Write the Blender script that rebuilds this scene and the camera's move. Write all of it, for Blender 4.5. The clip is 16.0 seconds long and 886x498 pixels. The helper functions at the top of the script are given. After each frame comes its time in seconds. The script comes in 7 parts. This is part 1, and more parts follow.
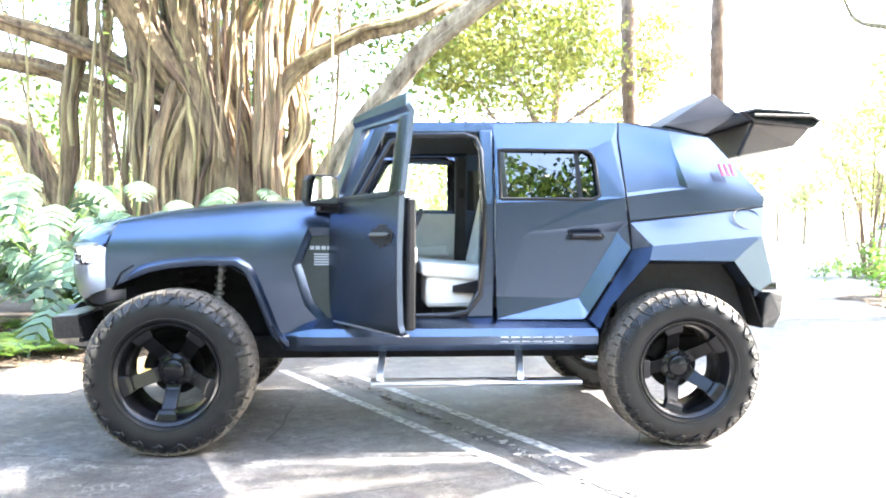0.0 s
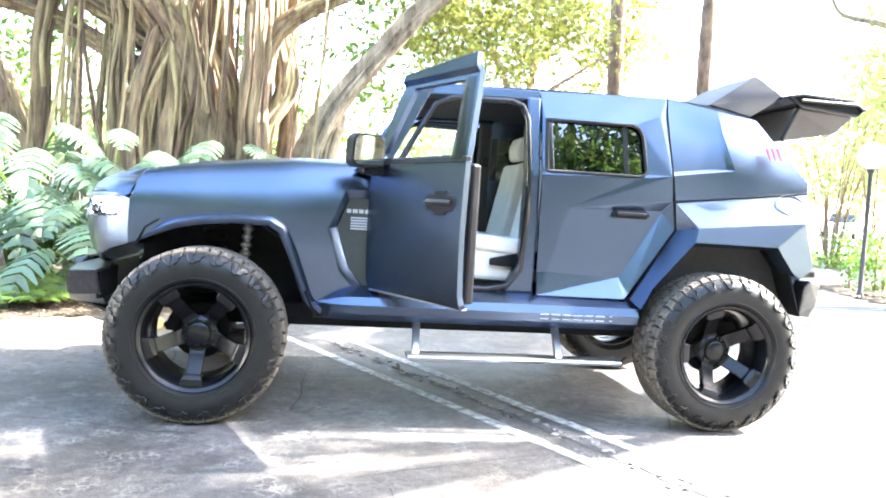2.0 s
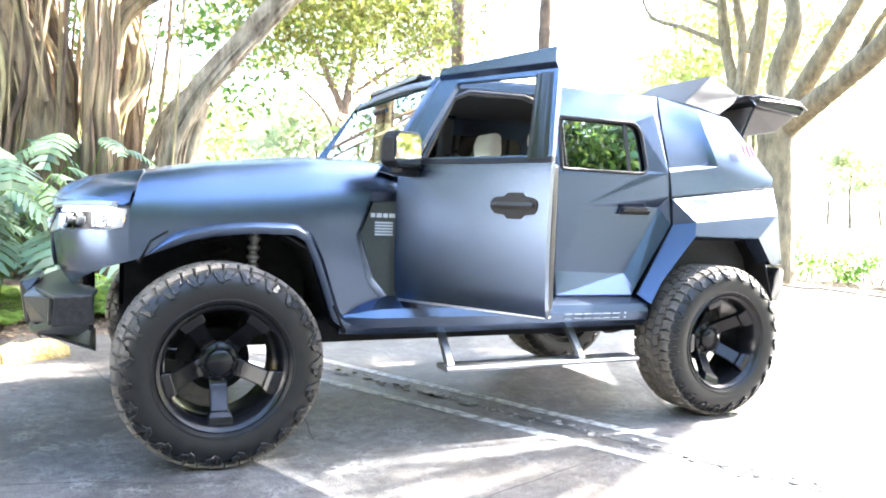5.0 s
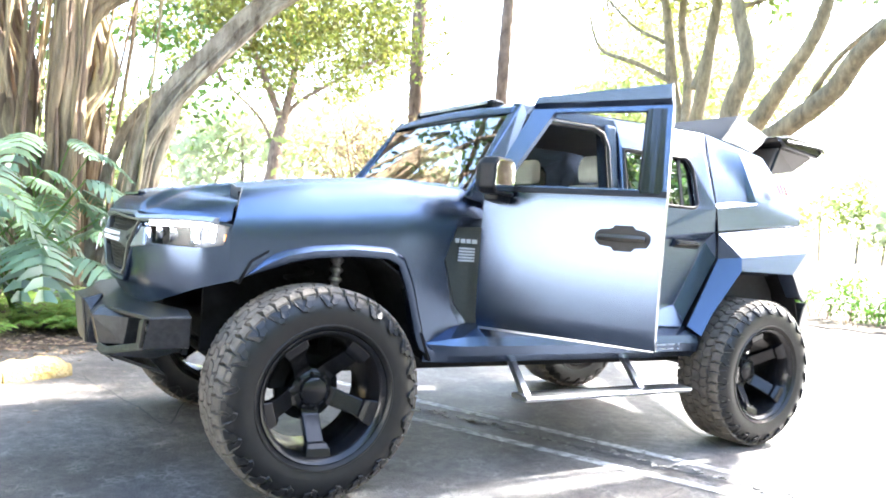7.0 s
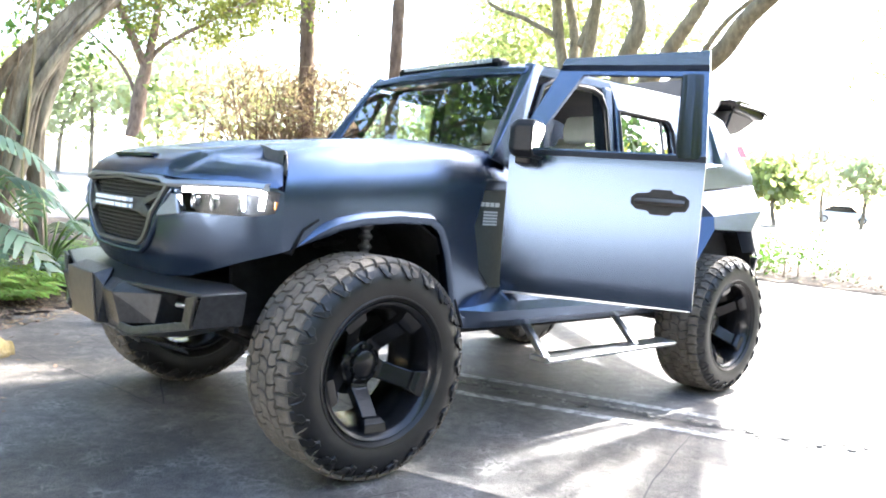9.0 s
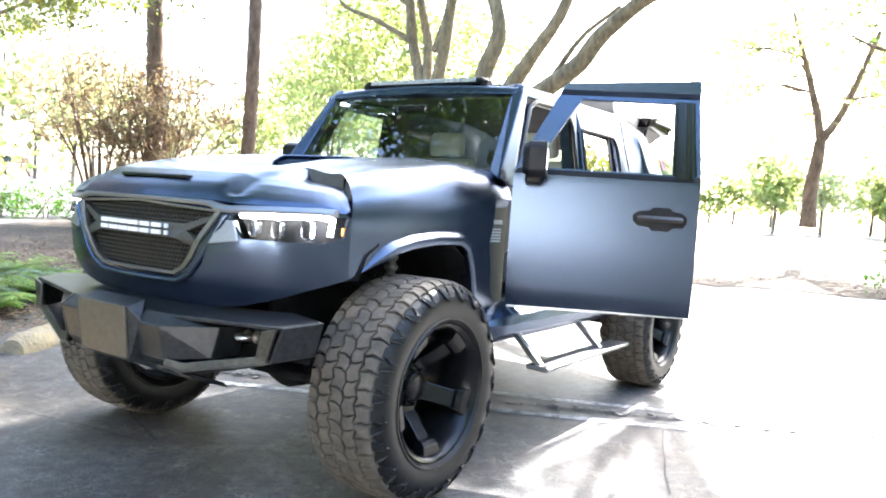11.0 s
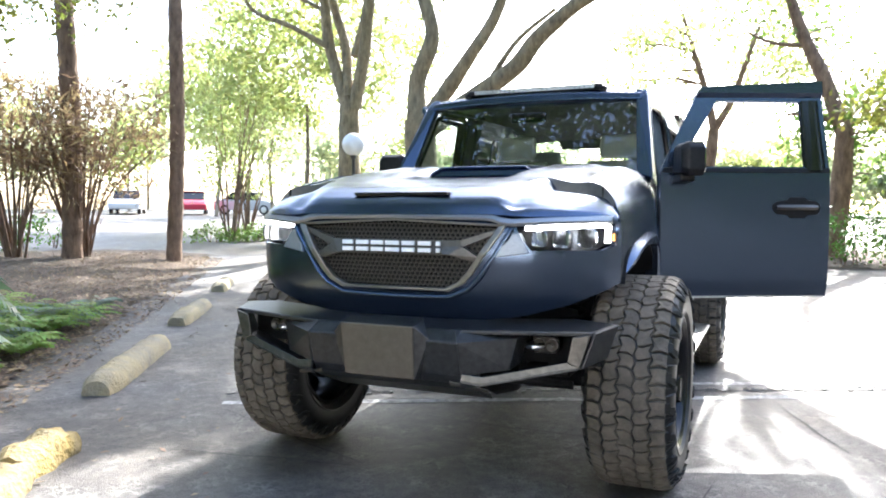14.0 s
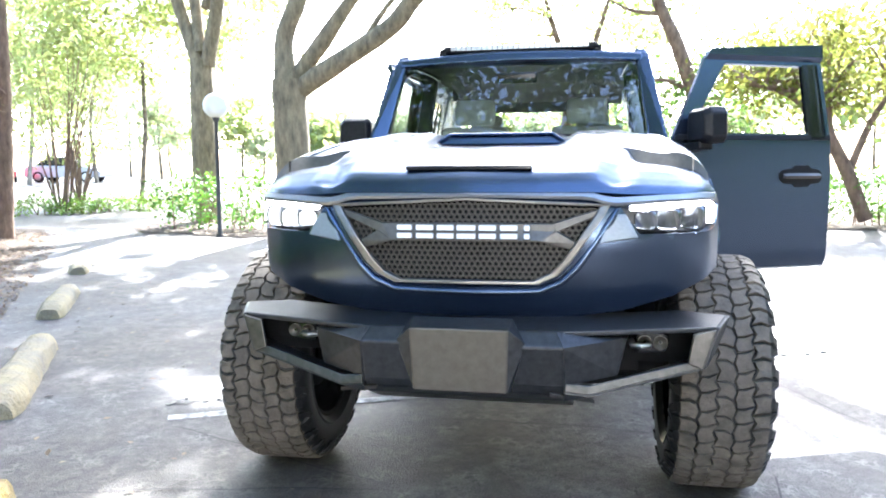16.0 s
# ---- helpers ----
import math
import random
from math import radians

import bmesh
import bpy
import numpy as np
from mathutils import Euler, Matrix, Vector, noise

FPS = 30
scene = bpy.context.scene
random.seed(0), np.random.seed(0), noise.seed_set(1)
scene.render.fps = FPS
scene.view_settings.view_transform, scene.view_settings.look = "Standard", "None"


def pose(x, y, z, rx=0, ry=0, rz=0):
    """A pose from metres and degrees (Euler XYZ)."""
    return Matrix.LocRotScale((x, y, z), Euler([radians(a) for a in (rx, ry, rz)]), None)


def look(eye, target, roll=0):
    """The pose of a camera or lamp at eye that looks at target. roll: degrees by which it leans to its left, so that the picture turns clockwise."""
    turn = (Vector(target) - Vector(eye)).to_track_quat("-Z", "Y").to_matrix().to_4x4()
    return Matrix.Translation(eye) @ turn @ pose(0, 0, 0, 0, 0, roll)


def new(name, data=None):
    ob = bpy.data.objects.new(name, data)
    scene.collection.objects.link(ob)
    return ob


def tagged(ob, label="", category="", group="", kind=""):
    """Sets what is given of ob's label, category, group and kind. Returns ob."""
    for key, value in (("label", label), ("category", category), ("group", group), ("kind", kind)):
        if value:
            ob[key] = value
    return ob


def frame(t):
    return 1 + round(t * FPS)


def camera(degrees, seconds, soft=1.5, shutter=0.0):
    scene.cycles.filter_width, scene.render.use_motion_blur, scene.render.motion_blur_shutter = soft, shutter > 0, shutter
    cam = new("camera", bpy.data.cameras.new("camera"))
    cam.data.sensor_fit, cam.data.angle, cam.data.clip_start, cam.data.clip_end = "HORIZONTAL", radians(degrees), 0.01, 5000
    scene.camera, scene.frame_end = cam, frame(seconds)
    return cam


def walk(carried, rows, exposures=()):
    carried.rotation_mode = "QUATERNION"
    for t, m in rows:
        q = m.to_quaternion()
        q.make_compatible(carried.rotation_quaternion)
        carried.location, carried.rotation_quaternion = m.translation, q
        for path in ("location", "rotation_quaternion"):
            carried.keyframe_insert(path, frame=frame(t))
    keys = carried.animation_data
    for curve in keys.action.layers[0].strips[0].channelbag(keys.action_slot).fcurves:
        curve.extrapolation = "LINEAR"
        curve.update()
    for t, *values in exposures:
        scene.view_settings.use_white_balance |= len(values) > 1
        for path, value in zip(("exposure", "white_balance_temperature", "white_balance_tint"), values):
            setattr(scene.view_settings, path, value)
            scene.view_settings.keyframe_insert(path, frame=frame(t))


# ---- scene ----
cam = camera(61.3, 16.0, soft=1.9)
PATH = [
    (0, (1.135, -5.319, 1.228), (1.323, -3.328, 1.204), 0.4),
    (0.5, (1.064, -5.316, 1.223), (1.249, -3.325, 1.179), 0.8),
    (1, (0.969, -5.226, 1.21), (1.095, -3.231, 1.148), 2.1),
    (1.5, (0.858, -5.132, 1.2), (1.07, -3.145, 1.115), 2.7),
    (2, (0.638, -5.063, 1.216), (0.955, -3.091, 1.111), 3.6),
    (2.5, (0.403, -5.067, 1.205), (0.827, -3.113, 1.158), 3.6),
    (3, (0.248, -4.946, 1.183), (0.728, -3.005, 1.136), 3.4),
    (3.2, (0.185, -4.859, 1.195), (0.761, -2.949, 1.055), 3.5),
    (5.3, (-0.632, -4.389, 1.214), (0.211, -2.578, 1.113), 2.2),
    (5.5, (-0.7, -4.337, 1.218), (0.133, -2.522, 1.103), 2.4),
    (6, (-0.959, -4.264, 1.248), (-0.055, -2.484, 1.132), 3.5),
    (6.5, (-1.147, -4.176, 1.238), (-0.16, -2.438, 1.172), 3.5),
    (7, (-1.278, -3.989, 1.211), (-0.233, -2.284, 1.167), 4.5),
    (7.5, (-1.429, -3.864, 1.217), (-0.326, -2.196, 1.145), 3.8),
    (8, (-1.672, -3.793, 1.224), (-0.464, -2.201, 1.135), 3.6),
    (8.5, (-1.797, -3.662, 1.204), (-0.518, -2.127, 1.105), 3.5),
    (9, (-1.895, -3.413, 1.206), (-0.546, -1.944, 1.063), 4.3),
    (9.5, (-2.05, -3.257, 1.231), (-0.637, -1.847, 1.123), 3.6),
    (9.7, (-2.146, -3.213, 1.231), (-0.67, -1.866, 1.141), 3.5),
    (11.8, (-2.794, -2.361, 1.261), (-1.115, -1.28, 1.149), 3.9),
    (12, (-2.87, -2.278, 1.266), (-1.2, -1.181, 1.177), 3.3),
    (12.5, (-3.032, -2.017, 1.251), (-1.413, -0.842, 1.212), 2.3),
    (13, (-3.179, -1.772, 1.273), (-1.478, -0.721, 1.269), 2.0),
    (13.5, (-3.38, -1.618, 1.294), (-1.581, -0.746, 1.331), 0.9),
    (14, (-3.412, -1.401, 1.212), (-1.584, -0.596, 1.114), 0.3),
    (14.5, (-3.422, -1.146, 1.236), (-1.571, -0.409, 1.06), 0.3),
    (15, (-3.499, -0.89, 1.23), (-1.597, -0.3, 1.036), 0.9),
    (15.5, (-3.386, -0.664, 1.198), (-1.448, -0.23, 0.963), 0.5),
    (16, (-3.168, -0.401, 1.26), (-1.215, -0.02, 1.065), -0.3),
]
walk(cam, [(t, look(eye, target, roll)) for t, eye, target, roll in PATH],
     exposures=[(0, 4.40, 6500, 10), (3, 4.38, 6420, 10), (5.5, 4.24, 6380, 10), (6.3, 4.26, 6340, 10), (7.5, 3.93, 6320, 10), (9.5, 3.55, 6320, 10), (12, 3.50, 6340, 10),
                (13.0, 3.34, 6320, 10), (14, 2.84, 6280, 10), (14.8, 3.16, 6120, 10), (15.5, 3.36, 6040, 10), (16, 3.52, 5980, 10)])

# ---- world, sun, exposure ----
SUN_EL, SUN_AZ = radians(41), radians(3)          # the sun stands behind the car, almost in line with it
world = bpy.data.worlds.new("sky")
scene.world = world
world.use_nodes = True
_n = world.node_tree.nodes
_l = world.node_tree.links
_sky = _n.new("ShaderNodeTexSky")
_sky.sky_type = "NISHITA"
_sky.sun_disc = False
_sky.sun_elevation = SUN_EL
_sky.sun_rotation = radians(90) - SUN_AZ
_sky.dust_density = 2.5
_n["Background"].inputs["Strength"].default_value = 0.15
_l.new(_sky.outputs[0], _n["Background"].inputs["Color"])
sun = new("sun", bpy.data.lights.new("sun", "SUN"))
sun.data.energy = 4.0
sun.data.angle = radians(0.6)
sun.data.color = (1.0, 0.96, 0.90)
_d = Vector((math.cos(SUN_EL) * math.cos(SUN_AZ), math.cos(SUN_EL) * math.sin(SUN_AZ), math.sin(SUN_EL)))
sun.matrix_world = Matrix.Translation((20, 0, 20)) @ _d.to_track_quat("Z", "Y").to_matrix().to_4x4()

# ---- materials ----
def material(name, color, rough=0.5, metal=0.0, var=0.0, scale=8.0, bump=0.0, bscale=40.0, color2=None, translucent=0.0,
             emit=None, estrength=0.0, coat=0.0, spec=0.5, contrast=0.0, objrand=0.0, rvar=0.0, piece=0.0, stretch=1.0):
    m = bpy.data.materials.new(name)
    m.use_nodes = True
    nt = m.node_tree
    n, l = nt.nodes, nt.links
    b = n["Principled BSDF"]
    b.inputs["Base Color"].default_value = (*color, 1)
    b.inputs["Roughness"].default_value = rough
    b.inputs["Metallic"].default_value = metal
    b.inputs["Specular IOR Level"].default_value = spec
    b.inputs["Coat Weight"].default_value = coat
    if emit:
        b.inputs["Emission Color"].default_value = (*emit, 1)
        b.inputs["Emission Strength"].default_value = estrength
    co = n.new("ShaderNodeTexCoord")
    where = n.new("ShaderNodeVectorMath")
    where.operation = "MULTIPLY"
    where.inputs[1].default_value = (1, 1, stretch)
    l.new(co.outputs["Object"], where.inputs[0])
    col = None
    if var or color2:
        t = n.new("ShaderNodeTexNoise")
        t.inputs["Scale"].default_value = scale
        t.inputs["Detail"].default_value = 6
        t.inputs["Roughness"].default_value = 0.65
        l.new(where.outputs[0], t.inputs["Vector"])
        r = n.new("ShaderNodeValToRGB")
        r.color_ramp.elements[0].position = 0.3 + contrast
        r.color_ramp.elements[1].position = 0.7 - contrast
        c1 = color2 or tuple(max(0, c * (1 - var)) for c in color)
        c2 = color if color2 else tuple(min(1, c * (1 + var)) for c in color)
        r.color_ramp.elements[0].color = (*c1, 1)
        r.color_ramp.elements[1].color = (*c2, 1)
        l.new(t.outputs["Fac"], r.inputs["Fac"])
        col = r.outputs["Color"]
        if rvar:
            mr = n.new("ShaderNodeMapRange")
            mr.inputs["To Min"].default_value = rough - rvar
            mr.inputs["To Max"].default_value = rough + rvar
            l.new(t.outputs["Fac"], mr.inputs["Value"])
            l.new(mr.outputs["Result"], b.inputs["Roughness"])
    if objrand or piece:
        g = n.new("ShaderNodeObjectInfo" if piece else "ShaderNodeNewGeometry")
        pick = "Random" if piece else "Random Per Island"
        objrand = piece or objrand
        hs = n.new("ShaderNodeHueSaturation")
        mp = n.new("ShaderNodeMapRange")
        mp.inputs["To Min"].default_value = 1 - objrand
        mp.inputs["To Max"].default_value = 1 + objrand
        l.new(g.outputs[pick], mp.inputs["Value"])
        l.new(mp.outputs["Result"], hs.inputs["Value"])
        mh = n.new("ShaderNodeMapRange")
        mh.inputs["To Min"].default_value = 0.47
        mh.inputs["To Max"].default_value = 0.53
        l.new(g.outputs[pick], mh.inputs["Value"])
        l.new(mh.outputs["Result"], hs.inputs["Hue"])
        if col:
            l.new(col, hs.inputs["Color"])
        else:
            hs.inputs["Color"].default_value = (*color, 1)
        col = hs.outputs["Color"]
    if col:
        l.new(col, b.inputs["Base Color"])
    if bump:
        t2 = n.new("ShaderNodeTexNoise")
        t2.inputs["Scale"].default_value = bscale
        t2.inputs["Detail"].default_value = 5
        l.new(where.outputs[0], t2.inputs["Vector"])
        bp = n.new("ShaderNodeBump")
        bp.inputs["Strength"].default_value = min(1.0, bump)
        bp.inputs["Distance"].default_value = 0.02
        l.new(t2.outputs["Fac"], bp.inputs["Height"])
        l.new(bp.outputs["Normal"], b.inputs["Normal"])
    if translucent:
        tr = n.new("ShaderNodeBsdfTranslucent")
        if col:
            l.new(col, tr.inputs["Color"])
        else:
            tr.inputs["Color"].default_value = (*color, 1)
        mx = n.new("ShaderNodeMixShader")
        mx.inputs["Fac"].default_value = translucent
        l.new(b.outputs[0], mx.inputs[1])
        l.new(tr.outputs[0], mx.inputs[2])
        l.new(mx.outputs[0], n["Material Output"].inputs["Surface"])
    return m


def glass(name, tint, rough=0.0, gain=1.7):
    """Thin glazing: a clear tinted sheet with a mirror-like sheen."""
    m = bpy.data.materials.new(name)
    m.use_nodes = True
    n, l = m.node_tree.nodes, m.node_tree.links
    n.remove(n["Principled BSDF"])
    tr = n.new("ShaderNodeBsdfTransparent")
    tr.inputs["Color"].default_value = (*tint, 1)
    gl = n.new("ShaderNodeBsdfGlossy")
    gl.inputs["Roughness"].default_value = rough
    fr = n.new("ShaderNodeFresnel")
    fr.inputs["IOR"].default_value = 1.52
    mp = n.new("ShaderNodeMath")
    mp.operation = "MULTIPLY_ADD"
    mp.inputs[1].default_value = gain
    mp.inputs[2].default_value = 0.02 if gain > 1 else 0.0
    l.new(fr.outputs[0], mp.inputs[0])
    mx = n.new("ShaderNodeMixShader")
    l.new(mp.outputs[0], mx.inputs["Fac"])
    l.new(tr.outputs[0], mx.inputs[1])
    l.new(gl.outputs[0], mx.inputs[2])
    l.new(mx.outputs[0], n["Material Output"].inputs["Surface"])
    return m


M_PAINT = material("satin_navy_paint", (0.086, 0.114, 0.170), 0.27, 0.95, var=0.05, scale=160, spec=0.6)
M_PLASTIC = material("black_plastic", (0.011, 0.011, 0.013), 0.38, var=0.3, scale=60, bump=0.1, bscale=300, spec=0.2)
M_GLOSSBLK = material("gloss_black", (0.006, 0.006, 0.008), 0.12)
M_UNDER = material("underbody", (0.010, 0.010, 0.011), 0.8, var=0.5, scale=12, spec=0.12)
M_RUBBER = material("rubber", (0.0095, 0.0092, 0.0095), 0.42, spec=0.38, var=0.35, scale=18, bump=0.06, bscale=200)
M_TREAD = material("dusty_rubber", (0.098, 0.083, 0.067), 0.9, var=0.4, scale=14, bump=0.3, bscale=90)
M_RIM = material("satin_black_rim", (0.014, 0.014, 0.016), 0.25, 0.5, var=0.3, scale=30)
M_BUMPER = material("textured_bumper", (0.050, 0.051, 0.054), 0.30, 0.6, var=0.3, scale=40, bump=0.15, bscale=400)
M_GUNMETAL = material("gunmetal_trim", (0.115, 0.107, 0.098), 0.42, 0.8, var=0.15, scale=50)
M_FRAME = material("warm_grey_frame", (0.215, 0.200, 0.180), 0.38, 0.8, var=0.15, scale=50)
M_PLATE = material("bronze_grey_plate", (0.13, 0.115, 0.095), 0.5, 0.6, var=0.15, scale=30)
M_ALU = material("brushed_aluminium", (0.55, 0.56, 0.58), 0.3, 0.95, var=0.1, scale=80)
M_WHITE = material("white_lettering", (0.85, 0.86, 0.88), 0.4)
M_DECAL = material("pale_grey_decal", (0.42, 0.45, 0.47), 0.5)
M_RED = material("red_slot", (0.24, 0.012, 0.06), 0.4)
M_LAMP = material("lamp_glow", (1, 1, 1), 0.3, emit=(0.82, 0.90, 1.0), estrength=14)
M_LED = material("led_white", (0.9, 0.9, 0.9), 0.3, emit=(1.0, 0.97, 0.9), estrength=5.0)
M_BARLED = material("bar_led", (0.55, 0.56, 0.58), 0.3, 0.5, var=0.2, scale=90)
M_AMBER = material("amber_lens", (0.6, 0.2, 0.02), 0.25)
M_REFLECT = material("lamp_reflector", (0.30, 0.31, 0.33), 0.15, 0.95)
M_CREAM = material("cream_leather", (0.78, 0.76, 0.70), 0.5, var=0.06, scale=6, bump=0.12, bscale=150)
M_INTERIOR = material("dark_interior", (0.022, 0.022, 0.024), 0.7, var=0.25, scale=25, bump=0.1, bscale=200)
M_CARPET = material("carpet", (0.02, 0.02, 0.02), 0.95, var=0.4, scale=60)
M_GLASS = glass("clear_glass", (0.54, 0.61, 0.59), gain=2.3)
M_TINT = glass("tinted_glass", (0.010, 0.012, 0.0115), gain=2.4)
M_LENS = glass("lamp_lens", (0.95, 0.96, 0.98), gain=0.45)
M_MIRROR = material("mirror_glass", (0.85, 0.87, 0.9), 0.03, 1.0)



def asphalt():
    """Old asphalt: pale stones in dark binder, patches, and a web of hairline cracks."""
    m = material("old_asphalt", (0.120, 0.118, 0.117), 0.62, color2=(0.050, 0.049, 0.050), scale=1.6, bump=0.38, bscale=110, rvar=0.16, contrast=0.07)
    n, l = m.node_tree.nodes, m.node_tree.links
    b = n["Principled BSDF"]
    base = b.inputs["Base Color"].links[0].from_socket
    co = n.new("ShaderNodeTexCoord")
    fine = n.new("ShaderNodeTexNoise")
    fine.inputs["Scale"].default_value = 120
    fine.inputs["Detail"].default_value = 2
    l.new(co.outputs["Object"], fine.inputs["Vector"])
    r = n.new("ShaderNodeValToRGB")
    r.color_ramp.elements[0].position, r.color_ramp.elements[1].position = 0.35, 0.70
    r.color_ramp.elements[0].color, r.color_ramp.elements[1].color = (0.55, 0.55, 0.55, 1), (1.5, 1.48, 1.45, 1)
    l.new(fine.outputs["Fac"], r.inputs["Fac"])
    mul = n.new("ShaderNodeMix")
    mul.data_type, mul.blend_type = "RGBA", "MULTIPLY"
    mul.inputs["Factor"].default_value = 1.0
    l.new(base, mul.inputs["A"])
    l.new(r.outputs["Color"], mul.inputs["B"])
    mott = n.new("ShaderNodeTexNoise")
    mott.inputs["Scale"].default_value = 14
    mott.inputs["Detail"].default_value = 7
    mott.inputs["Roughness"].default_value = 0.7
    l.new(co.outputs["Object"], mott.inputs["Vector"])
    rm = n.new("ShaderNodeValToRGB")
    rm.color_ramp.elements[0].position, rm.color_ramp.elements[1].position = 0.36, 0.66
    rm.color_ramp.elements[0].color, rm.color_ramp.elements[1].color = (0.55, 0.55, 0.56, 1), (1.35, 1.33, 1.30, 1)
    l.new(mott.outputs["Fac"], rm.inputs["Fac"])
    mul0 = n.new("ShaderNodeMix")
    mul0.data_type, mul0.blend_type = "RGBA", "MULTIPLY"
    mul0.inputs["Factor"].default_value = 1.0
    l.new(mul.outputs["Result"], mul0.inputs["A"])
    l.new(rm.outputs["Color"], mul0.inputs["B"])
    mul = mul0
    wob = n.new("ShaderNodeTexNoise")
    wob.inputs["Scale"].default_value = 3
    wob.inputs["Detail"].default_value = 4
    l.new(co.outputs["Object"], wob.inputs["Vector"])
    add = n.new("ShaderNodeMix")
    add.data_type = "VECTOR"
    add.inputs["Factor"].default_value = 0.22
    l.new(co.outputs["Object"], add.inputs["A"])
    l.new(wob.outputs["Color"], add.inputs["B"])
    vo = n.new("ShaderNodeTexVoronoi")
    vo.feature = "DISTANCE_TO_EDGE"
    vo.inputs["Scale"].default_value = 1.1
    l.new(add.outputs["Result"], vo.inputs["Vector"])
    cr = n.new("ShaderNodeValToRGB")
    cr.color_ramp.elements[0].position, cr.color_ramp.elements[1].position = 0.0, 0.012
    cr.color_ramp.elements[0].color, cr.color_ramp.elements[1].color = (0.35, 0.34, 0.33, 1), (1, 1, 1, 1)
    l.new(vo.outputs["Distance"], cr.inputs["Fac"])
    mul2 = n.new("ShaderNodeMix")
    mul2.data_type, mul2.blend_type = "RGBA", "MULTIPLY"
    mul2.inputs["Factor"].default_value = 0.35
    l.new(mul.outputs["Result"], mul2.inputs["A"])
    l.new(cr.outputs["Color"], mul2.inputs["B"])
    # pale worn scuffs: broken squiggles between the stones
    wv = n.new("ShaderNodeMix")
    wv.data_type = "VECTOR"
    wv.inputs["Factor"].default_value = 0.10
    l.new(co.outputs["Object"], wv.inputs["A"])
    l.new(mott.outputs["Color"], wv.inputs["B"])
    v2 = n.new("ShaderNodeTexVoronoi")
    v2.feature = "DISTANCE_TO_EDGE"
    v2.inputs["Scale"].default_value = 21
    l.new(wv.outputs["Result"], v2.inputs["Vector"])
    edge = n.new("ShaderNodeMapRange")
    edge.inputs["From Min"].default_value, edge.inputs["From Max"].default_value = 0.02, 0.10
    edge.inputs["To Min"].default_value, edge.inputs["To Max"].default_value = 1.0, 0.0
    l.new(v2.outputs["Distance"], edge.inputs["Value"])
    where = n.new("ShaderNodeTexNoise")
    where.inputs["Scale"].default_value = 5.5
    where.inputs["Detail"].default_value = 6
    l.new(co.outputs["Object"], where.inputs["Vector"])
    gate = n.new("ShaderNodeMapRange")
    gate.inputs["From Min"].default_value, gate.inputs["From Max"].default_value = 0.47, 0.66
    l.new(where.outputs["Fac"], gate.inputs["Value"])
    both = n.new("ShaderNodeMath")
    both.operation = "MULTIPLY"
    l.new(edge.outputs["Result"], both.inputs[0])
    l.new(gate.outputs["Result"], both.inputs[1])
    scuff = n.new("ShaderNodeMix")
    scuff.data_type = "RGBA"
    scuff.inputs["B"].default_value = (0.20, 0.197, 0.193, 1)
    l.new(both.outputs[0], scuff.inputs["Factor"])
    l.new(mul2.outputs["Result"], scuff.inputs["A"])
    # brown oil and tannin stains
    st = n.new("ShaderNodeTexNoise")
    st.inputs["Scale"].default_value = 0.55
    st.inputs["Detail"].default_value = 5
    l.new(co.outputs["Object"], st.inputs["Vector"])
    sr = n.new("ShaderNodeValToRGB")
    sr.color_ramp.elements[0].position, sr.color_ramp.elements[1].position = 0.42, 0.62
    sr.color_ramp.elements[0].color, sr.color_ramp.elements[1].color = (0.86, 0.76, 0.66, 1), (1.04, 1.04, 1.06, 1)
    l.new(st.outputs["Fac"], sr.inputs["Fac"])
    mul3 = n.new("ShaderNodeMix")
    mul3.data_type, mul3.blend_type = "RGBA", "MULTIPLY"
    mul3.inputs["Factor"].default_value = 1.0
    l.new(scuff.outputs["Result"], mul3.inputs["A"])
    l.new(sr.outputs["Color"], mul3.inputs["B"])
    l.new(mul3.outputs["Result"], b.inputs["Base Color"])
    return m


M_ASPHALT = asphalt()
M_PAINTLINE = material("worn_white_paint", (0.50, 0.50, 0.49), 0.7, color2=(0.15, 0.15, 0.15), scale=17, contrast=0.10)
M_CRUMB = material("grey_filler_crumbs", (0.20, 0.195, 0.185), 0.9, var=0.4, scale=30)
M_CRACK = material("crack_tar", (0.055, 0.055, 0.055), 0.9, var=0.5, scale=30)
M_MULCH = material("mulch_soil", (0.105, 0.075, 0.052), 0.95, color2=(0.038, 0.028, 0.021), scale=15, bump=1.0, bscale=45)
M_LITTER = material("dry_leaves", (0.23, 0.165, 0.11), 0.85, objrand=0.45, translucent=0.15)
M_KERB = material("yellow_kerb", (0.36, 0.26, 0.085), 0.9, color2=(0.20, 0.17, 0.11), scale=5, bump=1.0, bscale=34, contrast=0.03)
M_KERB_PALE = material("faded_kerb", (0.35, 0.29, 0.17), 0.9, color2=(0.22, 0.20, 0.16), scale=5, bump=1.0, bscale=34, contrast=0.03)
M_BARK = material("grey_bark", (0.27, 0.21, 0.155), 0.92, color2=(0.075, 0.062, 0.045), scale=7, bump=1.0, bscale=16, contrast=0.05)
M_BARK_RED = material("brown_bark", (0.29, 0.19, 0.13), 0.9, color2=(0.09, 0.055, 0.037), scale=9, bump=1.0, bscale=25, stretch=0.4)
M_BANYAN = material("banyan_bark", (0.36, 0.26, 0.155), 0.85, color2=(0.070, 0.042, 0.026), scale=9.0, bump=1.0, bscale=26, contrast=0.05, stretch=0.14)
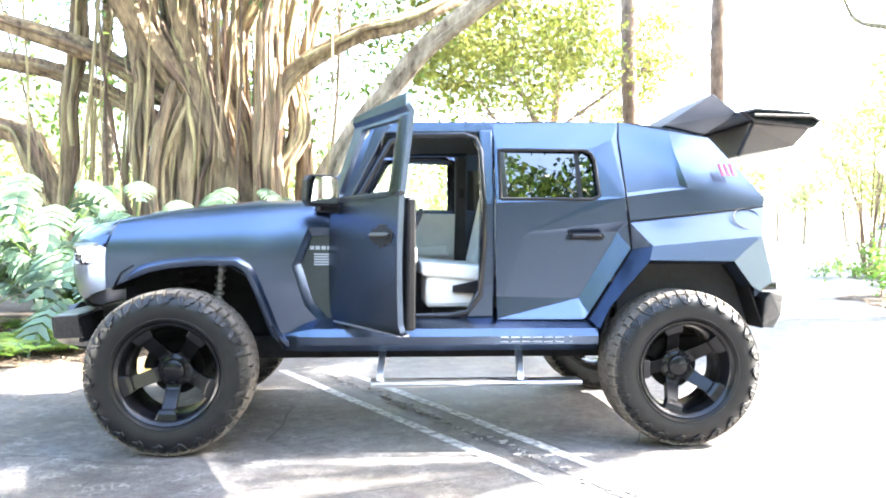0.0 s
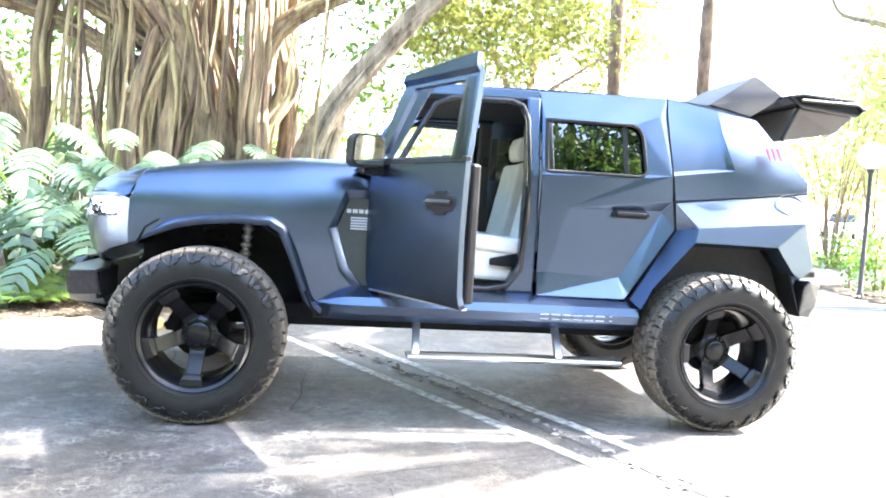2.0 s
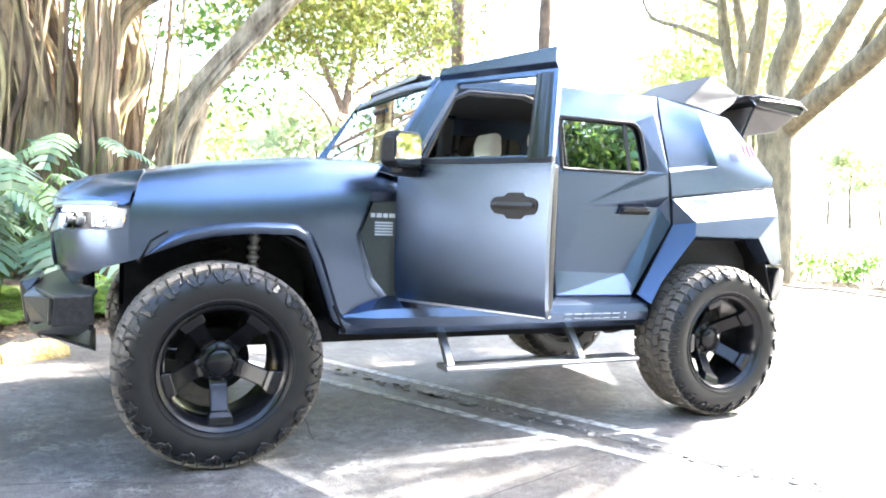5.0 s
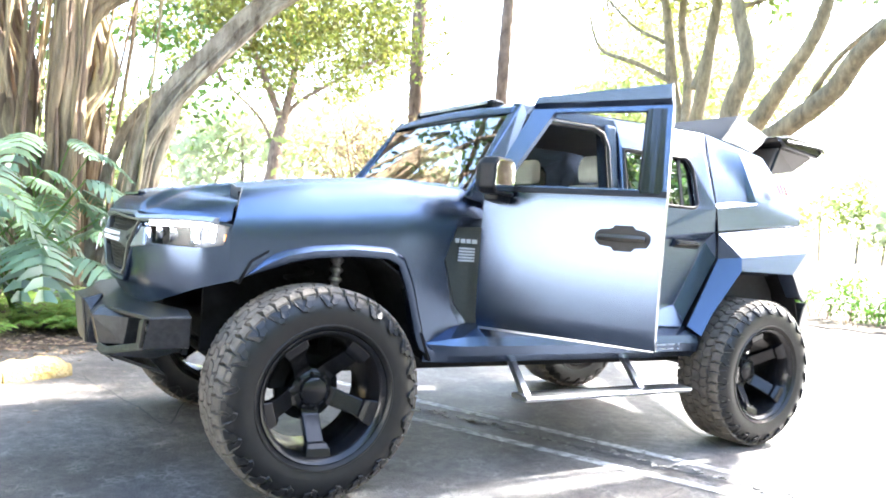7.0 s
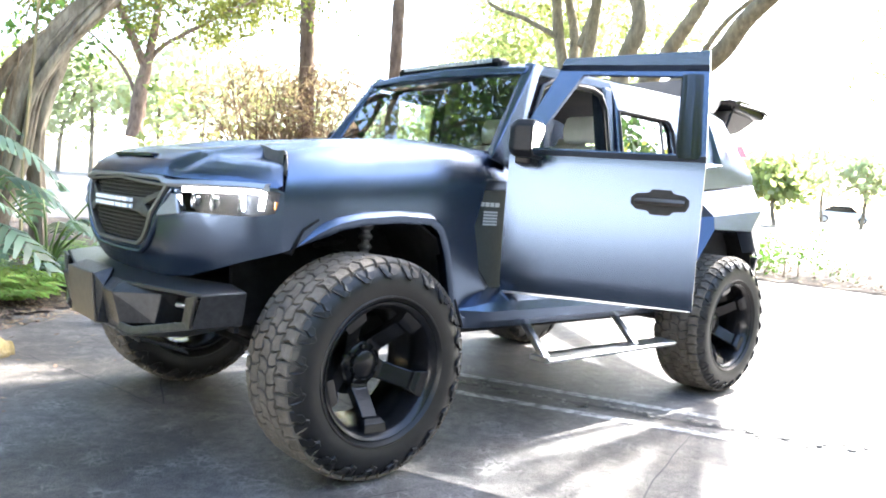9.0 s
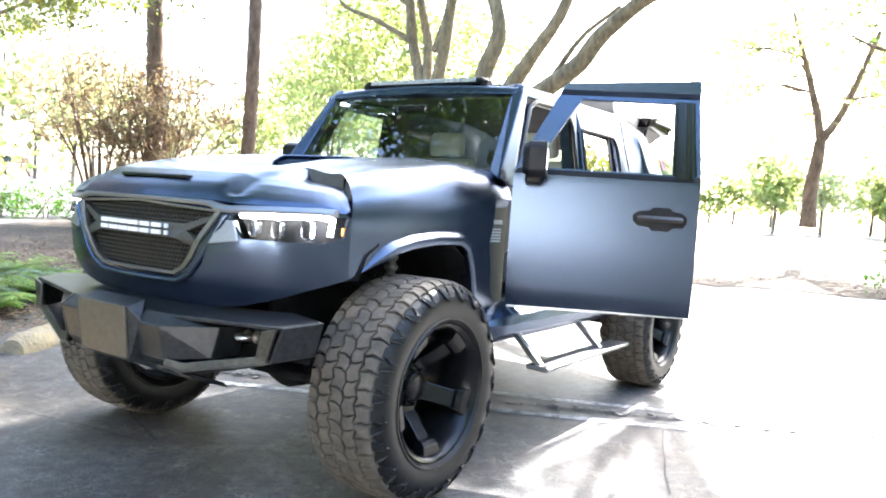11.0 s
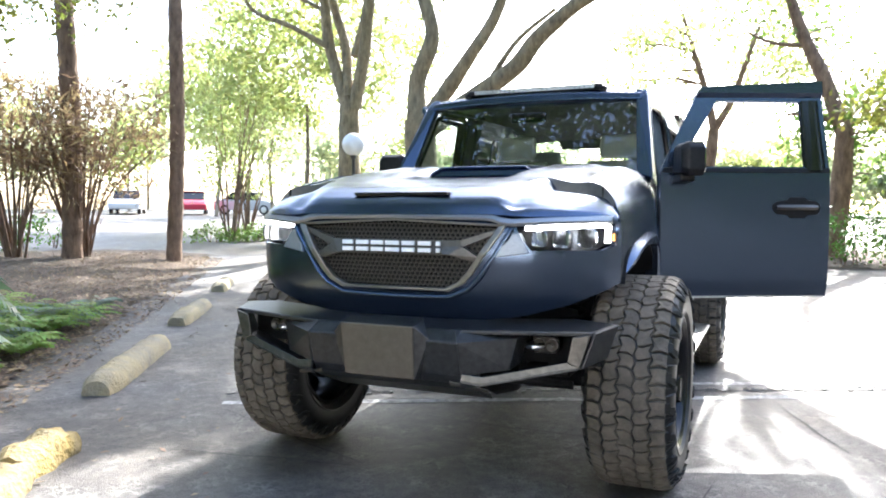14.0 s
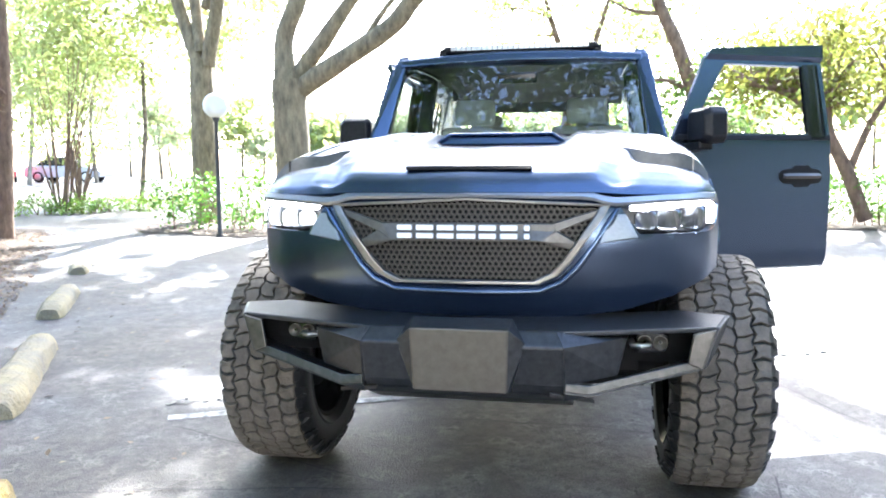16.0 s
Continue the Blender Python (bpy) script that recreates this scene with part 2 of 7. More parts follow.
M_ROOT = material("aerial_root_bark", (0.35, 0.255, 0.15), 0.85, color2=(0.11, 0.075, 0.045), scale=10.0, bump=0.8, bscale=40, piece=0.5, stretch=0.15)
# bumper bars: metal coloured paler than the bumper to carry the sky's sheen
M_BARMETAL = material("sheen_bumper_metal", (0.10, 0.095, 0.088), 0.34, 0.8, var=0.3, scale=40, bump=0.1, bscale=300)
M_MOSS = material("mossy_bark", (0.31, 0.25, 0.155), 0.92, color2=(0.12, 0.095, 0.06), scale=10, bump=1.0, bscale=17, contrast=0.03, stretch=0.35)
# very pale, for the added wall that the open door reflects
M_WALL = material("bounce_wall_pale", (0.84, 0.83, 0.80), 0.85, var=0.08, scale=1.2, bump=0.2, bscale=60)
M_LEAF_O = material("leaf_olive", (0.19, 0.20, 0.04), 0.45, objrand=0.35, translucent=0.55)
M_BARK_PALE = material("pale_gnarled_bark", (0.36, 0.30, 0.225), 0.9, color2=(0.10, 0.07, 0.045), scale=6.0, bump=1.0, bscale=18, contrast=0.06, stretch=0.3)
M_POSTBLK = material("window_post_black", (0.008, 0.008, 0.009), 0.45, var=0.2, scale=50, spec=0.22)
M_VENT = material("gunmetal_recess", (0.048, 0.058, 0.056), 0.48, 0.55, var=0.1, scale=60)
M_CLEAR = glass("untinted_glass", (0.86, 0.90, 0.88), gain=1.6)
M_SATIN = material("satin_grey_metal", (0.31, 0.32, 0.335), 0.38, 0.85, var=0.08, scale=90)
M_LEAF = material("leaf_green", (0.12, 0.19, 0.04), 0.45, objrand=0.35, translucent=0.5)
# distant leaves: glare and haze are mixed into this pale colour
M_LEAF_FAR = material("leaf_painted_haze", (0.42, 0.46, 0.27), 0.5, objrand=0.2, translucent=0.7)
M_LEAF_Y = material("leaf_yellow_green", (0.30, 0.34, 0.12), 0.45, objrand=0.3, translucent=0.7)
M_LEAF_D = material("leaf_dark", (0.055, 0.10, 0.030), 0.4, objrand=0.35, translucent=0.35)
M_LEAF_BLUE = material("leaf_blue_green", (0.105, 0.165, 0.10), 0.32, objrand=0.3, translucent=0.3)
M_LEAF_RED = material("leaf_brownish", (0.25, 0.175, 0.10), 0.5, objrand=0.4, translucent=0.5)
M_GRASS = material("grass", (0.20, 0.31, 0.06), 0.6, objrand=0.3, translucent=0.35)
M_HEDGE = material("leaf_hedge", (0.11, 0.22, 0.03), 0.45, objrand=0.35, translucent=0.4)
M_GLOBE = material("white_globe", (0.85, 0.85, 0.83), 0.3)
M_POST = material("lamp_post", (0.05, 0.05, 0.05), 0.5)
M_MESH = material("grille_mesh_grey", (0.048, 0.043, 0.038), 0.5, 0.4, var=0.2, scale=60)

# ---- mesh helpers ----
def part(name, bm, mat, parent=None, label="", smooth=None, bevel=0.0, solid=0.0, at=None, seg=2):
    """Links a bmesh as one mesh object. smooth: crease angle in degrees (None: flat)."""
    me = bpy.data.meshes.new(name)
    bmesh.ops.recalc_face_normals(bm, faces=bm.faces[:])
    if smooth is not None:
        lim = radians(smooth)
        for fc in bm.faces:
            fc.smooth = True
        for e in bm.edges:
            e.smooth = len(e.link_faces) == 2 and e.calc_face_angle(0) < lim
    bm.to_mesh(me)
    bm.free()
    me.materials.append(mat)
    ob = new(name, me)
    if parent is not None:
        ob.parent = parent
    if at is not None:
        ob.matrix_basis = at
    if solid:
        s = ob.modifiers.new("thickness", "SOLIDIFY")
        s.thickness = solid
        s.offset = -1
    if bevel:
        b = ob.modifiers.new("rounding", "BEVEL")
        b.width = bevel
        b.segments = seg
        b.limit_method = "ANGLE"
        b.angle_limit = radians(22)
        b.harden_normals = False
    if label:
        ob["label"] = label
    return ob


def thing(name, at, label, category, group="", kind=""):
    ob = new(name)
    ob.empty_display_size = 0.1
    ob.matrix_basis = at
    return tagged(ob, label, category, group, kind)


def add_box(bm, c, s, m=None):
    vs = []
    for dx in (-1, 1):
        for dy in (-1, 1):
            for dz in (-1, 1):
                v = Vector((c[0] + dx * s[0] / 2, c[1] + dy * s[1] / 2, c[2] + dz * s[2] / 2))
                vs.append(bm.verts.new(m @ v if m else v))
    for f in ((0, 1, 3, 2), (4, 6, 7, 5), (0, 4, 5, 1), (2, 3, 7, 6), (0, 2, 6, 4), (1, 5, 7, 3)):
        bm.faces.new([vs[i] for i in f])


def box(c, s, m=None):
    bm = bmesh.new()
    add_box(bm, c, s, m)
    return bm


def add_prism(bm, loop, off):
    """A closed prism: a planar loop of points and the same loop moved by off."""
    a = [bm.verts.new(Vector(p)) for p in loop]
    b = [bm.verts.new(Vector(p) + Vector(off)) for p in loop]
    bm.faces.new(a)
    bm.faces.new(b[::-1])
    k = len(a)
    for i in range(k):
        bm.faces.new((a[i], a[(i + 1) % k], b[(i + 1) % k], b[i]))


def prism(loop, off):
    bm = bmesh.new()
    add_prism(bm, loop, off)
    return bm


def facets(verts, faces):
    bm = bmesh.new()
    used = " ".join(faces).split()
    vs = {k: bm.verts.new(v) for k, v in verts.items() if k in used}
    for f in faces:
        bm.faces.new([vs[k] for k in f.split()])
    return bm


def mirror_y(verts):
    return {k: (v[0], -v[1], v[2]) for k, v in verts.items()}


def loft(sections, closed=False, caps=False):
    """Sections: equal-length lists of points; joins each to the next with quads."""
    bm = bmesh.new()
    rows = [[bm.verts.new(p) for p in s] for s in sections]
    k = len(rows[0])
    for a, b in zip(rows, rows[1:]):
        for i in range(k if closed else k - 1):
            j = (i + 1) % k
            try:
                bm.faces.new((a[i], a[j], b[j], b[i]))
            except ValueError:
                pass
    if caps and closed:
        bm.faces.new(rows[0][::-1])
        bm.faces.new(rows[-1])
    return bm


def add_tube(bm, pts, radii, k=8, squash=None):
    """A tube through pts with the given radii, closed at the ends."""
    pts = [Vector(p) for p in pts]
    rings = []
    side = None
    for i, p in enumerate(pts):
        d = (pts[min(i + 1, len(pts) - 1)] - pts[max(i - 1, 0)]).normalized()
        if side is None:
            side = d.orthogonal().normalized()
        side = (side - d * side.dot(d)).normalized()
        up = d.cross(side)
        r = radii[i] if hasattr(radii, "__len__") else radii
        ring = []
        for j in range(k):
            a = 2 * math.pi * j / k
            rr = r * (squash(i, a) if squash else 1)
            ring.append(bm.verts.new(p + (side * math.cos(a) + up * math.sin(a)) * rr))
        rings.append(ring)
    for a, b in zip(rings, rings[1:]):
        for j in range(k):
            bm.faces.new((a[j], a[(j + 1) % k], b[(j + 1) % k], b[j]))
    bm.faces.new(rings[0][::-1])
    bm.faces.new(rings[-1])


def tube(pts, radii, k=8):
    bm = bmesh.new()
    add_tube(bm, pts, radii, k)
    return bm


def lathe(profile, k, axis="y", a0=0.0, a1=2 * math.pi):
    """Profile of (radius, offset along the axis), turned about that axis."""
    bm = bmesh.new()
    full = abs(a1 - a0 - 2 * math.pi) < 1e-6
    rows = []
    for i in range(k if full else k + 1):
        a = a0 + (a1 - a0) * i / k
        if axis == "y":
            rows.append([bm.verts.new((r * math.cos(a), o, r * math.sin(a))) for r, o in profile])
        else:
            rows.append([bm.verts.new((r * math.cos(a), r * math.sin(a), o)) for r, o in profile])
    n = len(rows)
    for i in range(n if full else n - 1):
        a, b = rows[i], rows[(i + 1) % n]
        for j in range(len(profile) - 1):
            bm.faces.new((a[j], a[j + 1], b[j + 1], b[j]))
    bmesh.ops.remove_doubles(bm, verts=bm.verts[:], dist=1e-6)
    return bm


def lerp(a, b, t):
    return a + (b - a) * t


def curve(x, table):
    """Piecewise linear lookup in a table of (x, y)."""
    if x <= table[0][0]:
        return table[0][1]
    for (x0, y0), (x1, y1) in zip(table, table[1:]):
        if x <= x1:
            return lerp(y0, y1, (x - x0) / (x1 - x0))
    return table[-1][1]


def smoothstep(a, b, x):
    t = min(1, max(0, (x - a) / (b - a)))
    return t * t * (3 - 2 * t)

# ---- ground ----
def rise(x, y):
    """The car park climbs gently away from the car towards +x and +y."""
    d = math.hypot(x, y)
    side = smoothstep(-0.2, 0.5, (0.8 * x + 0.6 * y) / max(d, 0.01))
    return 0.024 * side * max(0.0, min(d, 60) - 5.5)


def terrain(name, xs, ys, mat, label, category, dz=0.0, keep=None):
    bm = bmesh.new()
    grid = [[bm.verts.new((x, y, rise(x, y) + (dz(x, y) if callable(dz) else dz))) for y in ys] for x in xs]
    for i in range(len(xs) - 1):
        for j in range(len(ys) - 1):
            if keep is None or keep((xs[i] + xs[i + 1]) / 2, (ys[j] + ys[j + 1]) / 2):
                bm.faces.new((grid[i][j], grid[i + 1][j], grid[i + 1][j + 1], grid[i][j + 1]))
    bmesh.ops.delete(bm, geom=[v for v in bm.verts if not v.link_faces], context="VERTS")
    return tagged(part(name, bm, mat, smooth=60), label, category, kind="structure")


def steps(a, b, n):
    return [a + (b - a) * i / n for i in range(n + 1)]


far = [-1500, -400, -120, -60] + steps(-30, 60, 60) + [80, 140, 400, 1500]
terrain("ground", far, far, M_ASPHALT, "grey weathered asphalt of a car park in dappled shade", "ground")

# line of wheel stops: origin, direction along it, and across it towards the planting
K0, KD, KN = Vector((-1.44, 1.50)), Vector((0.828, 0.560)), Vector((-0.560, 0.828))


def bed_uv(x, y):
    d = Vector((x, y)) - K0
    return d.dot(KD), d.dot(KN)


def bed_xy(u, v):
    p = K0 + KD * u + KN * v
    return p.x, p.y


def in_bed(x, y):
    u, v = bed_uv(x, y)
    e = 0.16 * noise.noise(Vector((x * 1.3, y * 1.3, 0))) + 0.07 * noise.noise(Vector((x * 5, y * 5, 3)))
    return 0.78 + e < v < curve(u, [(-8, 14), (2, 12), (6, 8), (9, 6.2), (13, 5.5), (14.5, 4.0)]) and u < 14.5


bx, by = steps(-9, 12, 120), steps(2, 20, 105)
terrain("planting_bed", bx, by, M_MULCH, "brown mulch bed strewn with dry leaves", "planting bed", dz=lambda x, y: 0.012 + 0.10 * smoothstep(0.8, 2.2, bed_uv(x, y)[1]) + 0.03 * noise.noise(Vector((x * 2, y * 2, 1))), keep=in_bed)


def rear_bed(x, y):
    # strip of planting across the end of the car park
    e = 0.3 * noise.noise(Vector((x * 0.8, y * 0.8, 5)))
    near = curve(y, [(-14, 11.5), (-8, 11.6), (-3, 12.6), (3, 10.8), (6, 9.6), (8, 10.0), (9, 11.0)])
    return near + e < x < near + 5.5 and -16 < y < 9.0


terrain("rear_planting_bed", steps(8, 20, 48), steps(-16, 9.5, 102), M_MULCH, "mulch strip under trees at the car park's end", "planting bed", dz=0.022, keep=rear_bed)

# worn double parking line and the tarred seam between its stripes
def stripe(name, a, b, w, mat, z, label, wob=0.0, cat="road marking"):
    a, b = Vector((*a, 0)), Vector((*b, 0))
    d = (b - a).normalized()
    s = Vector((-d.y, d.x, 0))
    n = max(2, int((b - a).length / 0.12))
    bm = bmesh.new()
    prev = None
    for i in range(n + 1):
        c = a.lerp(b, i / n)
        o = wob * noise.noise(c * 2.1)
        q = [bm.verts.new(c + s * (o + k * w * (1 + 0.35 * wob * 10 * noise.noise(c * 5 + Vector((k, 0, 0)))))) for k in (-0.5, 0.5)]
        for v in q:
            v.co.z = rise(v.co.x, v.co.y) + z
        if prev:
            bm.faces.new((prev[0], prev[1], q[1], q[0]))
        prev = q
    return tagged(part(name, bm, mat), label, cat, kind="structure")


stripe("parking_line_1", (0.30, 1.75), (2.55, -2.60), 0.085, M_PAINTLINE, 0.004, "worn white parking line on the asphalt", 0.012)
stripe("parking_line_2", (0.80, 1.85), (3.02, -2.75), 0.085, M_PAINTLINE, 0.004, "worn white parking line on the asphalt", 0.012)
def broken_seam(name, a, b, width, mat, label, category, dz=0.0045):
    """A ragged open joint, its edges broken out by turns."""
    a, b = Vector((*a, 0)), Vector((*b, 0))
    d = (b - a).normalized()
    s = Vector((-d.y, d.x, 0))
    n = int((b - a).length / 0.022)
    bm = bmesh.new()
    prev = None
    for i in range(n + 1):
        c = a.lerp(b, i / n)
        mid = 0.030 * noise.noise(c * 1.9) + 0.012 * noise.noise(c * 9.0)
        w = width * max(0.12, 0.55 + 1.3 * noise.noise(c * 6.1 + Vector((3, 1, 0))) + 0.6 * noise.noise(c * 23.0))
        q = [bm.verts.new(c + s * (mid + k * w * (1 + 0.5 * noise.noise(c * 31.0 + Vector((k, 0, 0)))))) for k in (-0.5, 0.5)]
        for v in q:
            v.co.z = rise(v.co.x, v.co.y) + dz
        if prev:
            bm.faces.new((prev[0], prev[1], q[1], q[0]))
        prev = q
    return tagged(part(name, bm, mat), label, category, kind="structure")


broken_seam("tar_seam", (0.55, 1.85), (2.75, -2.65), 0.075, M_CRACK, "dark ragged seam between two parking lines", "seam")
broken_seam("crack_long", (2.75, -2.65), (6.2, -4.1), 0.03, M_CRACK, "ragged crack across the asphalt", "crack")
broken_seam("crack_long", (3.0, -0.95), (8.4, -2.6), 0.05, M_CRACK, "ragged crack across the asphalt", "crack")
random.seed(23)
bm = bmesh.new()
for i in range(120):
    # pale crumbs of old filler beside the seam
    f = random.random()
    cx, cy = lerp(0.55, 2.75, f) + random.gauss(0.02, 0.045), lerp(1.85, -2.65, f) + random.gauss(0, 0.03)
    r, a0 = random.uniform(0.006, 0.024), random.uniform(0, 6.28)
    loop = [(cx + r * random.uniform(0.6, 1.3) * math.cos(a0 + j * 1.05), cy + r * random.uniform(0.6, 1.3) * math.sin(a0 + j * 1.05), rise(cx, cy) + 0.004) for j in range(6)]
    add_prism(bm, loop, (0, 0, random.uniform(0.003, 0.009)))
tagged(part("seam_crumbs", bm, M_CRUMB), "pale crumbs of broken filler along the seam", "rubble", kind="stuff")
random.seed(11)
for i in range(26):
    # branching hairline cracks
    x, y = random.uniform(-3.2, 4.0), random.uniform(-4.2, 1.2)
    a = random.uniform(0, math.pi)
    p = (x, y)
    q = (x + math.cos(a) * random.uniform(0.5, 1.5), y + math.sin(a) * random.uniform(0.5, 1.5))
    stripe("crack", p, q, 0.008, M_CRACK, 0.0045, "thin crack in the asphalt", 0.06, "crack")

# ---- the armoured-looking SUV: nose towards -x, left side towards -y ----
suv = thing("suv", pose(0, 0, 0), "matte dark blue off-road SUV with an open driver's door", "car")


def inside(p, poly):
    x, y = p
    c = False
    k = len(poly)
    for i in range(k):
        (x0, y0), (x1, y1) = poly[i], poly[(i + 1) % k]
        if (y0 > y) != (y1 > y) and x < (x1 - x0) * (y - y0) / (y1 - y0) + x0:
            c = not c
    return c


def resample(poly, res, closed=True):
    out = []
    k = len(poly)
    for i in range(k if closed else k - 1):
        a, b = Vector(poly[i]), Vector(poly[(i + 1) % k])
        n = max(1, int((b - a).length / res + 0.5))
        out += [tuple(a.lerp(b, j / n)) for j in range(n)]
    if not closed:
        out.append(tuple(poly[-1]))
    return out


def panel(outline, fn, res=0.04, holes=(), creases=()):
    """A curved sheet: fn maps the flat outline (with holes) into space."""
    from mathutils.geometry import delaunay_2d_cdt
    pts, edges = [], []

    def chain(loop, closed):
        i0 = len(pts)
        pts.extend(Vector(p) for p in loop)
        n = len(loop)
        edges.extend((i0 + i, i0 + (i + 1) % n) for i in range(n if closed else n - 1))

    outer = resample(outline, res)
    inner = [resample(h, res * 0.7) for h in holes]
    chain(outer, True)
    for h in inner:
        chain(h, True)
    for c in creases:
        chain(resample(c, res, False), False)
    have = list(pts)
    xs, ys = [p[0] for p in outer], [p[1] for p in outer]
    nx, ny = int((max(xs) - min(xs)) / res) + 1, int((max(ys) - min(ys)) / res) + 1
    hp = np.array([tuple(p) for p in have])
    for i in range(nx + 1):
        for j in range(ny + 1):
            p = (min(xs) + (i + 0.5 * (j % 2)) * res, min(ys) + j * res)
            if inside(p, outer) and not any(inside(p, h) for h in inner):
                if np.min((hp[:, 0] - p[0]) ** 2 + (hp[:, 1] - p[1]) ** 2) > (0.55 * res) ** 2:
                    pts.append(Vector(p))
    vs, _, fs, *_ = delaunay_2d_cdt(pts, edges, [], 0, 1e-5)
    bm = bmesh.new()
    bv = [bm.verts.new(fn(v[0], v[1])) for v in vs]
    for f in fs:
        c = sum((vs[i] for i in f), Vector((0, 0))) / 3
        flat = abs((vs[f[1]] - vs[f[0]]).cross(vs[f[2]] - vs[f[0]])) < 0.004 * res * res
        if not flat and inside(c, outer) and not any(inside(c, h) for h in inner):
            try:
                bm.faces.new([bv[i] for i in f])
            except ValueError:
                pass
    bmesh.ops.delete(bm, geom=[v for v in bm.verts if not v.link_faces], context="VERTS")
    return bm


# --- front wing, side surface ---
SHOULDER = 1.12
ARCH = [(-0.40, 0.932), (-0.337, 0.953), (-0.241, 0.996), (-0.14, 1.037), (-0.03, 1.060), (0.15, 1.077), (0.34, 1.074), (0.395, 1.042), (0.445, 0.937), (0.495, 0.804), (0.540, 0.682), (0.565, 0.640), (0.61, 0.606), (0.68, 0.586), (0.76, 0.577), (0.84, 0.573)]


def hood_edge(x):
    return curve(x, [(-0.40, 1.315), (-0.31, 1.345), (-0.05, 1.395), (0.44, 1.45), (0.80, 1.455), (0.95, 1.43)])


def wing_width(x):
    return lerp(lerp(0.848, 0.866, smoothstep(-0.45, -0.1, x)), 0.815, smoothstep(0.35, 1.0, x))


def hood_half(x):
    return lerp(0.70, 0.66, smoothstep(-0.4, 0.1, x))


def arch_band(sign):
    """The raised lip round the front wheel arch."""
    pts = resample(ARCH[1:], 0.05, False)
    secs = []
    for i, (x, z) in enumerate(pts):
        a, b = pts[max(0, i - 1)], pts[min(len(pts) - 1, i + 1)]
        n = Vector((-(b[1] - a[1]), b[0] - a[0])).normalized()
        w = wing_width(x) - 0.03 * smoothstep(1.0, 0.6, z)
        k = smoothstep(-0.36, -0.18, x)
        secs.append([Vector((x + n.x * d * k, sign * (w + (o - 0.01) * k), z + n.y * d * k)) for d, o in ((-0.004, -0.03), (-0.006, 0.030), (0.008, 0.038), (0.026, 0.038), (0.042, 0.022), (0.056, -0.004))])
    return loft(secs)


def wing(sign):
    def fn(x, u):
        w = wing_width(x)
        if u <= SHOULDER:
            return Vector((x, sign * (w - 0.03 * smoothstep(1.0, 0.6, u)), u))
        a = radians(90) * (u - SHOULDER) / 0.4
        inner = hood_half(x)
        return Vector((x, sign * lerp(inner, w, math.cos(a) ** 0.8), lerp(SHOULDER, hood_edge(x), math.sin(a))))
    return fn


WING = ([(-0.325, 1.52), (0.95, 1.52), (0.95, 1.275), (0.752, 1.262), (0.66, 1.07), (0.735, 0.83), (0.865, 0.685), (0.93, 0.655), (0.93, 0.571)]
        + ARCH[::-1] + [(-0.40, 1.0), (-0.40, 1.14)])
for sign in (-1, 1):
    part("front_wing", panel(WING, wing(sign), 0.045), M_PAINT, suv, smooth=35, solid=0.025)
    part("arch_lip", arch_band(sign), M_PAINT, suv, smooth=38)
    # recessed panel behind the wing, with its sloped walls
    rim = [(0.95, 1.275), (0.752, 1.262), (0.66, 1.07), (0.735, 0.83), (0.865, 0.685), (0.95, 0.665)]
    bed = [(0.95, 1.255), (0.775, 1.243), (0.712, 1.078), (0.785, 0.855), (0.900, 0.722), (0.95, 0.712)]
    f = wing(sign)
    secs = [[f(x, z) * 1.0 for x, z in rim], [Vector((x, sign * 0.765, z)) for x, z in bed]]
    part("vent_wall", loft([[Vector((p[0], p[1] - sign * 0.012, p[2])) for p in secs[0]], secs[1]]), M_PAINT, suv, smooth=20, solid=0.01)
    part("vent_panel", prism([(x, sign * 0.770, z) for x, z in bed], (0, -sign * 0.02, 0)), M_VENT, suv, "gunmetal recessed panel")

# badge bars and flag decal on the left recessed panel
for i, (x0, x1) in enumerate(((0.760, 0.788), (0.792, 0.824), (0.828, 0.858), (0.862, 0.898))):
    part("badge_bar", box(((x0 + x1) / 2, -0.7735, 1.176), (x1 - x0 - 0.004, 0.004, 0.022)), M_DECAL, suv)
flag = part("flag_decal", box((0.836, -0.7725, 1.107), (0.10, 0.003, 0.074)), material("dim_decal", (0.10, 0.115, 0.13), 0.5), suv)
for i in range(5):
    part("stripe", box((0.836 + (0.0 if i < 2 else 0.0), -0.775, 1.138 - i * 0.0155), (0.10, 0.003, 0.0075)), M_DECAL, flag)

# --- nose: the wrap-round fascia, from the grille back to the wings ---
PLAN = [(0.0, -0.735, 0.0), (0.25, -0.725, 0.23), (0.5, -0.695, 0.455), (0.62, -0.665, 0.565), (0.75, -0.595, 0.70), (0.88, -0.49, 0.805), (1.0, -0.395, 0.85)]


def plan(p):
    a = abs(p)
    x = curve(a, [(k, v) for k, v, _ in PLAN])
    y = curve(a, [(k, v) for k, _, v in PLAN])
    return x, y if p >= 0 else -y


def plan_p(y):
    return math.copysign(curve(abs(y), [(v, k) for k, _, v in PLAN]), y)


def nose(p, z):
    x, y = plan(p)
    dx = curve(z, [(0.76, 0.09), (0.84, 0.035), (0.90, 0.005), (1.04, -0.022), (1.17, 0.0), (1.24, 0.05)])
    return Vector((x + dx * (1 - 0.8 * smoothstep(0.6, 1.0, abs(p))), y * (1 - 0.04 * smoothstep(0.95, 0.78, z)), z))


def loop_p(pts):
    return [(plan_p(y), z) for y, z in pts]


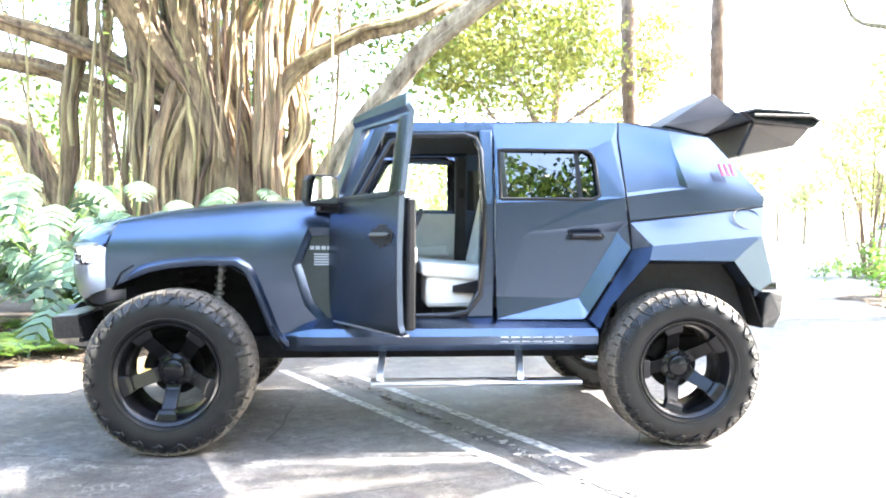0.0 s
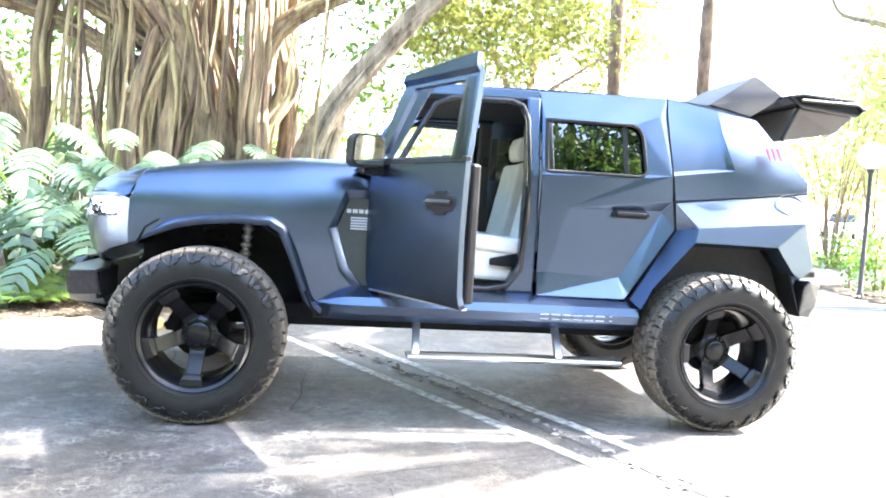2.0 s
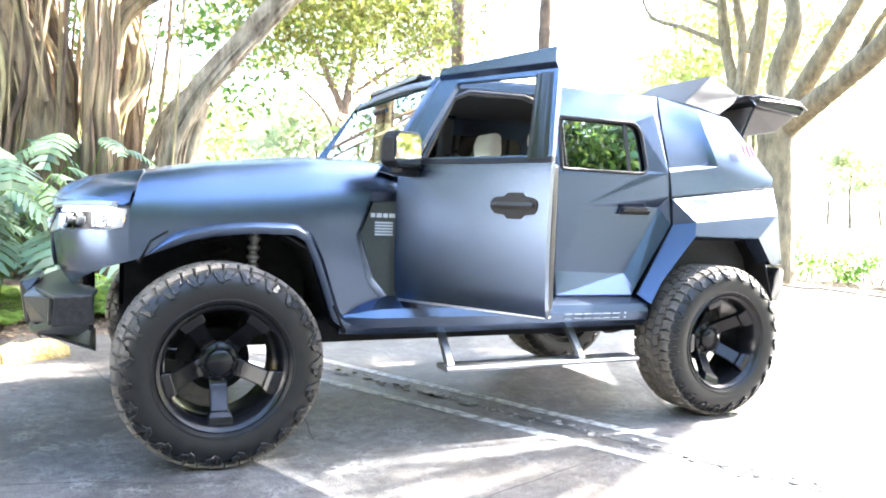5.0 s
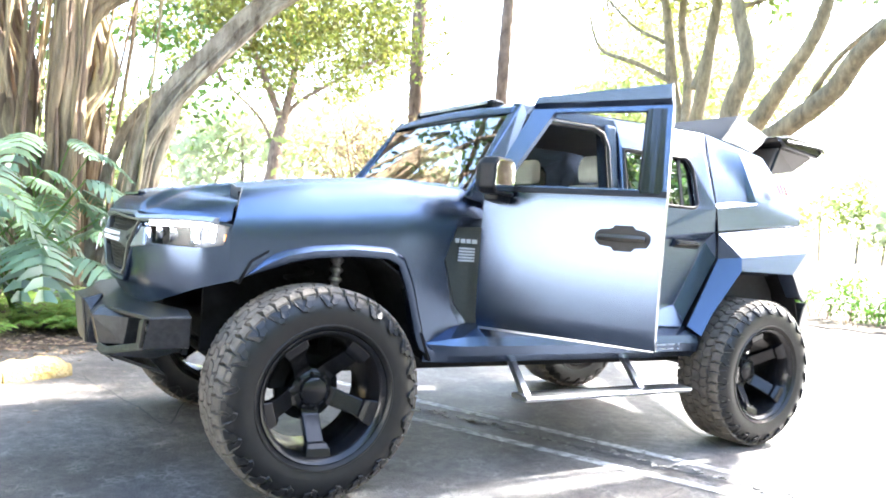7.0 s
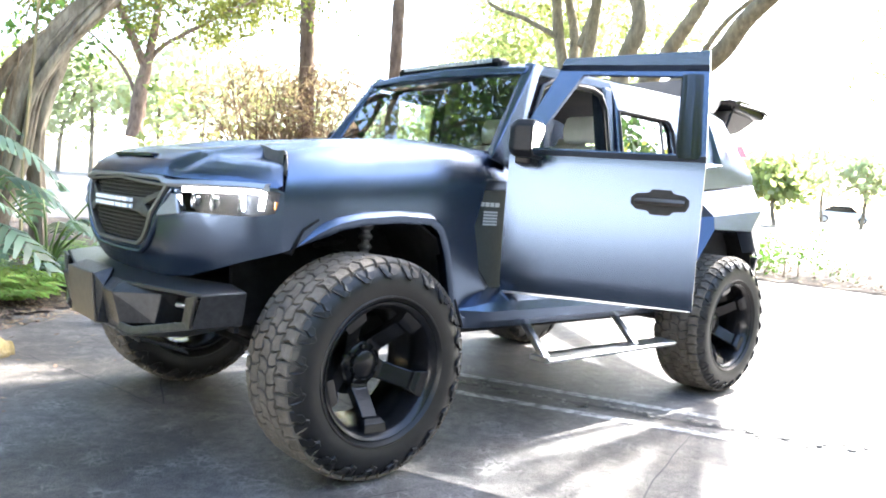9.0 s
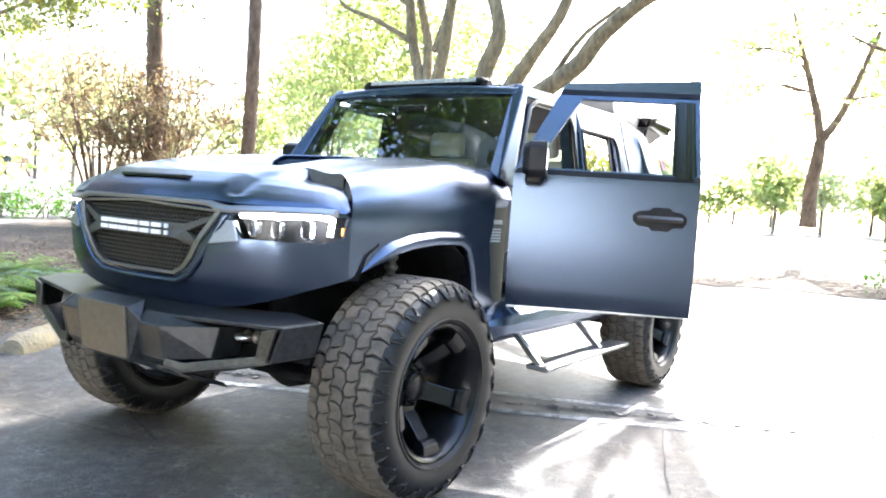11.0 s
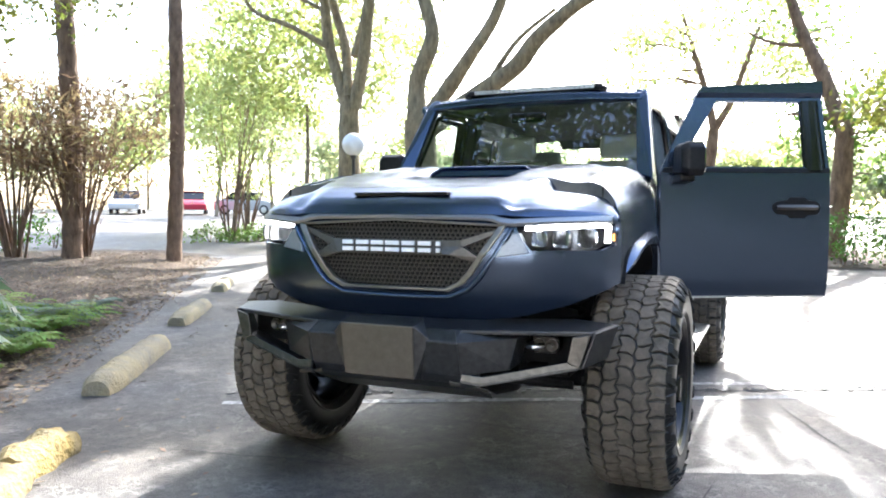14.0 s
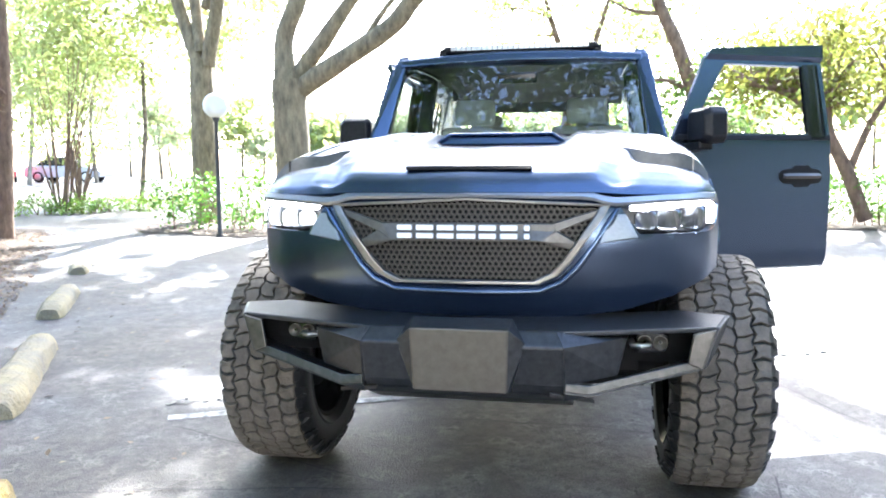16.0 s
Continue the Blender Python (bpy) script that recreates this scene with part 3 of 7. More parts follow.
GRILLE = [(-0.472, 1.166), (-0.455, 1.135), (-0.345, 0.975), (-0.305, 0.932), (-0.245, 0.902), (0.245, 0.902), (0.305, 0.932), (0.345, 0.975), (0.455, 1.135), (0.472, 1.166), (0.0, 1.188)]
LAMP = [(0.50, 1.158), (0.565, 1.068), (0.80, 1.066), (0.838, 1.085), (0.845, 1.165), (0.80, 1.182), (0.66, 1.17)]
NOSE = [(-1, 0.934), (-1, 1.17), (-0.9, 1.20), (-0.72, 1.203), (-0.5, 1.192), (0, 1.205), (0.5, 1.192), (0.72, 1.203), (0.9, 1.20), (1, 1.17), (1, 0.934),
        (0.87, 0.900), (0.75, 0.854), (0.605, 0.810), (0.35, 0.775), (-0.35, 0.775), (-0.605, 0.810), (-0.75, 0.854), (-0.87, 0.900)]
part("nose", panel(NOSE, nose, 0.045, holes=[loop_p(GRILLE), loop_p(LAMP), loop_p([(-y, z) for y, z in LAMP])]), M_PAINT, suv, smooth=30, solid=0.03)


def on_nose(y, z, off=0.0):
    v = nose(plan_p(y), z)
    return Vector((v.x + off, v.y, v.z))


# raised painted rim round the lower grille
rim_line = [on_nose(y, z, -0.004) for y, z in ((-0.492, 1.150), (-0.475, 1.118), (-0.368, 0.960), (-0.322, 0.912), (-0.25, 0.878), (-0.12, 0.874), (0, 0.873), (0.12, 0.874), (0.25, 0.878), (0.322, 0.912), (0.368, 0.960), (0.475, 1.118), (0.492, 1.150))]
part("grille_surround", tube(rim_line, [0.008] + [0.012] * 11 + [0.008], 10), M_PAINT, suv, smooth=70)
# grille: frame, cross bars, perforated mesh, lettering bars
grille = part("grille", prism([on_nose(y, z, 0.035) for y, z in GRILLE], (0.02, 0, 0)), M_UNDER, suv, "black mesh grille with gunmetal frame")
bm = bmesh.new()
loop = [on_nose(y, z) for y, z in resample(GRILLE, 0.12)]
mid = Vector((-0.72, 0, 1.05))
k = len(loop)
for i in range(k):
    a, b = loop[i], loop[(i + 1) % k]
    ai, bi = a + (mid - a) * 0.075, b + (mid - b) * 0.075
    o, d = Vector((-0.012, 0, 0)), Vector((0.03, 0, 0))
    add_prism(bm, [a + o, b + o, bi + o, ai + o], d)
bmesh.ops.remove_doubles(bm, verts=bm.verts[:], dist=0.0005)
part("grille_frame", bm, M_FRAME, grille, "warm grey metal frame", bevel=0.004)
for loop2 in ([(-0.29, 1.103), (0.29, 1.103), (0.30, 1.078), (0.25, 1.046), (-0.25, 1.046), (-0.30, 1.078)],
              [(0.285, 1.103), (0.43, 1.148), (0.445, 1.135), (0.30, 1.075)], [(-0.285, 1.103), (-0.43, 1.148), (-0.445, 1.135), (-0.30, 1.075)],
              [(0.245, 1.046), (0.30, 1.08), (0.365, 1.04), (0.345, 1.018)], [(-0.245, 1.046), (-0.30, 1.08), (-0.365, 1.04), (-0.345, 1.018)]):
    part("grille_bar", prism([on_nose(y, z, 0.004) for y, z in loop2], (0.025, 0, 0)), M_GUNMETAL, grille, bevel=0.003)
# honeycomb: hexagonal cells in rows, one joined sheet
bm = bmesh.new()
cell = 0.0200
row = 0
z = 0.915
while z < 1.185:
    y = -0.45 + (0.5 * cell if row % 2 else 0)
    while y < 0.45:
        if inside((y, z), GRILLE):
            c = on_nose(y, z, 0.026)
            a = [Vector((0, math.cos(t), math.sin(t))) for t in [math.pi / 6 + i * math.pi / 3 for i in range(6)]]
            o = [bm.verts.new(c + v * cell * 0.60) for v in a]
            n = [bm.verts.new(c + v * cell * 0.37) for v in a]
            for i in range(6):
                bm.faces.new((o[i], o[(i + 1) % 6], n[(i + 1) % 6], n[i]))
        y += cell
    z += cell * 0.866
    row += 1
part("grille_mesh", bm, M_MESH, grille, solid=0.006)["kind"] = "stuff"
# name bars
for i in range(7):
    w = (0.050, 0.058, 0.056, 0.062, 0.056, 0.056, 0.018)[i]
    c = on_nose(0.238 - 0.070 * (i + 0.5) + (0.012 if i == 6 else 0), 1.076, -0.003)
    for dz in (-0.0135, 0.0135):
        part("name_bar", box(c + Vector((0, 0, dz)), (0.010, w, 0.017)), M_WHITE, grille, bevel=0.002)

# headlamps
for sign in (-1, 1):
    lp = [(sign * y, z) for y, z in LAMP]
    lamp = part("headlamp", panel(loop_p(lp), lambda p, z: nose(p, z) + Vector((0.075, -math.copysign(0.05, p) * abs(p), 0)), 0.05), M_PLASTIC, suv, "clear headlamp with lit white lamps")
    for y, z, r, lit in ((0.590, 1.112, 0.031, False), (0.668, 1.112, 0.036, False), (0.752, 1.116, 0.040, True)):
        c = on_nose(sign * y, z, 0.045)
        aim = Matrix.Translation(c) @ pose(0, 0, 0, 0, 0, -90 + sign * (12 + 60 * max(0, y - 0.55)))
        rounded = [(r * 1.05 * math.copysign(abs(math.cos(t)) ** 0.5, math.cos(t)), r * 0.9 * math.copysign(abs(math.sin(t)) ** 0.5, math.sin(t))) for t in [i * math.pi / 12 for i in range(24)]]
        part("reflector", loft([[(px * k, oy, pz * k) for px, pz in rounded] for k, oy in ((1.12, -0.026), (1.0, -0.030), (0.92, -0.026), (0.55, 0.0), (0.1, 0.010))], closed=True, caps=True), M_REFLECT, lamp, at=aim, smooth=40)
        part("bulb", loft([[(px * k, oy, pz * k) for px, pz in rounded] for k, oy in ((0.80, -0.006), (0.76, -0.016), (0.45, -0.022), (0.05, -0.023))], closed=True, caps=True), M_LAMP if lit else M_REFLECT, lamp, at=aim, smooth=40)
    # light bar over and outside the lamps
    strip = [on_nose(sign * y, z, 0.014) for y, z in ((0.535, 1.152), (0.66, 1.160), (0.785, 1.170), (0.812, 1.156), (0.810, 1.096))]
    part("light_strip", tube(strip, [0.008, 0.011, 0.013, 0.013, 0.011], 8), M_LED, lamp, smooth=50)
    part("indicator", box(on_nose(sign * 0.825, 1.115, 0.045), (0.03, 0.012, 0.03)), M_AMBER, lamp, "amber indicator", bevel=0.004)
    part("lens", panel(loop_p(lp), lambda p, z: nose(p, z) + Vector((0.004, 0, 0)), 0.05), M_LENS, lamp, smooth=40).visible_shadow = False
    # bright wedge between grille and lamp
    part("nose_wedge", prism([on_nose(sign * y, z, o) for y, z, o in ((0.472, 1.133, -0.004), (0.520, 1.133, -0.004), (0.560, 1.058, -0.010), (0.436, 1.040, -0.012))], (0.03, 0, 0)), M_SATIN, suv, "pale satin wedge between grille and lamp", bevel=0.004)
# lip over the grille and lamps, coloured pale for the sky it reflects
lip = [on_nose(y, curve(abs(y), [(0, 1.205), (0.40, 1.198), (0.47, 1.176), (0.62, 1.184), (0.80, 1.190), (0.84, 1.186)]), -0.006) for y in [(-0.825 + 1.65 * i / 44) for i in range(45)]]
part("brow_strip", loft([[p + Vector(o) for o in ((0.01, 0, 0.012), (-0.012, 0, 0.010), (-0.024, 0, -0.006), (-0.020, 0, -0.016), (0.01, 0, -0.018))] for p in lip], closed=True, caps=True), M_SATIN, suv, "satin grey strip over grille and lamps", smooth=30)

# --- bonnet ---
def hood_z(x, y):
    a = abs(y)
    edge = hood_edge(x) - 0.004
    mid = curve(x, [(-0.36, 1.345), (0.0, 1.375), (0.30, 1.40), (0.80, 1.44)])
    flank = edge + 0.022
    ridge = smoothstep(0.25, 0.36, a)
    out = smoothstep(0.52, 0.66, a)
    return lerp(lerp(mid, flank, ridge), edge, out)


bonnet = part("bonnet", panel([(-0.32, -0.995), (0.80, -0.995), (0.80, 0.995), (-0.32, 0.995)],
                              lambda x, v: Vector((x, v * hood_half(x), hood_z(x, v * hood_half(x)))), 0.05), M_PAINT, suv, smooth=40, solid=0.02)


def brow_z(x, y):
    """Front of the bonnet, falling to the grille."""
    a = abs(y)
    xf = plan(plan_p(max(-0.849, min(0.849, y))))[0] - 0.005
    t = max(0, min(1, (x - xf) / (-0.32 - xf)))
    centre = curve(t, [(0, 1.205), (0.06, 1.243), (0.14, 1.272), (0.26, 1.298), (0.38, 1.319), (0.6, 1.333), (1, 1.345)])
    centre += (hood_z(-0.32, a) - 1.346) * smoothstep(0.35, 1.0, t) if a < 0.60 else 0.0
    rear = lerp(1.310, 1.288, max(0.0, min(1.0, (a - 0.53) / 0.22)))
    side = 1.197 + (rear - 1.197) * curve(x - xf, [(0, 0.0), (0.014, 0.22), (0.05, 0.46), (0.10, 0.72), (0.15, 0.88), (0.20, 0.94), (0.36, 1.0)])
    side = 1.170 + (side - 1.170) * math.sqrt(max(0.0, 1 - (max(0.0, a - 0.735) / 0.122) ** 2))
    centre -= 0.024 * math.exp(-((a - 0.485) / 0.04) ** 2) * (1 - smoothstep(0.25, 0.75, t)) * smoothstep(0.0, 0.12, t)
    side -= 0.024 * math.exp(-((a - 0.485) / 0.04) ** 2) * (1 - smoothstep(0.25, 0.75, t)) * smoothstep(0.0, 0.12, t)
    return lerp(centre, side, smoothstep(lerp(0.40, 0.535, t), lerp(0.56, 0.58, t), a))


part("bonnet_front", panel([(0.0, -0.84), (0.0, 0.84), (1.0, 0.84), (1.0, -0.84)],
                           lambda t, y: (lambda x: Vector((x, y, brow_z(x, y))))(lerp(plan(plan_p(y))[0] - 0.005, lerp(-0.32, -0.398, smoothstep(0.72, 0.84, abs(y))), t)), 0.03), M_PAINT, suv, smooth=50, solid=0.015)
part("bonnet_slot", box((-0.655, 0, 1.287), (0.035, 0.43, 0.016), None), M_GLOSSBLK, suv, "black air slot", bevel=0.004)
for sign in (-1, 1):
    # stepped intake face where wing and bonnet rise behind the lamp
    face = []
    for q in range(17):
        y = 0.52 + 0.295 * q / 16
        if y <= 0.70:
            x, z = -0.324, hood_z(-0.32, y)
        else:
            c = ((y - 0.70) / 0.148) ** 1.25
            rise_z = math.sqrt(max(0.0, 1 - c * c))
            x = -0.40 + 0.075 * (math.asin(rise_z) / math.pi * 0.8 - 0.02) / 0.38
            z = lerp(SHOULDER, hood_edge(x), rise_z)
        low = brow_z(-0.345, y) - 0.010
        face.append([(x - 0.004, sign * y, z + 0.001), (x - 0.014, sign * y, min(z - 0.004, low))])
    part("wing_intake", loft(face), M_GUNMETAL, suv, "grey intake face", smooth=30, solid=0.008)
    part("intake_slit", box((-0.352, sign * 0.765, 1.295), (0.012, 0.006, 0.05)), M_GLOSSBLK, suv)
# scoop
scoop = facets({"a": (0.24, -0.335, 1.393), "b": (0.24, 0.335, 1.393), "c": (0.27, -0.235, 1.455), "d": (0.27, 0.235, 1.455), "e": (0.80, -0.25, 1.478), "f": (0.80, 0.25, 1.478),
                "g": (0.80, -0.36, 1.43), "h": (0.80, 0.36, 1.43), "i": (0.30, -0.22, 1.449), "j": (0.30, 0.22, 1.449), "k": (0.30, -0.30, 1.40), "l": (0.30, 0.30, 1.40)},
               ["c d f e", "a c e g", "d b h f", "e f h g"])
part("bonnet_scoop", scoop, M_PAINT, suv, bevel=0.01, solid=0.012)
part("scoop_opening", facets({"a": (0.275, -0.31, 1.40), "b": (0.275, 0.31, 1.40), "c": (0.30, 0.232, 1.446), "d": (0.30, -0.232, 1.446)}, ["a b c d"]), M_PAINT, suv, solid=0.01)
part("cowl", prism([(0.79, -0.70, 1.445), (0.79, 0.70, 1.445), (0.93, 0.74, 1.455), (0.93, -0.74, 1.455)], (0, 0, -0.06)), M_PLASTIC, suv, bevel=0.01)
for y in (-0.35, 0.20):
    part("wiper", tube([(0.84, y, 1.465), (0.87, y + 0.25, 1.475), (0.885, y + 0.48, 1.478)], 0.008, 6), M_PLASTIC, suv)

# --- bumper: folded steel with wings and openings ---
bumper = part("front_bumper", loft([[(-0.60, y, 0.788), (-0.80, y, 0.765), (-0.848, y, 0.722), (-0.812, y, 0.59), (-0.78, y, 0.54), (-0.60, y, 0.53)] for y in (-0.333, 0.333)], closed=True, caps=True),
              M_BUMPER, suv, "black folded-steel bumper with a blank bronze plate", bevel=0.008)
for sign in (-1, 1):
    s = sign
    q = {"T": (-0.62, 0.30, 0.786), "D": (-0.806, 0.306, 0.764), "C": (-0.690, 0.808, 0.774), "B": (-0.540, 0.865, 0.788), "K": (-0.52, 0.70, 0.796),
         "L": (-0.850, 0.330, 0.722), "I": (-0.728, 0.528, 0.736), "M": (-0.815, 0.335, 0.590), "J": (-0.738, 0.500, 0.613), "U": (-0.610, 0.545, 0.735), "S": (-0.610, 0.500, 0.615),
         "Qi": (-0.704, 0.735, 0.752), "Qo": (-0.700, 0.804, 0.768), "Pi": (-0.710, 0.718, 0.658), "Po": (-0.704, 0.764, 0.640), "R": (-0.53, 0.82, 0.655),
         "X0": (-0.818, 0.338, 0.600), "X1": (-0.796, 0.415, 0.592), "Y0": (-0.824, 0.334, 0.574), "Y1": (-0.806, 0.410, 0.563), "V": (-0.60, 0.45, 0.545), "Z": (-0.60, 0.33, 0.53), "W": (-0.80, 0.33, 0.545),
         "E0": (-0.816, 0.286, 0.566), "E1": (-0.772, 0.428, 0.538), "F0": (-0.812, 0.286, 0.552), "F1": (-0.766, 0.428, 0.526)}
    q = {k: (x, s * y, z) for k, (x, y, z) in q.items()}
    part("bumper_blade", facets(q, ["T D C K", "K C B"]), M_BUMPER, bumper, solid=0.018, bevel=0.005, seg=2)
    part("bumper_ledge", facets(q, ["D L I U"]), M_BUMPER, bumper, solid=0.006)
    part("bumper_cheek", facets(q, ["L M J I", "I J S U"]), M_BUMPER, bumper, solid=0.010, bevel=0.004)
    part("bumper_end", facets(q, ["C Po R B"]), M_BUMPER, bumper, solid=0.012, bevel=0.004)
    part("bumper_upright", facets(q, ["Qi Pi Po Qo"]), M_BARMETAL, bumper, "worn metal upright beside the bumper opening", solid=0.014, bevel=0.003)
    part("bumper_bar", facets(q, ["X0 X1 Y1 Y0", "X1 Pi Po Y1"]), M_BARMETAL, bumper, "worn metal bar under the bumper opening", solid=0.014, bevel=0.003)
    part("bumper_underside", facets(q, ["Y0 Y1 V Z W", "Y1 Po R V"]), M_BUMPER, bumper, solid=0.006)
    part("skid_edge", facets(q, ["E0 E1 F1 F0"]), M_BARMETAL, bumper, solid=0.008, bevel=0.002)
    part("fog_housing", box((-0.545, s * 0.64, 0.70), (0.02, 0.34, 0.16)), M_UNDER, bumper)
    fog = part("fog_lamp", prism([(-0.64, s * y, z) for y, z in ((0.565, 0.668), (0.655, 0.672), (0.668, 0.690), (0.668, 0.730), (0.650, 0.742), (0.560, 0.738))], (0.06, 0, 0)), M_GLOSSBLK, bumper, "square glossy fog lamp", bevel=0.006)
    for y in (0.590, 0.640):
        part("fog_reflector", lathe([(0.0, 0.004), (0.012, 0.0), (0.021, -0.008), (0.023, -0.008), (0.023, 0.004)], 14), M_GUNMETAL, fog, at=pose(-0.642, s * y, 0.706, 0, 0, -90), smooth=40)
    part("tow_hook", tube([(-0.60, s * 0.55, 0.70), (-0.665, s * 0.55, 0.70), (-0.68, s * 0.575, 0.70), (-0.665, s * 0.60, 0.70), (-0.60, s * 0.60, 0.70)], 0.011, 8), M_ALU, bumper, smooth=50)
part("plate_carrier", facets({"a": (-0.868, -0.160, 0.775), "b": (-0.868, 0.160, 0.775), "c": (-0.842, 0.152, 0.565), "d": (-0.842, -0.152, 0.565),
                              "e": (-0.842, -0.212, 0.728), "f": (-0.842, 0.212, 0.728), "g": (-0.80, 0.162, 0.560), "h": (-0.80, -0.162, 0.560), "i": (-0.79, -0.165, 0.80), "j": (-0.79, 0.165, 0.80)},
                             ["a b c d", "a d e", "d h e", "b f c", "f g c", "i j b a", "i a e", "j f b"]), M_BUMPER, bumper, bevel=0.003, solid=0.02)
part("number_plate_blank", prism([(-0.880, -0.160, 0.778), (-0.880, 0.160, 0.778), (-0.853, 0.153, 0.566), (-0.853, -0.153, 0.566)], (0.012, 0, 0)), M_PLATE, bumper, "blank bronze-grey plate", bevel=0.006)
part("skid_plate", prism([(-0.80, -0.33, 0.56), (-0.80, 0.33, 0.56), (-0.55, 0.36, 0.47), (-0.55, -0.36, 0.47)], (0.03, 0, -0.03)), M_BUMPER, bumper, bevel=0.006)

# --- sills with lettering bars ---
for sign in (-1, 1):
    sec = lambda x, s=sign: [(x, s * lerp(0.80, y, smoothstep(0.54, 0.78, x)), lerp(min(z, 0.66), z, smoothstep(0.58, 0.80, x))) for y, z in ((0.78, 0.755), (0.815, 0.745), (0.895, 0.70), (0.912, 0.655), (0.90, 0.605), (0.86, 0.565), (0.70, 0.56))]
    part("sill", loft([sec(x) for x in (0.60, 0.64, 0.68, 0.72, 0.8, 1.5, 2.2, 2.45, 2.50)]), M_PAINT, suv, smooth=25, solid=0.02)
for i, w in enumerate((0.05, 0.055, 0.055, 0.06, 0.055, 0.055, 0.012)):
    x = 1.895 + i * 0.067 + 0.03
    for z0, z1, y0, y1 in ((0.652, 0.647, -0.9115, -0.911), (0.626, 0.621, -0.9085, -0.908)):
        part("name_bar", prism([(x - w / 2, y0, z0), (x + w / 2, y0, z0), (x + w / 2, y1, z1), (x - w / 2, y1, z1)], (0, -0.003, 0)), M_DECAL, suv)
# running board on its arms, left side, let down
board = part("running_board", loft([[(x, -0.86, 0.402), (x, -0.985, 0.402), (x, -1.0, 0.392), (x, -0.985, 0.372), (x, -0.86, 0.376)] for x in (1.13, 1.15, 2.36, 2.38)], closed=True, caps=True), M_ALU, suv, "lowered aluminium running board", bevel=0.004)
for x in (1.21, 2.05):
    part("step_arm", loft([[(x - 0.02, -0.66, 0.60), (x + 0.02, -0.66, 0.60), (x + 0.02, -0.70, 0.60), (x - 0.02, -0.70, 0.60)], [(x - 0.05, -0.89, 0.40), (x - 0.01, -0.89, 0.40), (x - 0.01, -0.94, 0.40), (x - 0.05, -0.94, 0.40)]], closed=True, caps=True), M_ALU, board, bevel=0.003)

# --- rear door ---
RD = {
    "a": (1.895, -0.822, 0.745), "b": (2.43, -0.835, 0.745), "c": (2.465, -0.815, 0.775), "d": (2.735, -0.805, 1.18), "e": (2.715, -0.80, 1.352), "g": (2.70, -0.80, 1.50),
    "h": (1.885, -0.80, 1.455), "w1": (1.905, -0.795, 1.478), "w2": (1.90, -0.735, 1.795), "w3": (2.47, -0.735, 1.80), "w4": (2.52, -0.745, 1.745), "w5": (2.545, -0.79, 1.505), "w6": (2.50, -0.795, 1.480),
    "r1": (1.873, -0.675, 1.962), "r2": (2.685, -0.672, 1.985), "m1": (1.882, -0.715, 1.862), "m2": (2.63, -0.715, 1.868), "p1": (2.12, -0.80, 1.278), "p3": (1.95, -0.80, 0.885), "p4": (2.41, -0.772, 0.872),
    "p5": (2.66, -0.768, 1.285), "s": (1.89, -0.80, 0.885), "t": (1.888, -0.80, 1.278),
}
RF = ["a b p4 p3", "a p3 s", "s p3 p1 t", "t p1 e g w6 w1 h", "p1 p3 p4 p5", "p1 p5 e", "b c p4", "c d p5 p4", "p5 d e", "g w5 w6", "g m2 w4 w5", "m2 w3 w4", "m1 w2 w3 m2", "m1 r1 r2 m2", "h w1 w2 m1", "g r2 m2"]
for sign in (-1, 1):
    vv = RD if sign < 0 else mirror_y(RD)
    door = part("rear_door", facets(vv, RF), M_PAINT, suv, bevel=0.004, solid=0.03)
    s = sign
    part("rear_window", facets(dict(zip("abcde", [(1.90, s * 0.772, 1.475), (1.895, s * 0.715, 1.80), (2.48, s * 0.708, 1.805), (2.53, s * 0.72, 1.745), (2.555, s * 0.770, 1.49)])), ["a b c d e"]), M_TINT, door).visible_shadow = False
    part("window_post", prism([(2.405, s * 0.775, 1.475), (2.435, s * 0.775, 1.475), (2.415, s * 0.718, 1.80), (2.39, s * 0.718, 1.80)], (0, -s * 0.012, 0)), M_PLASTIC, door)
    part("window_post", prism([(1.905, s * 0.782, 1.475), (1.965, s * 0.782, 1.475), (1.945, s * 0.722, 1.80), (1.90, s * 0.722, 1.80)], (0, -s * 0.012, 0)), M_GLOSSBLK, door, bevel=0.004)
    part("handle_cup", prism([(2.33, s * 0.806, 1.235), (2.355, s * 0.806, 1.28), (2.55, s * 0.806, 1.28), (2.57, s * 0.806, 1.255), (2.55, s * 0.80, 1.232)], (0, -s * 0.04, 0)), M_PLASTIC, door, bevel=0.004)
    part("handle", prism([(2.345, s * 0.822, 1.248), (2.36, s * 0.824, 1.272), (2.54, s * 0.824, 1.272), (2.55, s * 0.822, 1.25)], (0, -s * 0.022, 0)), M_GLOSSBLK, door, "glossy black door grip", bevel=0.008)

    wl = [(1.915, 0.792, 1.49), (1.91, 0.735, 1.78), (1.93, 0.731, 1.79), (2.45, 0.731, 1.795), (2.49, 0.735, 1.775), (2.515, 0.745, 1.73), (2.535, 0.787, 1.52), (2.52, 0.79, 1.495), (2.49, 0.792, 1.485), (1.93, 0.792, 1.482), (1.915, 0.792, 1.49)]
    part("window_seal", tube([(x, s * y, z) for x, y, z in wl], 0.011, 8), M_POSTBLK, door, smooth=60)

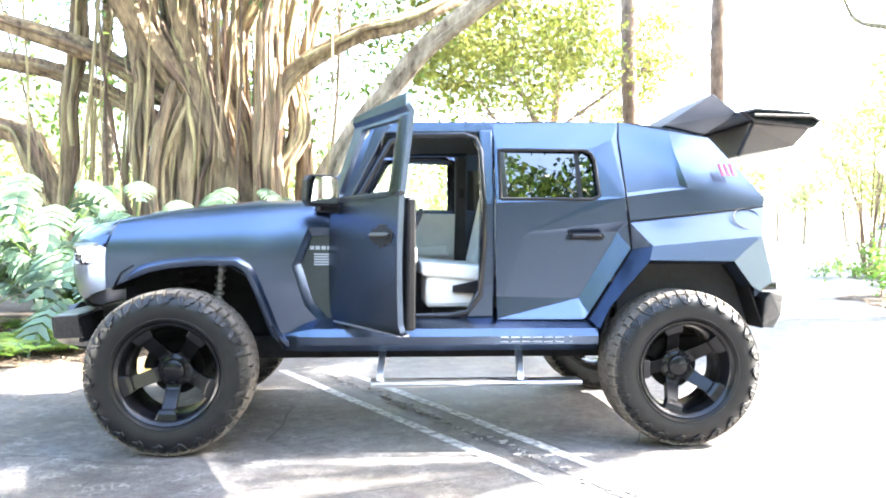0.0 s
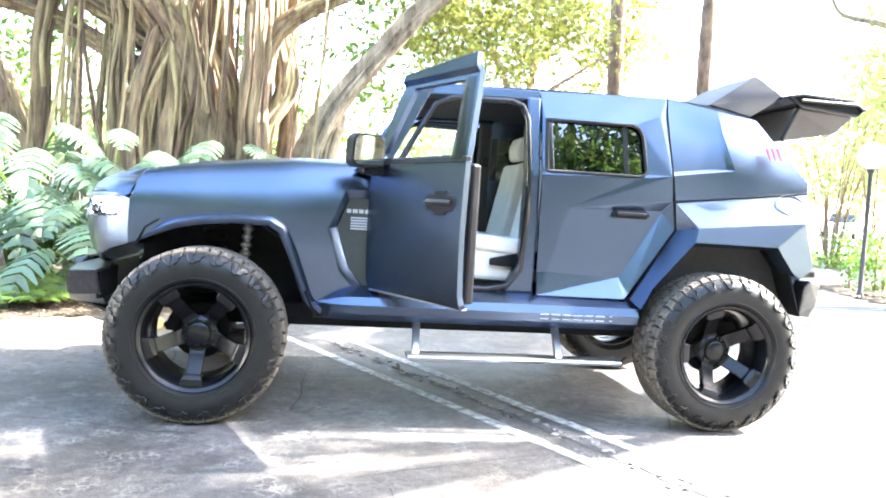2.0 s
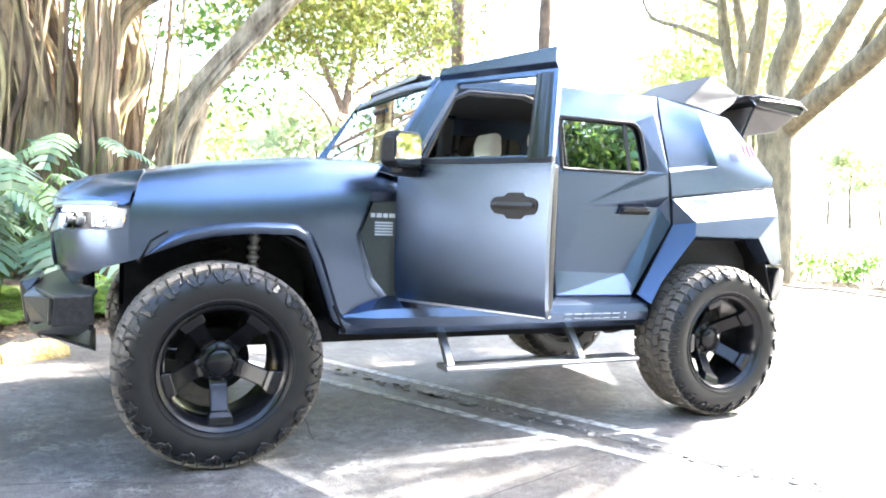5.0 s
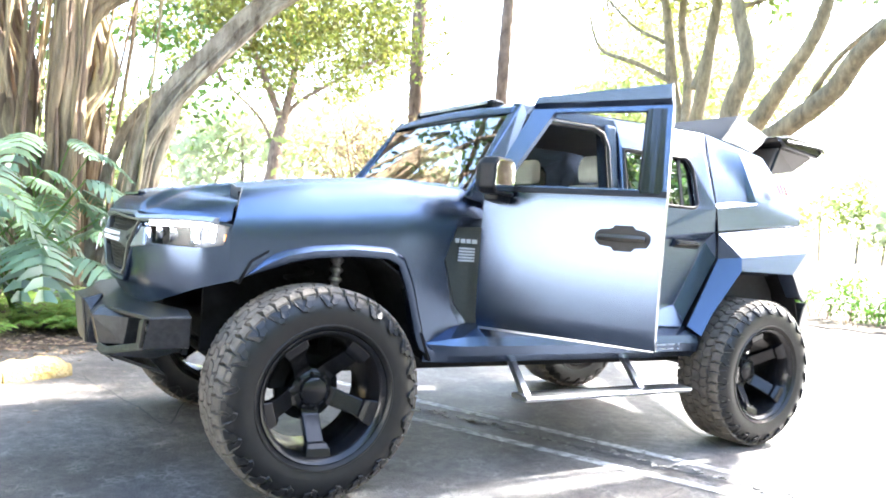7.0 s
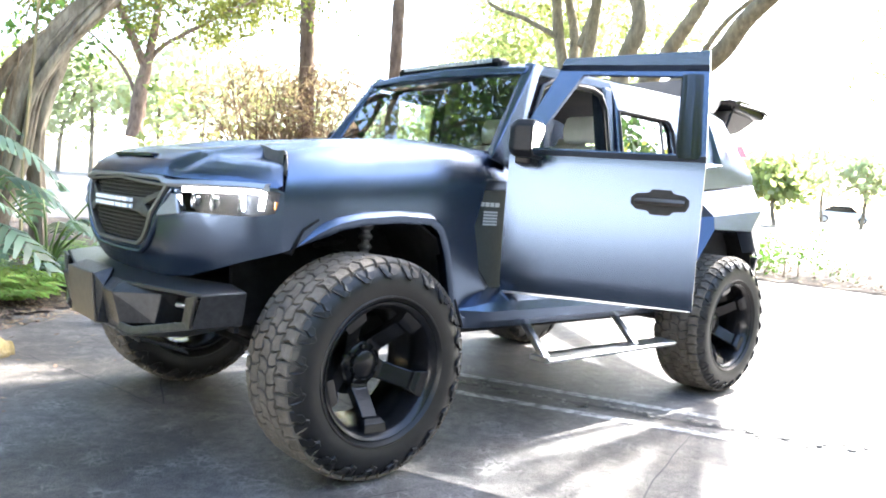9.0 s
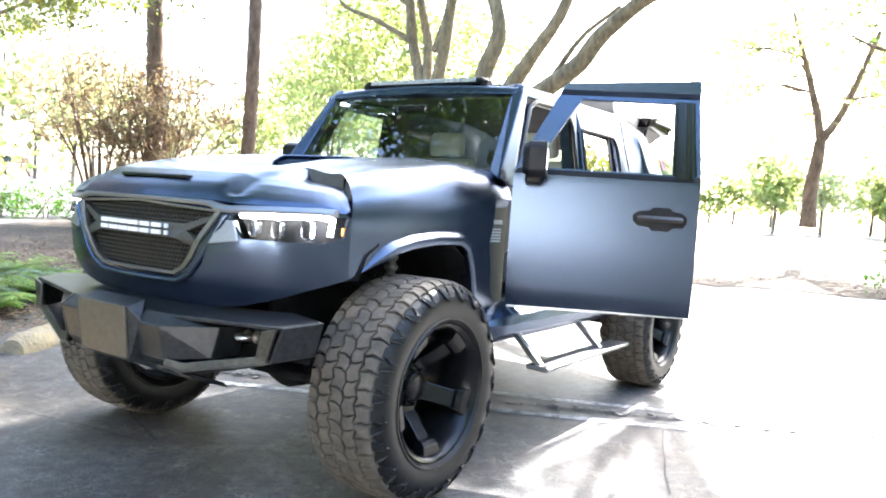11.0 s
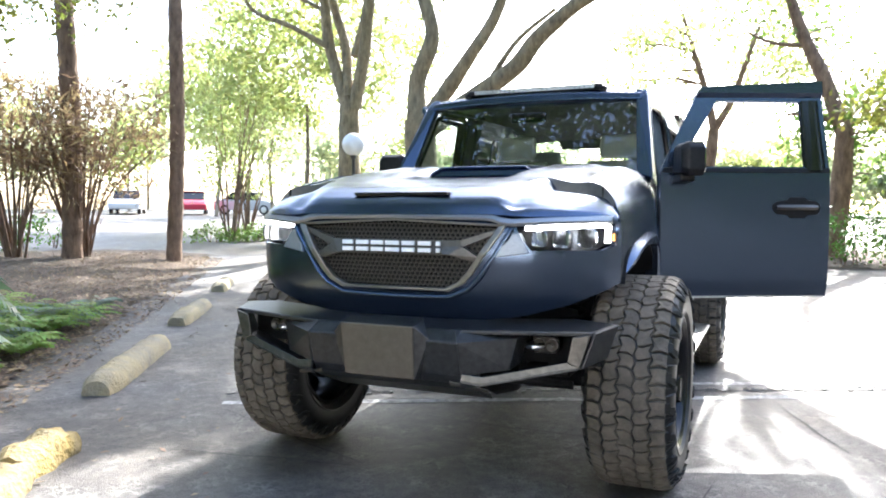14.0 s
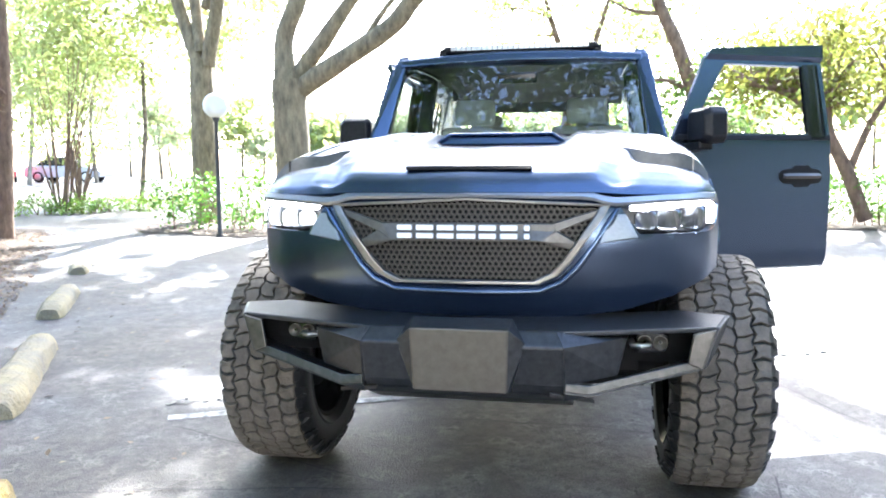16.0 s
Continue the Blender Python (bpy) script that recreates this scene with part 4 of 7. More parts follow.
# --- rear quarter ---
RQ = {
    "A": (2.69, -0.668, 1.985), "B": (3.02, -0.662, 1.955), "C": (3.29, -0.675, 1.895), "D": (3.605, -0.79, 1.515), "E": (3.595, -0.80, 1.462), "F": (2.72, -0.808, 1.355), "G": (2.705, -0.80, 1.505),
    "f1": (2.675, -0.705, 1.875), "f2": (3.01, -0.728, 1.80), "f3": (3.06, -0.768, 1.578), "f4": (2.705, -0.785, 1.53), "h2": (3.03, -0.738, 1.80), "h3": (3.10, -0.805, 1.562),
}
QF = ["A f1 f2 B", "f1 f4 f3 f2", "f4 G h3 f3", "f2 f3 h3 h2", "B f2 h2", "B h2 C", "h2 h3 D C", "h3 E D", "G F E h3"]
FL = {
    "F": (2.72, -0.808, 1.35), "E": (3.595, -0.80, 1.457), "t0": (2.46, -0.845, 0.755), "t1": (2.738, -0.81, 1.18), "t2": (2.83, -0.925, 1.20), "t3": (3.52, -0.925, 1.267), "t4": (3.585, -0.90, 1.08), "t5": (3.605, -0.90, 0.985), "u": (3.60, -0.82, 1.30),
    "a0": (2.50, -0.93, 0.70), "a1": (2.56, -0.95, 0.84), "a2": (2.80, -0.955, 1.115), "a3": (3.33, -0.955, 1.112), "a4": (3.445, -0.95, 0.962), "a5": (3.50, -0.945, 0.93),
    "i1": (2.60, -0.86, 0.84), "i2": (2.83, -0.86, 1.09), "i3": (3.31, -0.86, 1.09), "i4": (3.42, -0.86, 0.95),
}
FF = ["F t1 t2", "F t2 t3 E", "E t3 u", "t0 a0 a1 a2 t2 t1", "t2 a2 a3 t3", "t3 a3 a4 a5 t5 t4", "u t3 t4", "a1 i1 i2 a2", "a2 i2 i3 a3", "a3 i3 i4 a4"]
for sign in (-1, 1):
    part("rear_quarter", facets(RQ if sign < 0 else mirror_y(RQ), QF), M_PAINT, suv, smooth=27, solid=0.02)
    part("rear_flare", facets(FL if sign < 0 else mirror_y(FL), FF), M_PAINT, suv, smooth=14, solid=0.02)
    for i in range(3):
        x = 3.285 + 0.036 * i
        part("red_slot", prism([(x, sign * 0.797, 1.718), (x + 0.018, sign * 0.80, 1.718), (x + 0.042, sign * 0.826, 1.640), (x + 0.020, sign * 0.826, 1.640)], (0, sign * 0.008, 0)), M_RED, suv, bevel=0.002)
    part("panel_gap", tube([(2.712, sign * 0.812, 1.345), (3.0, sign * 0.811, 1.384), (3.3, sign * 0.808, 1.420), (3.594, sign * 0.803, 1.455)], 0.004, 6), M_UNDER, suv)
    part("panel_gap", tube([(2.688, sign * 0.671, 1.985), (2.678, sign * 0.710, 1.875), (2.706, sign * 0.798, 1.505), (2.722, sign * 0.811, 1.352), (2.738, sign * 0.812, 1.18), (2.46, sign * 0.846, 0.755)], 0.004, 6), M_UNDER, suv)
    part("tail_lamp", prism([(3.50, sign * 0.895, 0.985), (3.66, sign * 0.86, 0.985), (3.66, sign * 0.86, 0.935), (3.53, sign * 0.89, 0.935)], (0, -sign * 0.10, 0)), M_GLOSSBLK, suv, bevel=0.01)
    part("bumper_corner", prism([(3.56, sign * 0.90, 0.88), (3.60, sign * 0.90, 0.92), (3.71, sign * 0.84, 0.90), (3.70, sign * 0.84, 0.77), (3.64, sign * 0.86, 0.69), (3.55, sign * 0.88, 0.70)], (0, -sign * 0.30, 0)), M_BUMPER, suv, bevel=0.008)
ring = [(3.46 + 0.085 * math.cos(a), -0.842 + 0.045 * math.sin(a), 1.375 + 0.065 * math.sin(a)) for a in [i * 2 * math.pi / 24 for i in range(25)]]
part("fuel_flap", tube([(x, -0.798 - (1.46 - z) * 0.6, z) for x, _, z in ring], 0.003, 6), M_PLASTIC, suv)
part("rear_bumper", box((3.62, 0, 0.78), (0.14, 1.3, 0.2)), M_BUMPER, suv, bevel=0.02)
part("tailgate_lower", box((3.57, 0, 1.18), (0.06, 1.60, 0.60)), M_PAINT, suv, bevel=0.02)

# --- roof, screen frame, screen, light bar ---
def roof(x, v):
    half = curve(x, [(1.14, 0.69), (1.9, 0.675), (2.7, 0.668), (3.3, 0.675)])
    z = curve(x, [(1.14, 1.925), (1.25, 1.952), (1.9, 1.972), (2.69, 1.987), (3.02, 1.957), (3.30, 1.896)])
    return Vector((x, v * half, z + 0.035 * (1 - v * v)))


part("roof", panel([(1.14, -1), (3.29, -1), (3.29, 1), (1.14, 1)], roof, 0.08), M_PAINT, suv, smooth=40, solid=0.03)
part("roof_lining", panel([(1.16, -0.97), (3.28, -0.97), (3.28, 0.97), (1.16, 0.97)], lambda x, v: roof(x, v) - Vector((0, 0, 0.05)), 0.12), M_INTERIOR, suv, solid=0.01)
for sign in (-1, 1):
    s = sign
    part("screen_pillar", loft([[(0.775, s * 0.80, 1.40), (0.84, s * 0.70, 1.43), (0.90, s * 0.705, 1.41), (0.95, s * 0.80, 1.36)],
                                [(1.13, s * 0.715, 1.905), (1.125, s * 0.645, 1.905), (1.17, s * 0.64, 1.89), (1.215, s * 0.70, 1.89)],
                                [(1.17, s * 0.70, 1.95), (1.15, s * 0.64, 1.955), (1.20, s * 0.62, 1.93), (1.26, s * 0.69, 1.94)]], closed=True, caps=True), M_PAINT, suv, bevel=0.01)
    part("roof_rail", loft([[(x, s * y, z), (x, s * (y - 0.09), z + 0.01), (x, s * (y - 0.09), z - 0.075), (x, s * (y + 0.008), z - 0.06)] for x, y, z in ((1.20, 0.688, 1.945), (1.5, 0.684, 1.955), (1.88, 0.678, 1.963))], closed=True, caps=True), M_PAINT, suv, bevel=0.008)
part("screen_header", loft([[(1.105, y, 1.885 + 0.02 * (1 - (y / 0.68) ** 2)), (1.13, y, 1.925 + 0.03 * (1 - (y / 0.68) ** 2)), (1.22, y, 1.955 + 0.03 * (1 - (y / 0.68) ** 2)), (1.20, y, 1.88)] for y in (-0.68, -0.4, 0, 0.4, 0.68)], closed=True, caps=True), M_PAINT, suv, bevel=0.01)
part("windscreen", facets({"a": (0.855, -0.715, 1.455), "b": (0.855, 0.715, 1.455), "c": (1.125, 0.65, 1.895), "d": (1.125, -0.65, 1.895)}, ["a b c d"]), M_GLASS, suv).visible_shadow = False
bar = part("light_bar", prism([(1.15, -0.46, 1.966), (1.15, 0.46, 1.966), (1.15, 0.43, 2.000), (1.15, -0.43, 2.000)], (0.08, 0, 0)), M_PLASTIC, suv, "slim roof light bar", bevel=0.012)
for i in range(26):
    part("led", box((1.147, -0.375 + i * 0.03, 1.983), (0.006, 0.026, 0.022)), M_BARLED, bar)

for y in (-0.44, 0.44):
    part("bar_bracket", prism([(1.16, y - 0.02, 1.93), (1.16, y + 0.02, 1.93), (1.16, y + 0.02, 1.985), (1.16, y - 0.02, 1.985)], (0.06, 0, 0)), M_PLASTIC, bar, bevel=0.006)

# --- raised rear hatch ---
M_HATCH = material("dark_hatch_glass", (0.010, 0.011, 0.014), 0.5, var=0.08, scale=20, spec=0.10)
hatch = part("hatch", prism([(3.52, -0.62, 2.085), (3.64, -0.62, 2.112), (4.02, -0.62, 2.095), (4.09, -0.62, 2.035), (4.04, -0.62, 1.985), (3.62, -0.62, 2.02)], (0, 1.24, 0)), M_GLOSSBLK, suv, "glossy black raised tailgate", bevel=0.016)
part("hatch_lip", facets({"a": (3.62, -0.56, 2.02), "b": (4.05, -0.56, 1.99), "c": (4.00, -0.44, 1.885), "d": (3.62, -0.46, 1.815), "e": (3.62, 0.56, 2.02), "f": (4.05, 0.56, 1.99), "g": (4.00, 0.44, 1.885), "h": (3.62, 0.46, 1.815)},
                         ["a b c d", "e h g f", "a e f b", "b f g c", "c g h d", "a d h e"]), material("hatch_inner", (0.10, 0.09, 0.085), 0.35, var=0.1, scale=12), hatch, bevel=0.01)
part("hatch_edge", tube([(3.62, -0.632, 2.06), (4.02, -0.632, 2.06), (4.075, -0.632, 2.03)], 0.010, 6), M_GUNMETAL, hatch)
part("hatch_wedge", facets({"a": (3.06, -0.50, 2.0), "b": (3.49, -0.30, 2.262), "c": (3.57, -0.52, 2.09), "d": (3.30, -0.58, 1.93), "e": (3.06, 0.50, 2.0), "f": (3.49, 0.30, 2.262), "g": (3.57, 0.52, 2.09), "h": (3.30, 0.58, 1.93)},
                           ["a b c d", "e h g f", "a e f b", "b f g c", "a d h e", "d c g h"]), M_HATCH, hatch, "dark glass of the raised tailgate", bevel=0.01)
part("gas_strut", tube([(3.55, -0.55, 1.80), (3.66, -0.55, 2.04)], 0.012, 8), M_PLASTIC, hatch)

# --- front doors ---
DOOR = [(0.0, 0.735), (0.938, 0.752), (0.938, 1.445), (0.911, 1.862), (0.9093, 1.888), (0.905, 1.955), (0.235, 1.92), (0.2188, 1.888), (0.2057, 1.862), (0.0, 1.455)]
WIN = [(0.095, 1.475), (0.325, 1.845), (0.885, 1.838), (0.915, 1.475)]


def door_surface(u, z):
    """Distance outwards of the door's skin from its hinge plane."""
    lean = curve(z, [(1.44, 0.0), (1.862, 0.067), (1.888, 0.046), (1.96, 0.050)])
    return -0.022 * smoothstep(0.735, 0.80, z) * 1.0 + lean - 0.012 * math.sin(min(1, max(0, (z - 0.75) / 0.7)) * math.pi)


def front_door(sign, at):
    s = sign
    d = part("front_door", panel(DOOR, lambda u, z: Vector((u, -s * door_surface(u, z), z)), 0.06, holes=[WIN], creases=[[(0.0, 1.44), (0.938, 1.44)], [(0.2057, 1.862), (0.911, 1.862)], [(0.2188, 1.888), (0.9093, 1.888)]]), M_PAINT, suv,
             "open driver's door" if s < 0 else "", smooth=28, solid=0.03, at=at)
    # frame faces show the inner skin
    inner = [(0.03, 0.76), (0.91, 0.775), (0.91, 1.44), (0.06, 1.44)]
    part("door_lining", prism([(u, -s * 0.035, z) for u, z in inner], (0, -s * 0.055, 0)), M_PLASTIC if s < 0 else M_CREAM, d, "" if s < 0 else "cream leather door card", bevel=0.015)
    part("arm_rest", prism([(u, -s * 0.105, z) for u, z in ((0.30, 1.06), (0.80, 1.10), (0.80, 1.20), (0.45, 1.17))], (0, -s * 0.05, 0)), M_CREAM, d, "cream arm rest", bevel=0.02)
    if s > 0:
        part("door_window", facets(dict(zip("abcd", [(u, -s * (door_surface(u, z) + 0.022), z) for u, z in ((0.09, 1.47), (0.32, 1.85), (0.78, 1.84), (0.79, 1.47))])), ["a b c d"]), M_CLEAR, d).visible_shadow = False
    post = []
    for z in steps(1.455, 1.846, 6):
        u0, u1 = lerp(0.800, 0.788, (z - 1.455) / 0.391), lerp(0.918, 0.891, (z - 1.455) / 0.391)
        o = -s * (door_surface(0, min(z, 1.86)) + 0.004)
        post.append([(lerp(u0, u1, f), o + s * 0.020 * math.sin(math.pi * f) ** 0.7, z) for f in (0, 0.06, 0.18, 0.35, 0.5, 0.65, 0.82, 0.94, 1)] + [(u1, o - s * 0.02, z), (u0, o - s * 0.02, z)])
    part("window_channel", loft(post, closed=True, caps=True), M_GLOSSBLK, d, "glossy black window post", smooth=45)
    part("belt_trim", prism([(0.0, s * 0.028, 1.44), (0.938, s * 0.028, 1.44), (0.938, s * 0.022, 1.468), (0.02, s * 0.022, 1.468)], (0, -s * 0.03, 0)), M_PLASTIC, d, bevel=0.004)
    cup = [(0.62, 1.235), (0.645, 1.21), (0.70, 1.205), (0.715, 1.188), (0.80, 1.188), (0.815, 1.205), (0.87, 1.21), (0.885, 1.235), (0.885, 1.265), (0.86, 1.285), (0.815, 1.29), (0.80, 1.307), (0.715, 1.307), (0.70, 1.29), (0.645, 1.285), (0.62, 1.265)]
    c2 = part("handle_cup", prism([(u, s * 0.0365, z) for u, z in cup], (0, -s * 0.012, 0)), M_PLASTIC, d, "black handle surround", bevel=0.004)
    part("handle", loft([[(u, s * (0.045 + b), z0), (u, s * (0.058 + b), (z0 + z1) / 2), (u, s * (0.045 + b), z1)] for u, b, z0, z1 in ((0.640, 0, 1.238, 1.260), (0.66, 0.008, 1.234, 1.264), (0.845, 0.008, 1.234, 1.264), (0.865, 0, 1.238, 1.260))]), M_GUNMETAL, c2, "gunmetal door grip", smooth=40, solid=0.01)
    part("door_trim", prism([(0.01, s * 0.006, 0.735), (0.93, s * 0.006, 0.752), (0.93, s * 0.006, 0.762), (0.01, s * 0.006, 0.746)], (0, -s * 0.045, 0)), M_ALU, d, "bright edge strip")
    # mirror
    mir = part("wing_mirror", loft([[(x, s * y, z) for y, z in ((0.055, 1.435), (0.20, 1.435), (0.215, 1.46), (0.21, 1.55), (0.19, 1.575), (0.075, 1.575), (0.06, 1.555))] for x in (0.055,)]
                                   + [[(x, s * y, z) for y, z in ((0.035, 1.415), (0.21, 1.415), (0.235, 1.445), (0.23, 1.565), (0.205, 1.595), (0.06, 1.595), (0.04, 1.57))] for x in (0.09, 0.175)], closed=True, caps=True),
               M_PLASTIC, d, "black door mirror", bevel=0.008)
    part("mirror_glass", prism([(0.177, s * y, z) for y, z in ((0.05, 1.43), (0.205, 1.43), (0.225, 1.455), (0.22, 1.56), (0.20, 1.582), (0.07, 1.582), (0.052, 1.56))], (0.004, 0, 0)), M_MIRROR, mir)
    part("mirror_arm", prism([(0.06, s * 0.0, 1.375), (0.15, s * 0.0, 1.375), (0.15, s * 0.15, 1.385), (0.07, s * 0.15, 1.385)], (0, 0, 0.045)), M_PLASTIC, mir, bevel=0.01)
    return d


OPEN = Matrix.Translation((0.908, -0.817, 0)) @ Matrix.Rotation(radians(-66.4), 4, "Z")
front_door(-1, OPEN)
front_door(1, Matrix.Translation((0.945, 0.797, 0)))

# --- cabin ---
part("cabin_floor", box((1.95, 0, 0.69), (2.2, 1.55, 0.06)), M_CARPET, suv)
part("bulkhead", box((0.93, 0, 1.02), (0.06, 1.5, 0.72)), M_INTERIOR, suv)
part("dashboard", loft([[(0.88, y, 1.42), (1.05, y, 1.44), (1.22, y, 1.36), (1.25, y, 1.20), (1.15, y, 1.05), (0.9, y, 0.95)] for y in (-0.74, 0.74)], closed=True, caps=True), M_INTERIOR, suv, bevel=0.03)
wheel_ring = bmesh.new()
add_tube(wheel_ring, [(0.18 * math.cos(a), 0.18 * math.sin(a), 0) for a in [i * 2 * math.pi / 28 for i in range(29)]], 0.016, 8)
sw = part("steering_wheel", wheel_ring, M_INTERIOR, suv, at=pose(1.38, -0.38, 1.26, 0, -66, 0), smooth=50)
part("wheel_hub", lathe([(0.0, 0.02), (0.06, 0.015), (0.07, -0.02), (0.0, -0.03)], 16, "z"), M_INTERIOR, sw, smooth=40)
for a in (0, 120, 240):
    part("spoke", box((0.11, 0, 0), (0.16, 0.03, 0.015), Matrix.Rotation(radians(a), 4, "Z")), M_INTERIOR, sw)
part("centre_console", box((1.75, 0, 0.88), (0.9, 0.26, 0.34)), M_INTERIOR, suv, bevel=0.03)


def seat(x, y, wide, names):
    base = part(names, loft([[(x - 0.30, y + v * wide, 1.0), (x - 0.30, y + v * wide, 1.10 - 0.03 * abs(v)), (x, y + v * wide, 1.07), (x + 0.22, y + v * wide, 1.06), (x + 0.22, y + v * wide, 0.95)] for v in (-0.5, -0.42, 0, 0.42, 0.5)], closed=True, caps=True), M_CREAM, suv, "cream leather seat", bevel=0.025, seg=3)
    part("backrest", loft([[(x + 0.12, y + v * wide, 1.0), (x + 0.17 - 0.03 * abs(v) * 2, y + v * wide, 1.1), (x + 0.27 - 0.03 * abs(v) * 2, y + v * wide * 0.94, 1.58), (x + 0.36, y + v * wide * 0.9, 1.60), (x + 0.28, y + v * wide, 1.0)] for v in (-0.5, -0.40, 0, 0.40, 0.5)], closed=True, caps=True), M_CREAM, base, bevel=0.025, seg=3)
    part("seat_base", box((x - 0.02, y, 0.90), (0.50, wide * 0.92, 0.20)), M_CREAM, base, bevel=0.03)
    part("seat_rail", box((x, y, 0.76), (0.45, wide * 0.7, 0.10)), M_INTERIOR, base)
    if wide < 1:
        part("seat_switch_panel", prism([(x - 0.10, y - wide * 0.5 - 0.012, 0.90), (x + 0.22, y - wide * 0.5 - 0.012, 0.88), (x + 0.26, y - wide * 0.5 - 0.012, 0.98), (x + 0.16, y - wide * 0.5 - 0.012, 1.0), (x - 0.10, y - wide * 0.5 - 0.012, 0.94)], (0, 0.02, 0)), M_PLASTIC, base, bevel=0.006)
    return base


for y in (-0.38, 0.38):
    b = seat(1.74, y, 0.50, "front_seat")
    part("headrest", loft([[(2.00, y + v, 1.60), (1.985, y + v, 1.70), (2.02, y + v, 1.785), (2.09, y + v, 1.775), (2.10, y + v, 1.62)] for v in (-0.135, -0.10, 0.10, 0.135)], closed=True, caps=True), M_CREAM, b, bevel=0.03, seg=3)
b = seat(2.62, 0.0, 1.30, "rear_bench")
for y in (-0.42, 0.42):
    part("headrest", loft([[(2.90, y + v, 1.60), (2.885, y + v, 1.68), (2.92, y + v, 1.745), (2.98, y + v, 1.73), (2.99, y + v, 1.62)] for v in (-0.13, -0.10, 0.10, 0.13)], closed=True, caps=True), M_CREAM, b, bevel=0.03, seg=3)
for sign in (-1, 1):
    s = sign
    part("centre_pillar", loft([[(x0, s * y, z), (x1, s * y, z), (x1, s * (y - 0.10), z), (x0, s * (y - 0.10), z)] for x0, x1, y, z in ((1.70, 1.885, 0.785, 0.75), (1.79, 1.885, 0.785, 0.95), (1.80, 1.885, 0.775, 1.45), (1.79, 1.878, 0.70, 1.92))], closed=True, caps=True), M_PAINT if s < 0 else M_INTERIOR, suv, bevel=0.015)
    part("door_sill", box((1.38, s * 0.74, 0.725), (0.95, 0.12, 0.05)), M_PAINT, suv, bevel=0.01)
    part("cabin_side", box((3.1, s * 0.70, 1.05), (0.85, 0.05, 0.75)), M_INTERIOR, suv)
    part("belt_reel", box((1.85, s * 0.66, 1.62), (0.05, 0.03, 0.12)), M_PLASTIC, suv, bevel=0.008)
for sign in (-1, 1):
    seal = [(1.02, 0.775, 0.80), (1.10, 0.775, 0.765), (1.60, 0.775, 0.765), (1.72, 0.775, 0.79), (1.795, 0.775, 0.89), (1.815, 0.772, 1.2), (1.815, 0.765, 1.46), (1.80, 0.715, 1.78), (1.77, 0.695, 1.86), (1.70, 0.688, 1.885), (1.34, 0.690, 1.875), (1.24, 0.70, 1.83), (1.06, 0.755, 1.50), (1.0, 0.77, 1.40)]
    bm = bmesh.new()
    add_tube(bm, [(x, sign * y, z) for x, y, z in seal], 0.019, 8)
    part("door_seal", bm, M_GLOSSBLK, suv, "glossy black door seal", smooth=50)
    part("belt_strap", prism([(1.83, sign * 0.665, 1.60), (1.87, sign * 0.665, 1.60), (1.90, sign * 0.66, 0.80), (1.85, sign * 0.66, 0.80)], (0, -sign * 0.003, 0)), M_INTERIOR, suv)
part("rear_view_mirror", box((1.08, 0.0, 1.80), (0.03, 0.22, 0.06)), M_GLOSSBLK, suv, bevel=0.01)

# --- underside ---
part("chassis", box((1.55, 0, 0.62), (3.7, 0.9, 0.12)), M_UNDER, suv, bevel=0.02)
for sign in (-1, 1):
    part("frame_rail", box((1.6, sign * 0.55, 0.55), (3.6, 0.10, 0.13)), M_UNDER, suv, bevel=0.01)
    part("wheel_house", loft([[(x, sign * 0.86, z), (x, sign * 0.45, z)] for x, z in ((-0.36, 0.93), (-0.31, 1.03), (-0.2, 1.10), (0.25, 1.10), (0.42, 1.0), (0.62, 0.58))]), M_UNDER, suv, smooth=40, solid=0.01)
    part("wheel_house", loft([[(x, sign * 0.90, z), (x, sign * 0.45, z)] for x, z in ((2.50, 0.60), (2.60, 0.9), (2.82, 1.14), (3.32, 1.14), (3.45, 0.98), (3.55, 0.70))]), M_UNDER, suv, smooth=40, solid=0.01)
    part("inner_wall", box((0.05, sign * 0.45, 0.85), (0.9, 0.03, 0.55)), M_UNDER, suv)
    part("inner_wall", box((3.02, sign * 0.45, 0.90), (0.9, 0.03, 0.55)), M_UNDER, suv)
    part("shock", tube([(0.16, sign * 0.60, 0.55), (0.19, sign * 0.58, 0.88)], 0.032, 10), M_UNDER, suv)
    rod = [Vector((0.19, sign * 0.60, 0.84)).lerp(Vector((0.207, sign * 0.585, 1.075)), i / 20) for i in range(21)]
    part("shock_shaft", tube(rod, [0.032 if i % 4 in (0, 1) else 0.020 for i in range(21)], 12), M_SATIN, suv, "ribbed metal damper", smooth=30)
    bm = bmesh.new()
    add_tube(bm, [(0.02 + 0.065 * math.cos(a), sign * 0.56 + 0.065 * math.sin(a), 0.62 + 0.43 * a / (2 * math.pi * 6)) for a in [i * 2 * math.pi / 12 for i in range(73)]], 0.010, 6)
    part("coil_spring", bm, M_UNDER, suv, smooth=60)
for x in (0.0, 3.008):
    part("axle", tube([(x, -0.72, 0.46), (x, 0.72, 0.46)], 0.05, 12), M_UNDER, suv, smooth=50)
    part("differential", lathe([(0.0, -0.13), (0.10, -0.10), (0.13, 0.0), (0.10, 0.10), (0.0, 0.13)], 14), M_UNDER, suv, at=pose(x, 0.12 if x else -0.2, 0.46), smooth=40)
part("track_rod", tube([(-0.22, -0.62, 0.46), (-0.22, 0.62, 0.46)], 0.02, 8), M_UNDER, suv)
part("exhaust", tube([(0.5, 0.2, 0.47), (2.2, 0.25, 0.47), (3.4, 0.4, 0.55)], 0.04, 10), M_UNDER, suv)


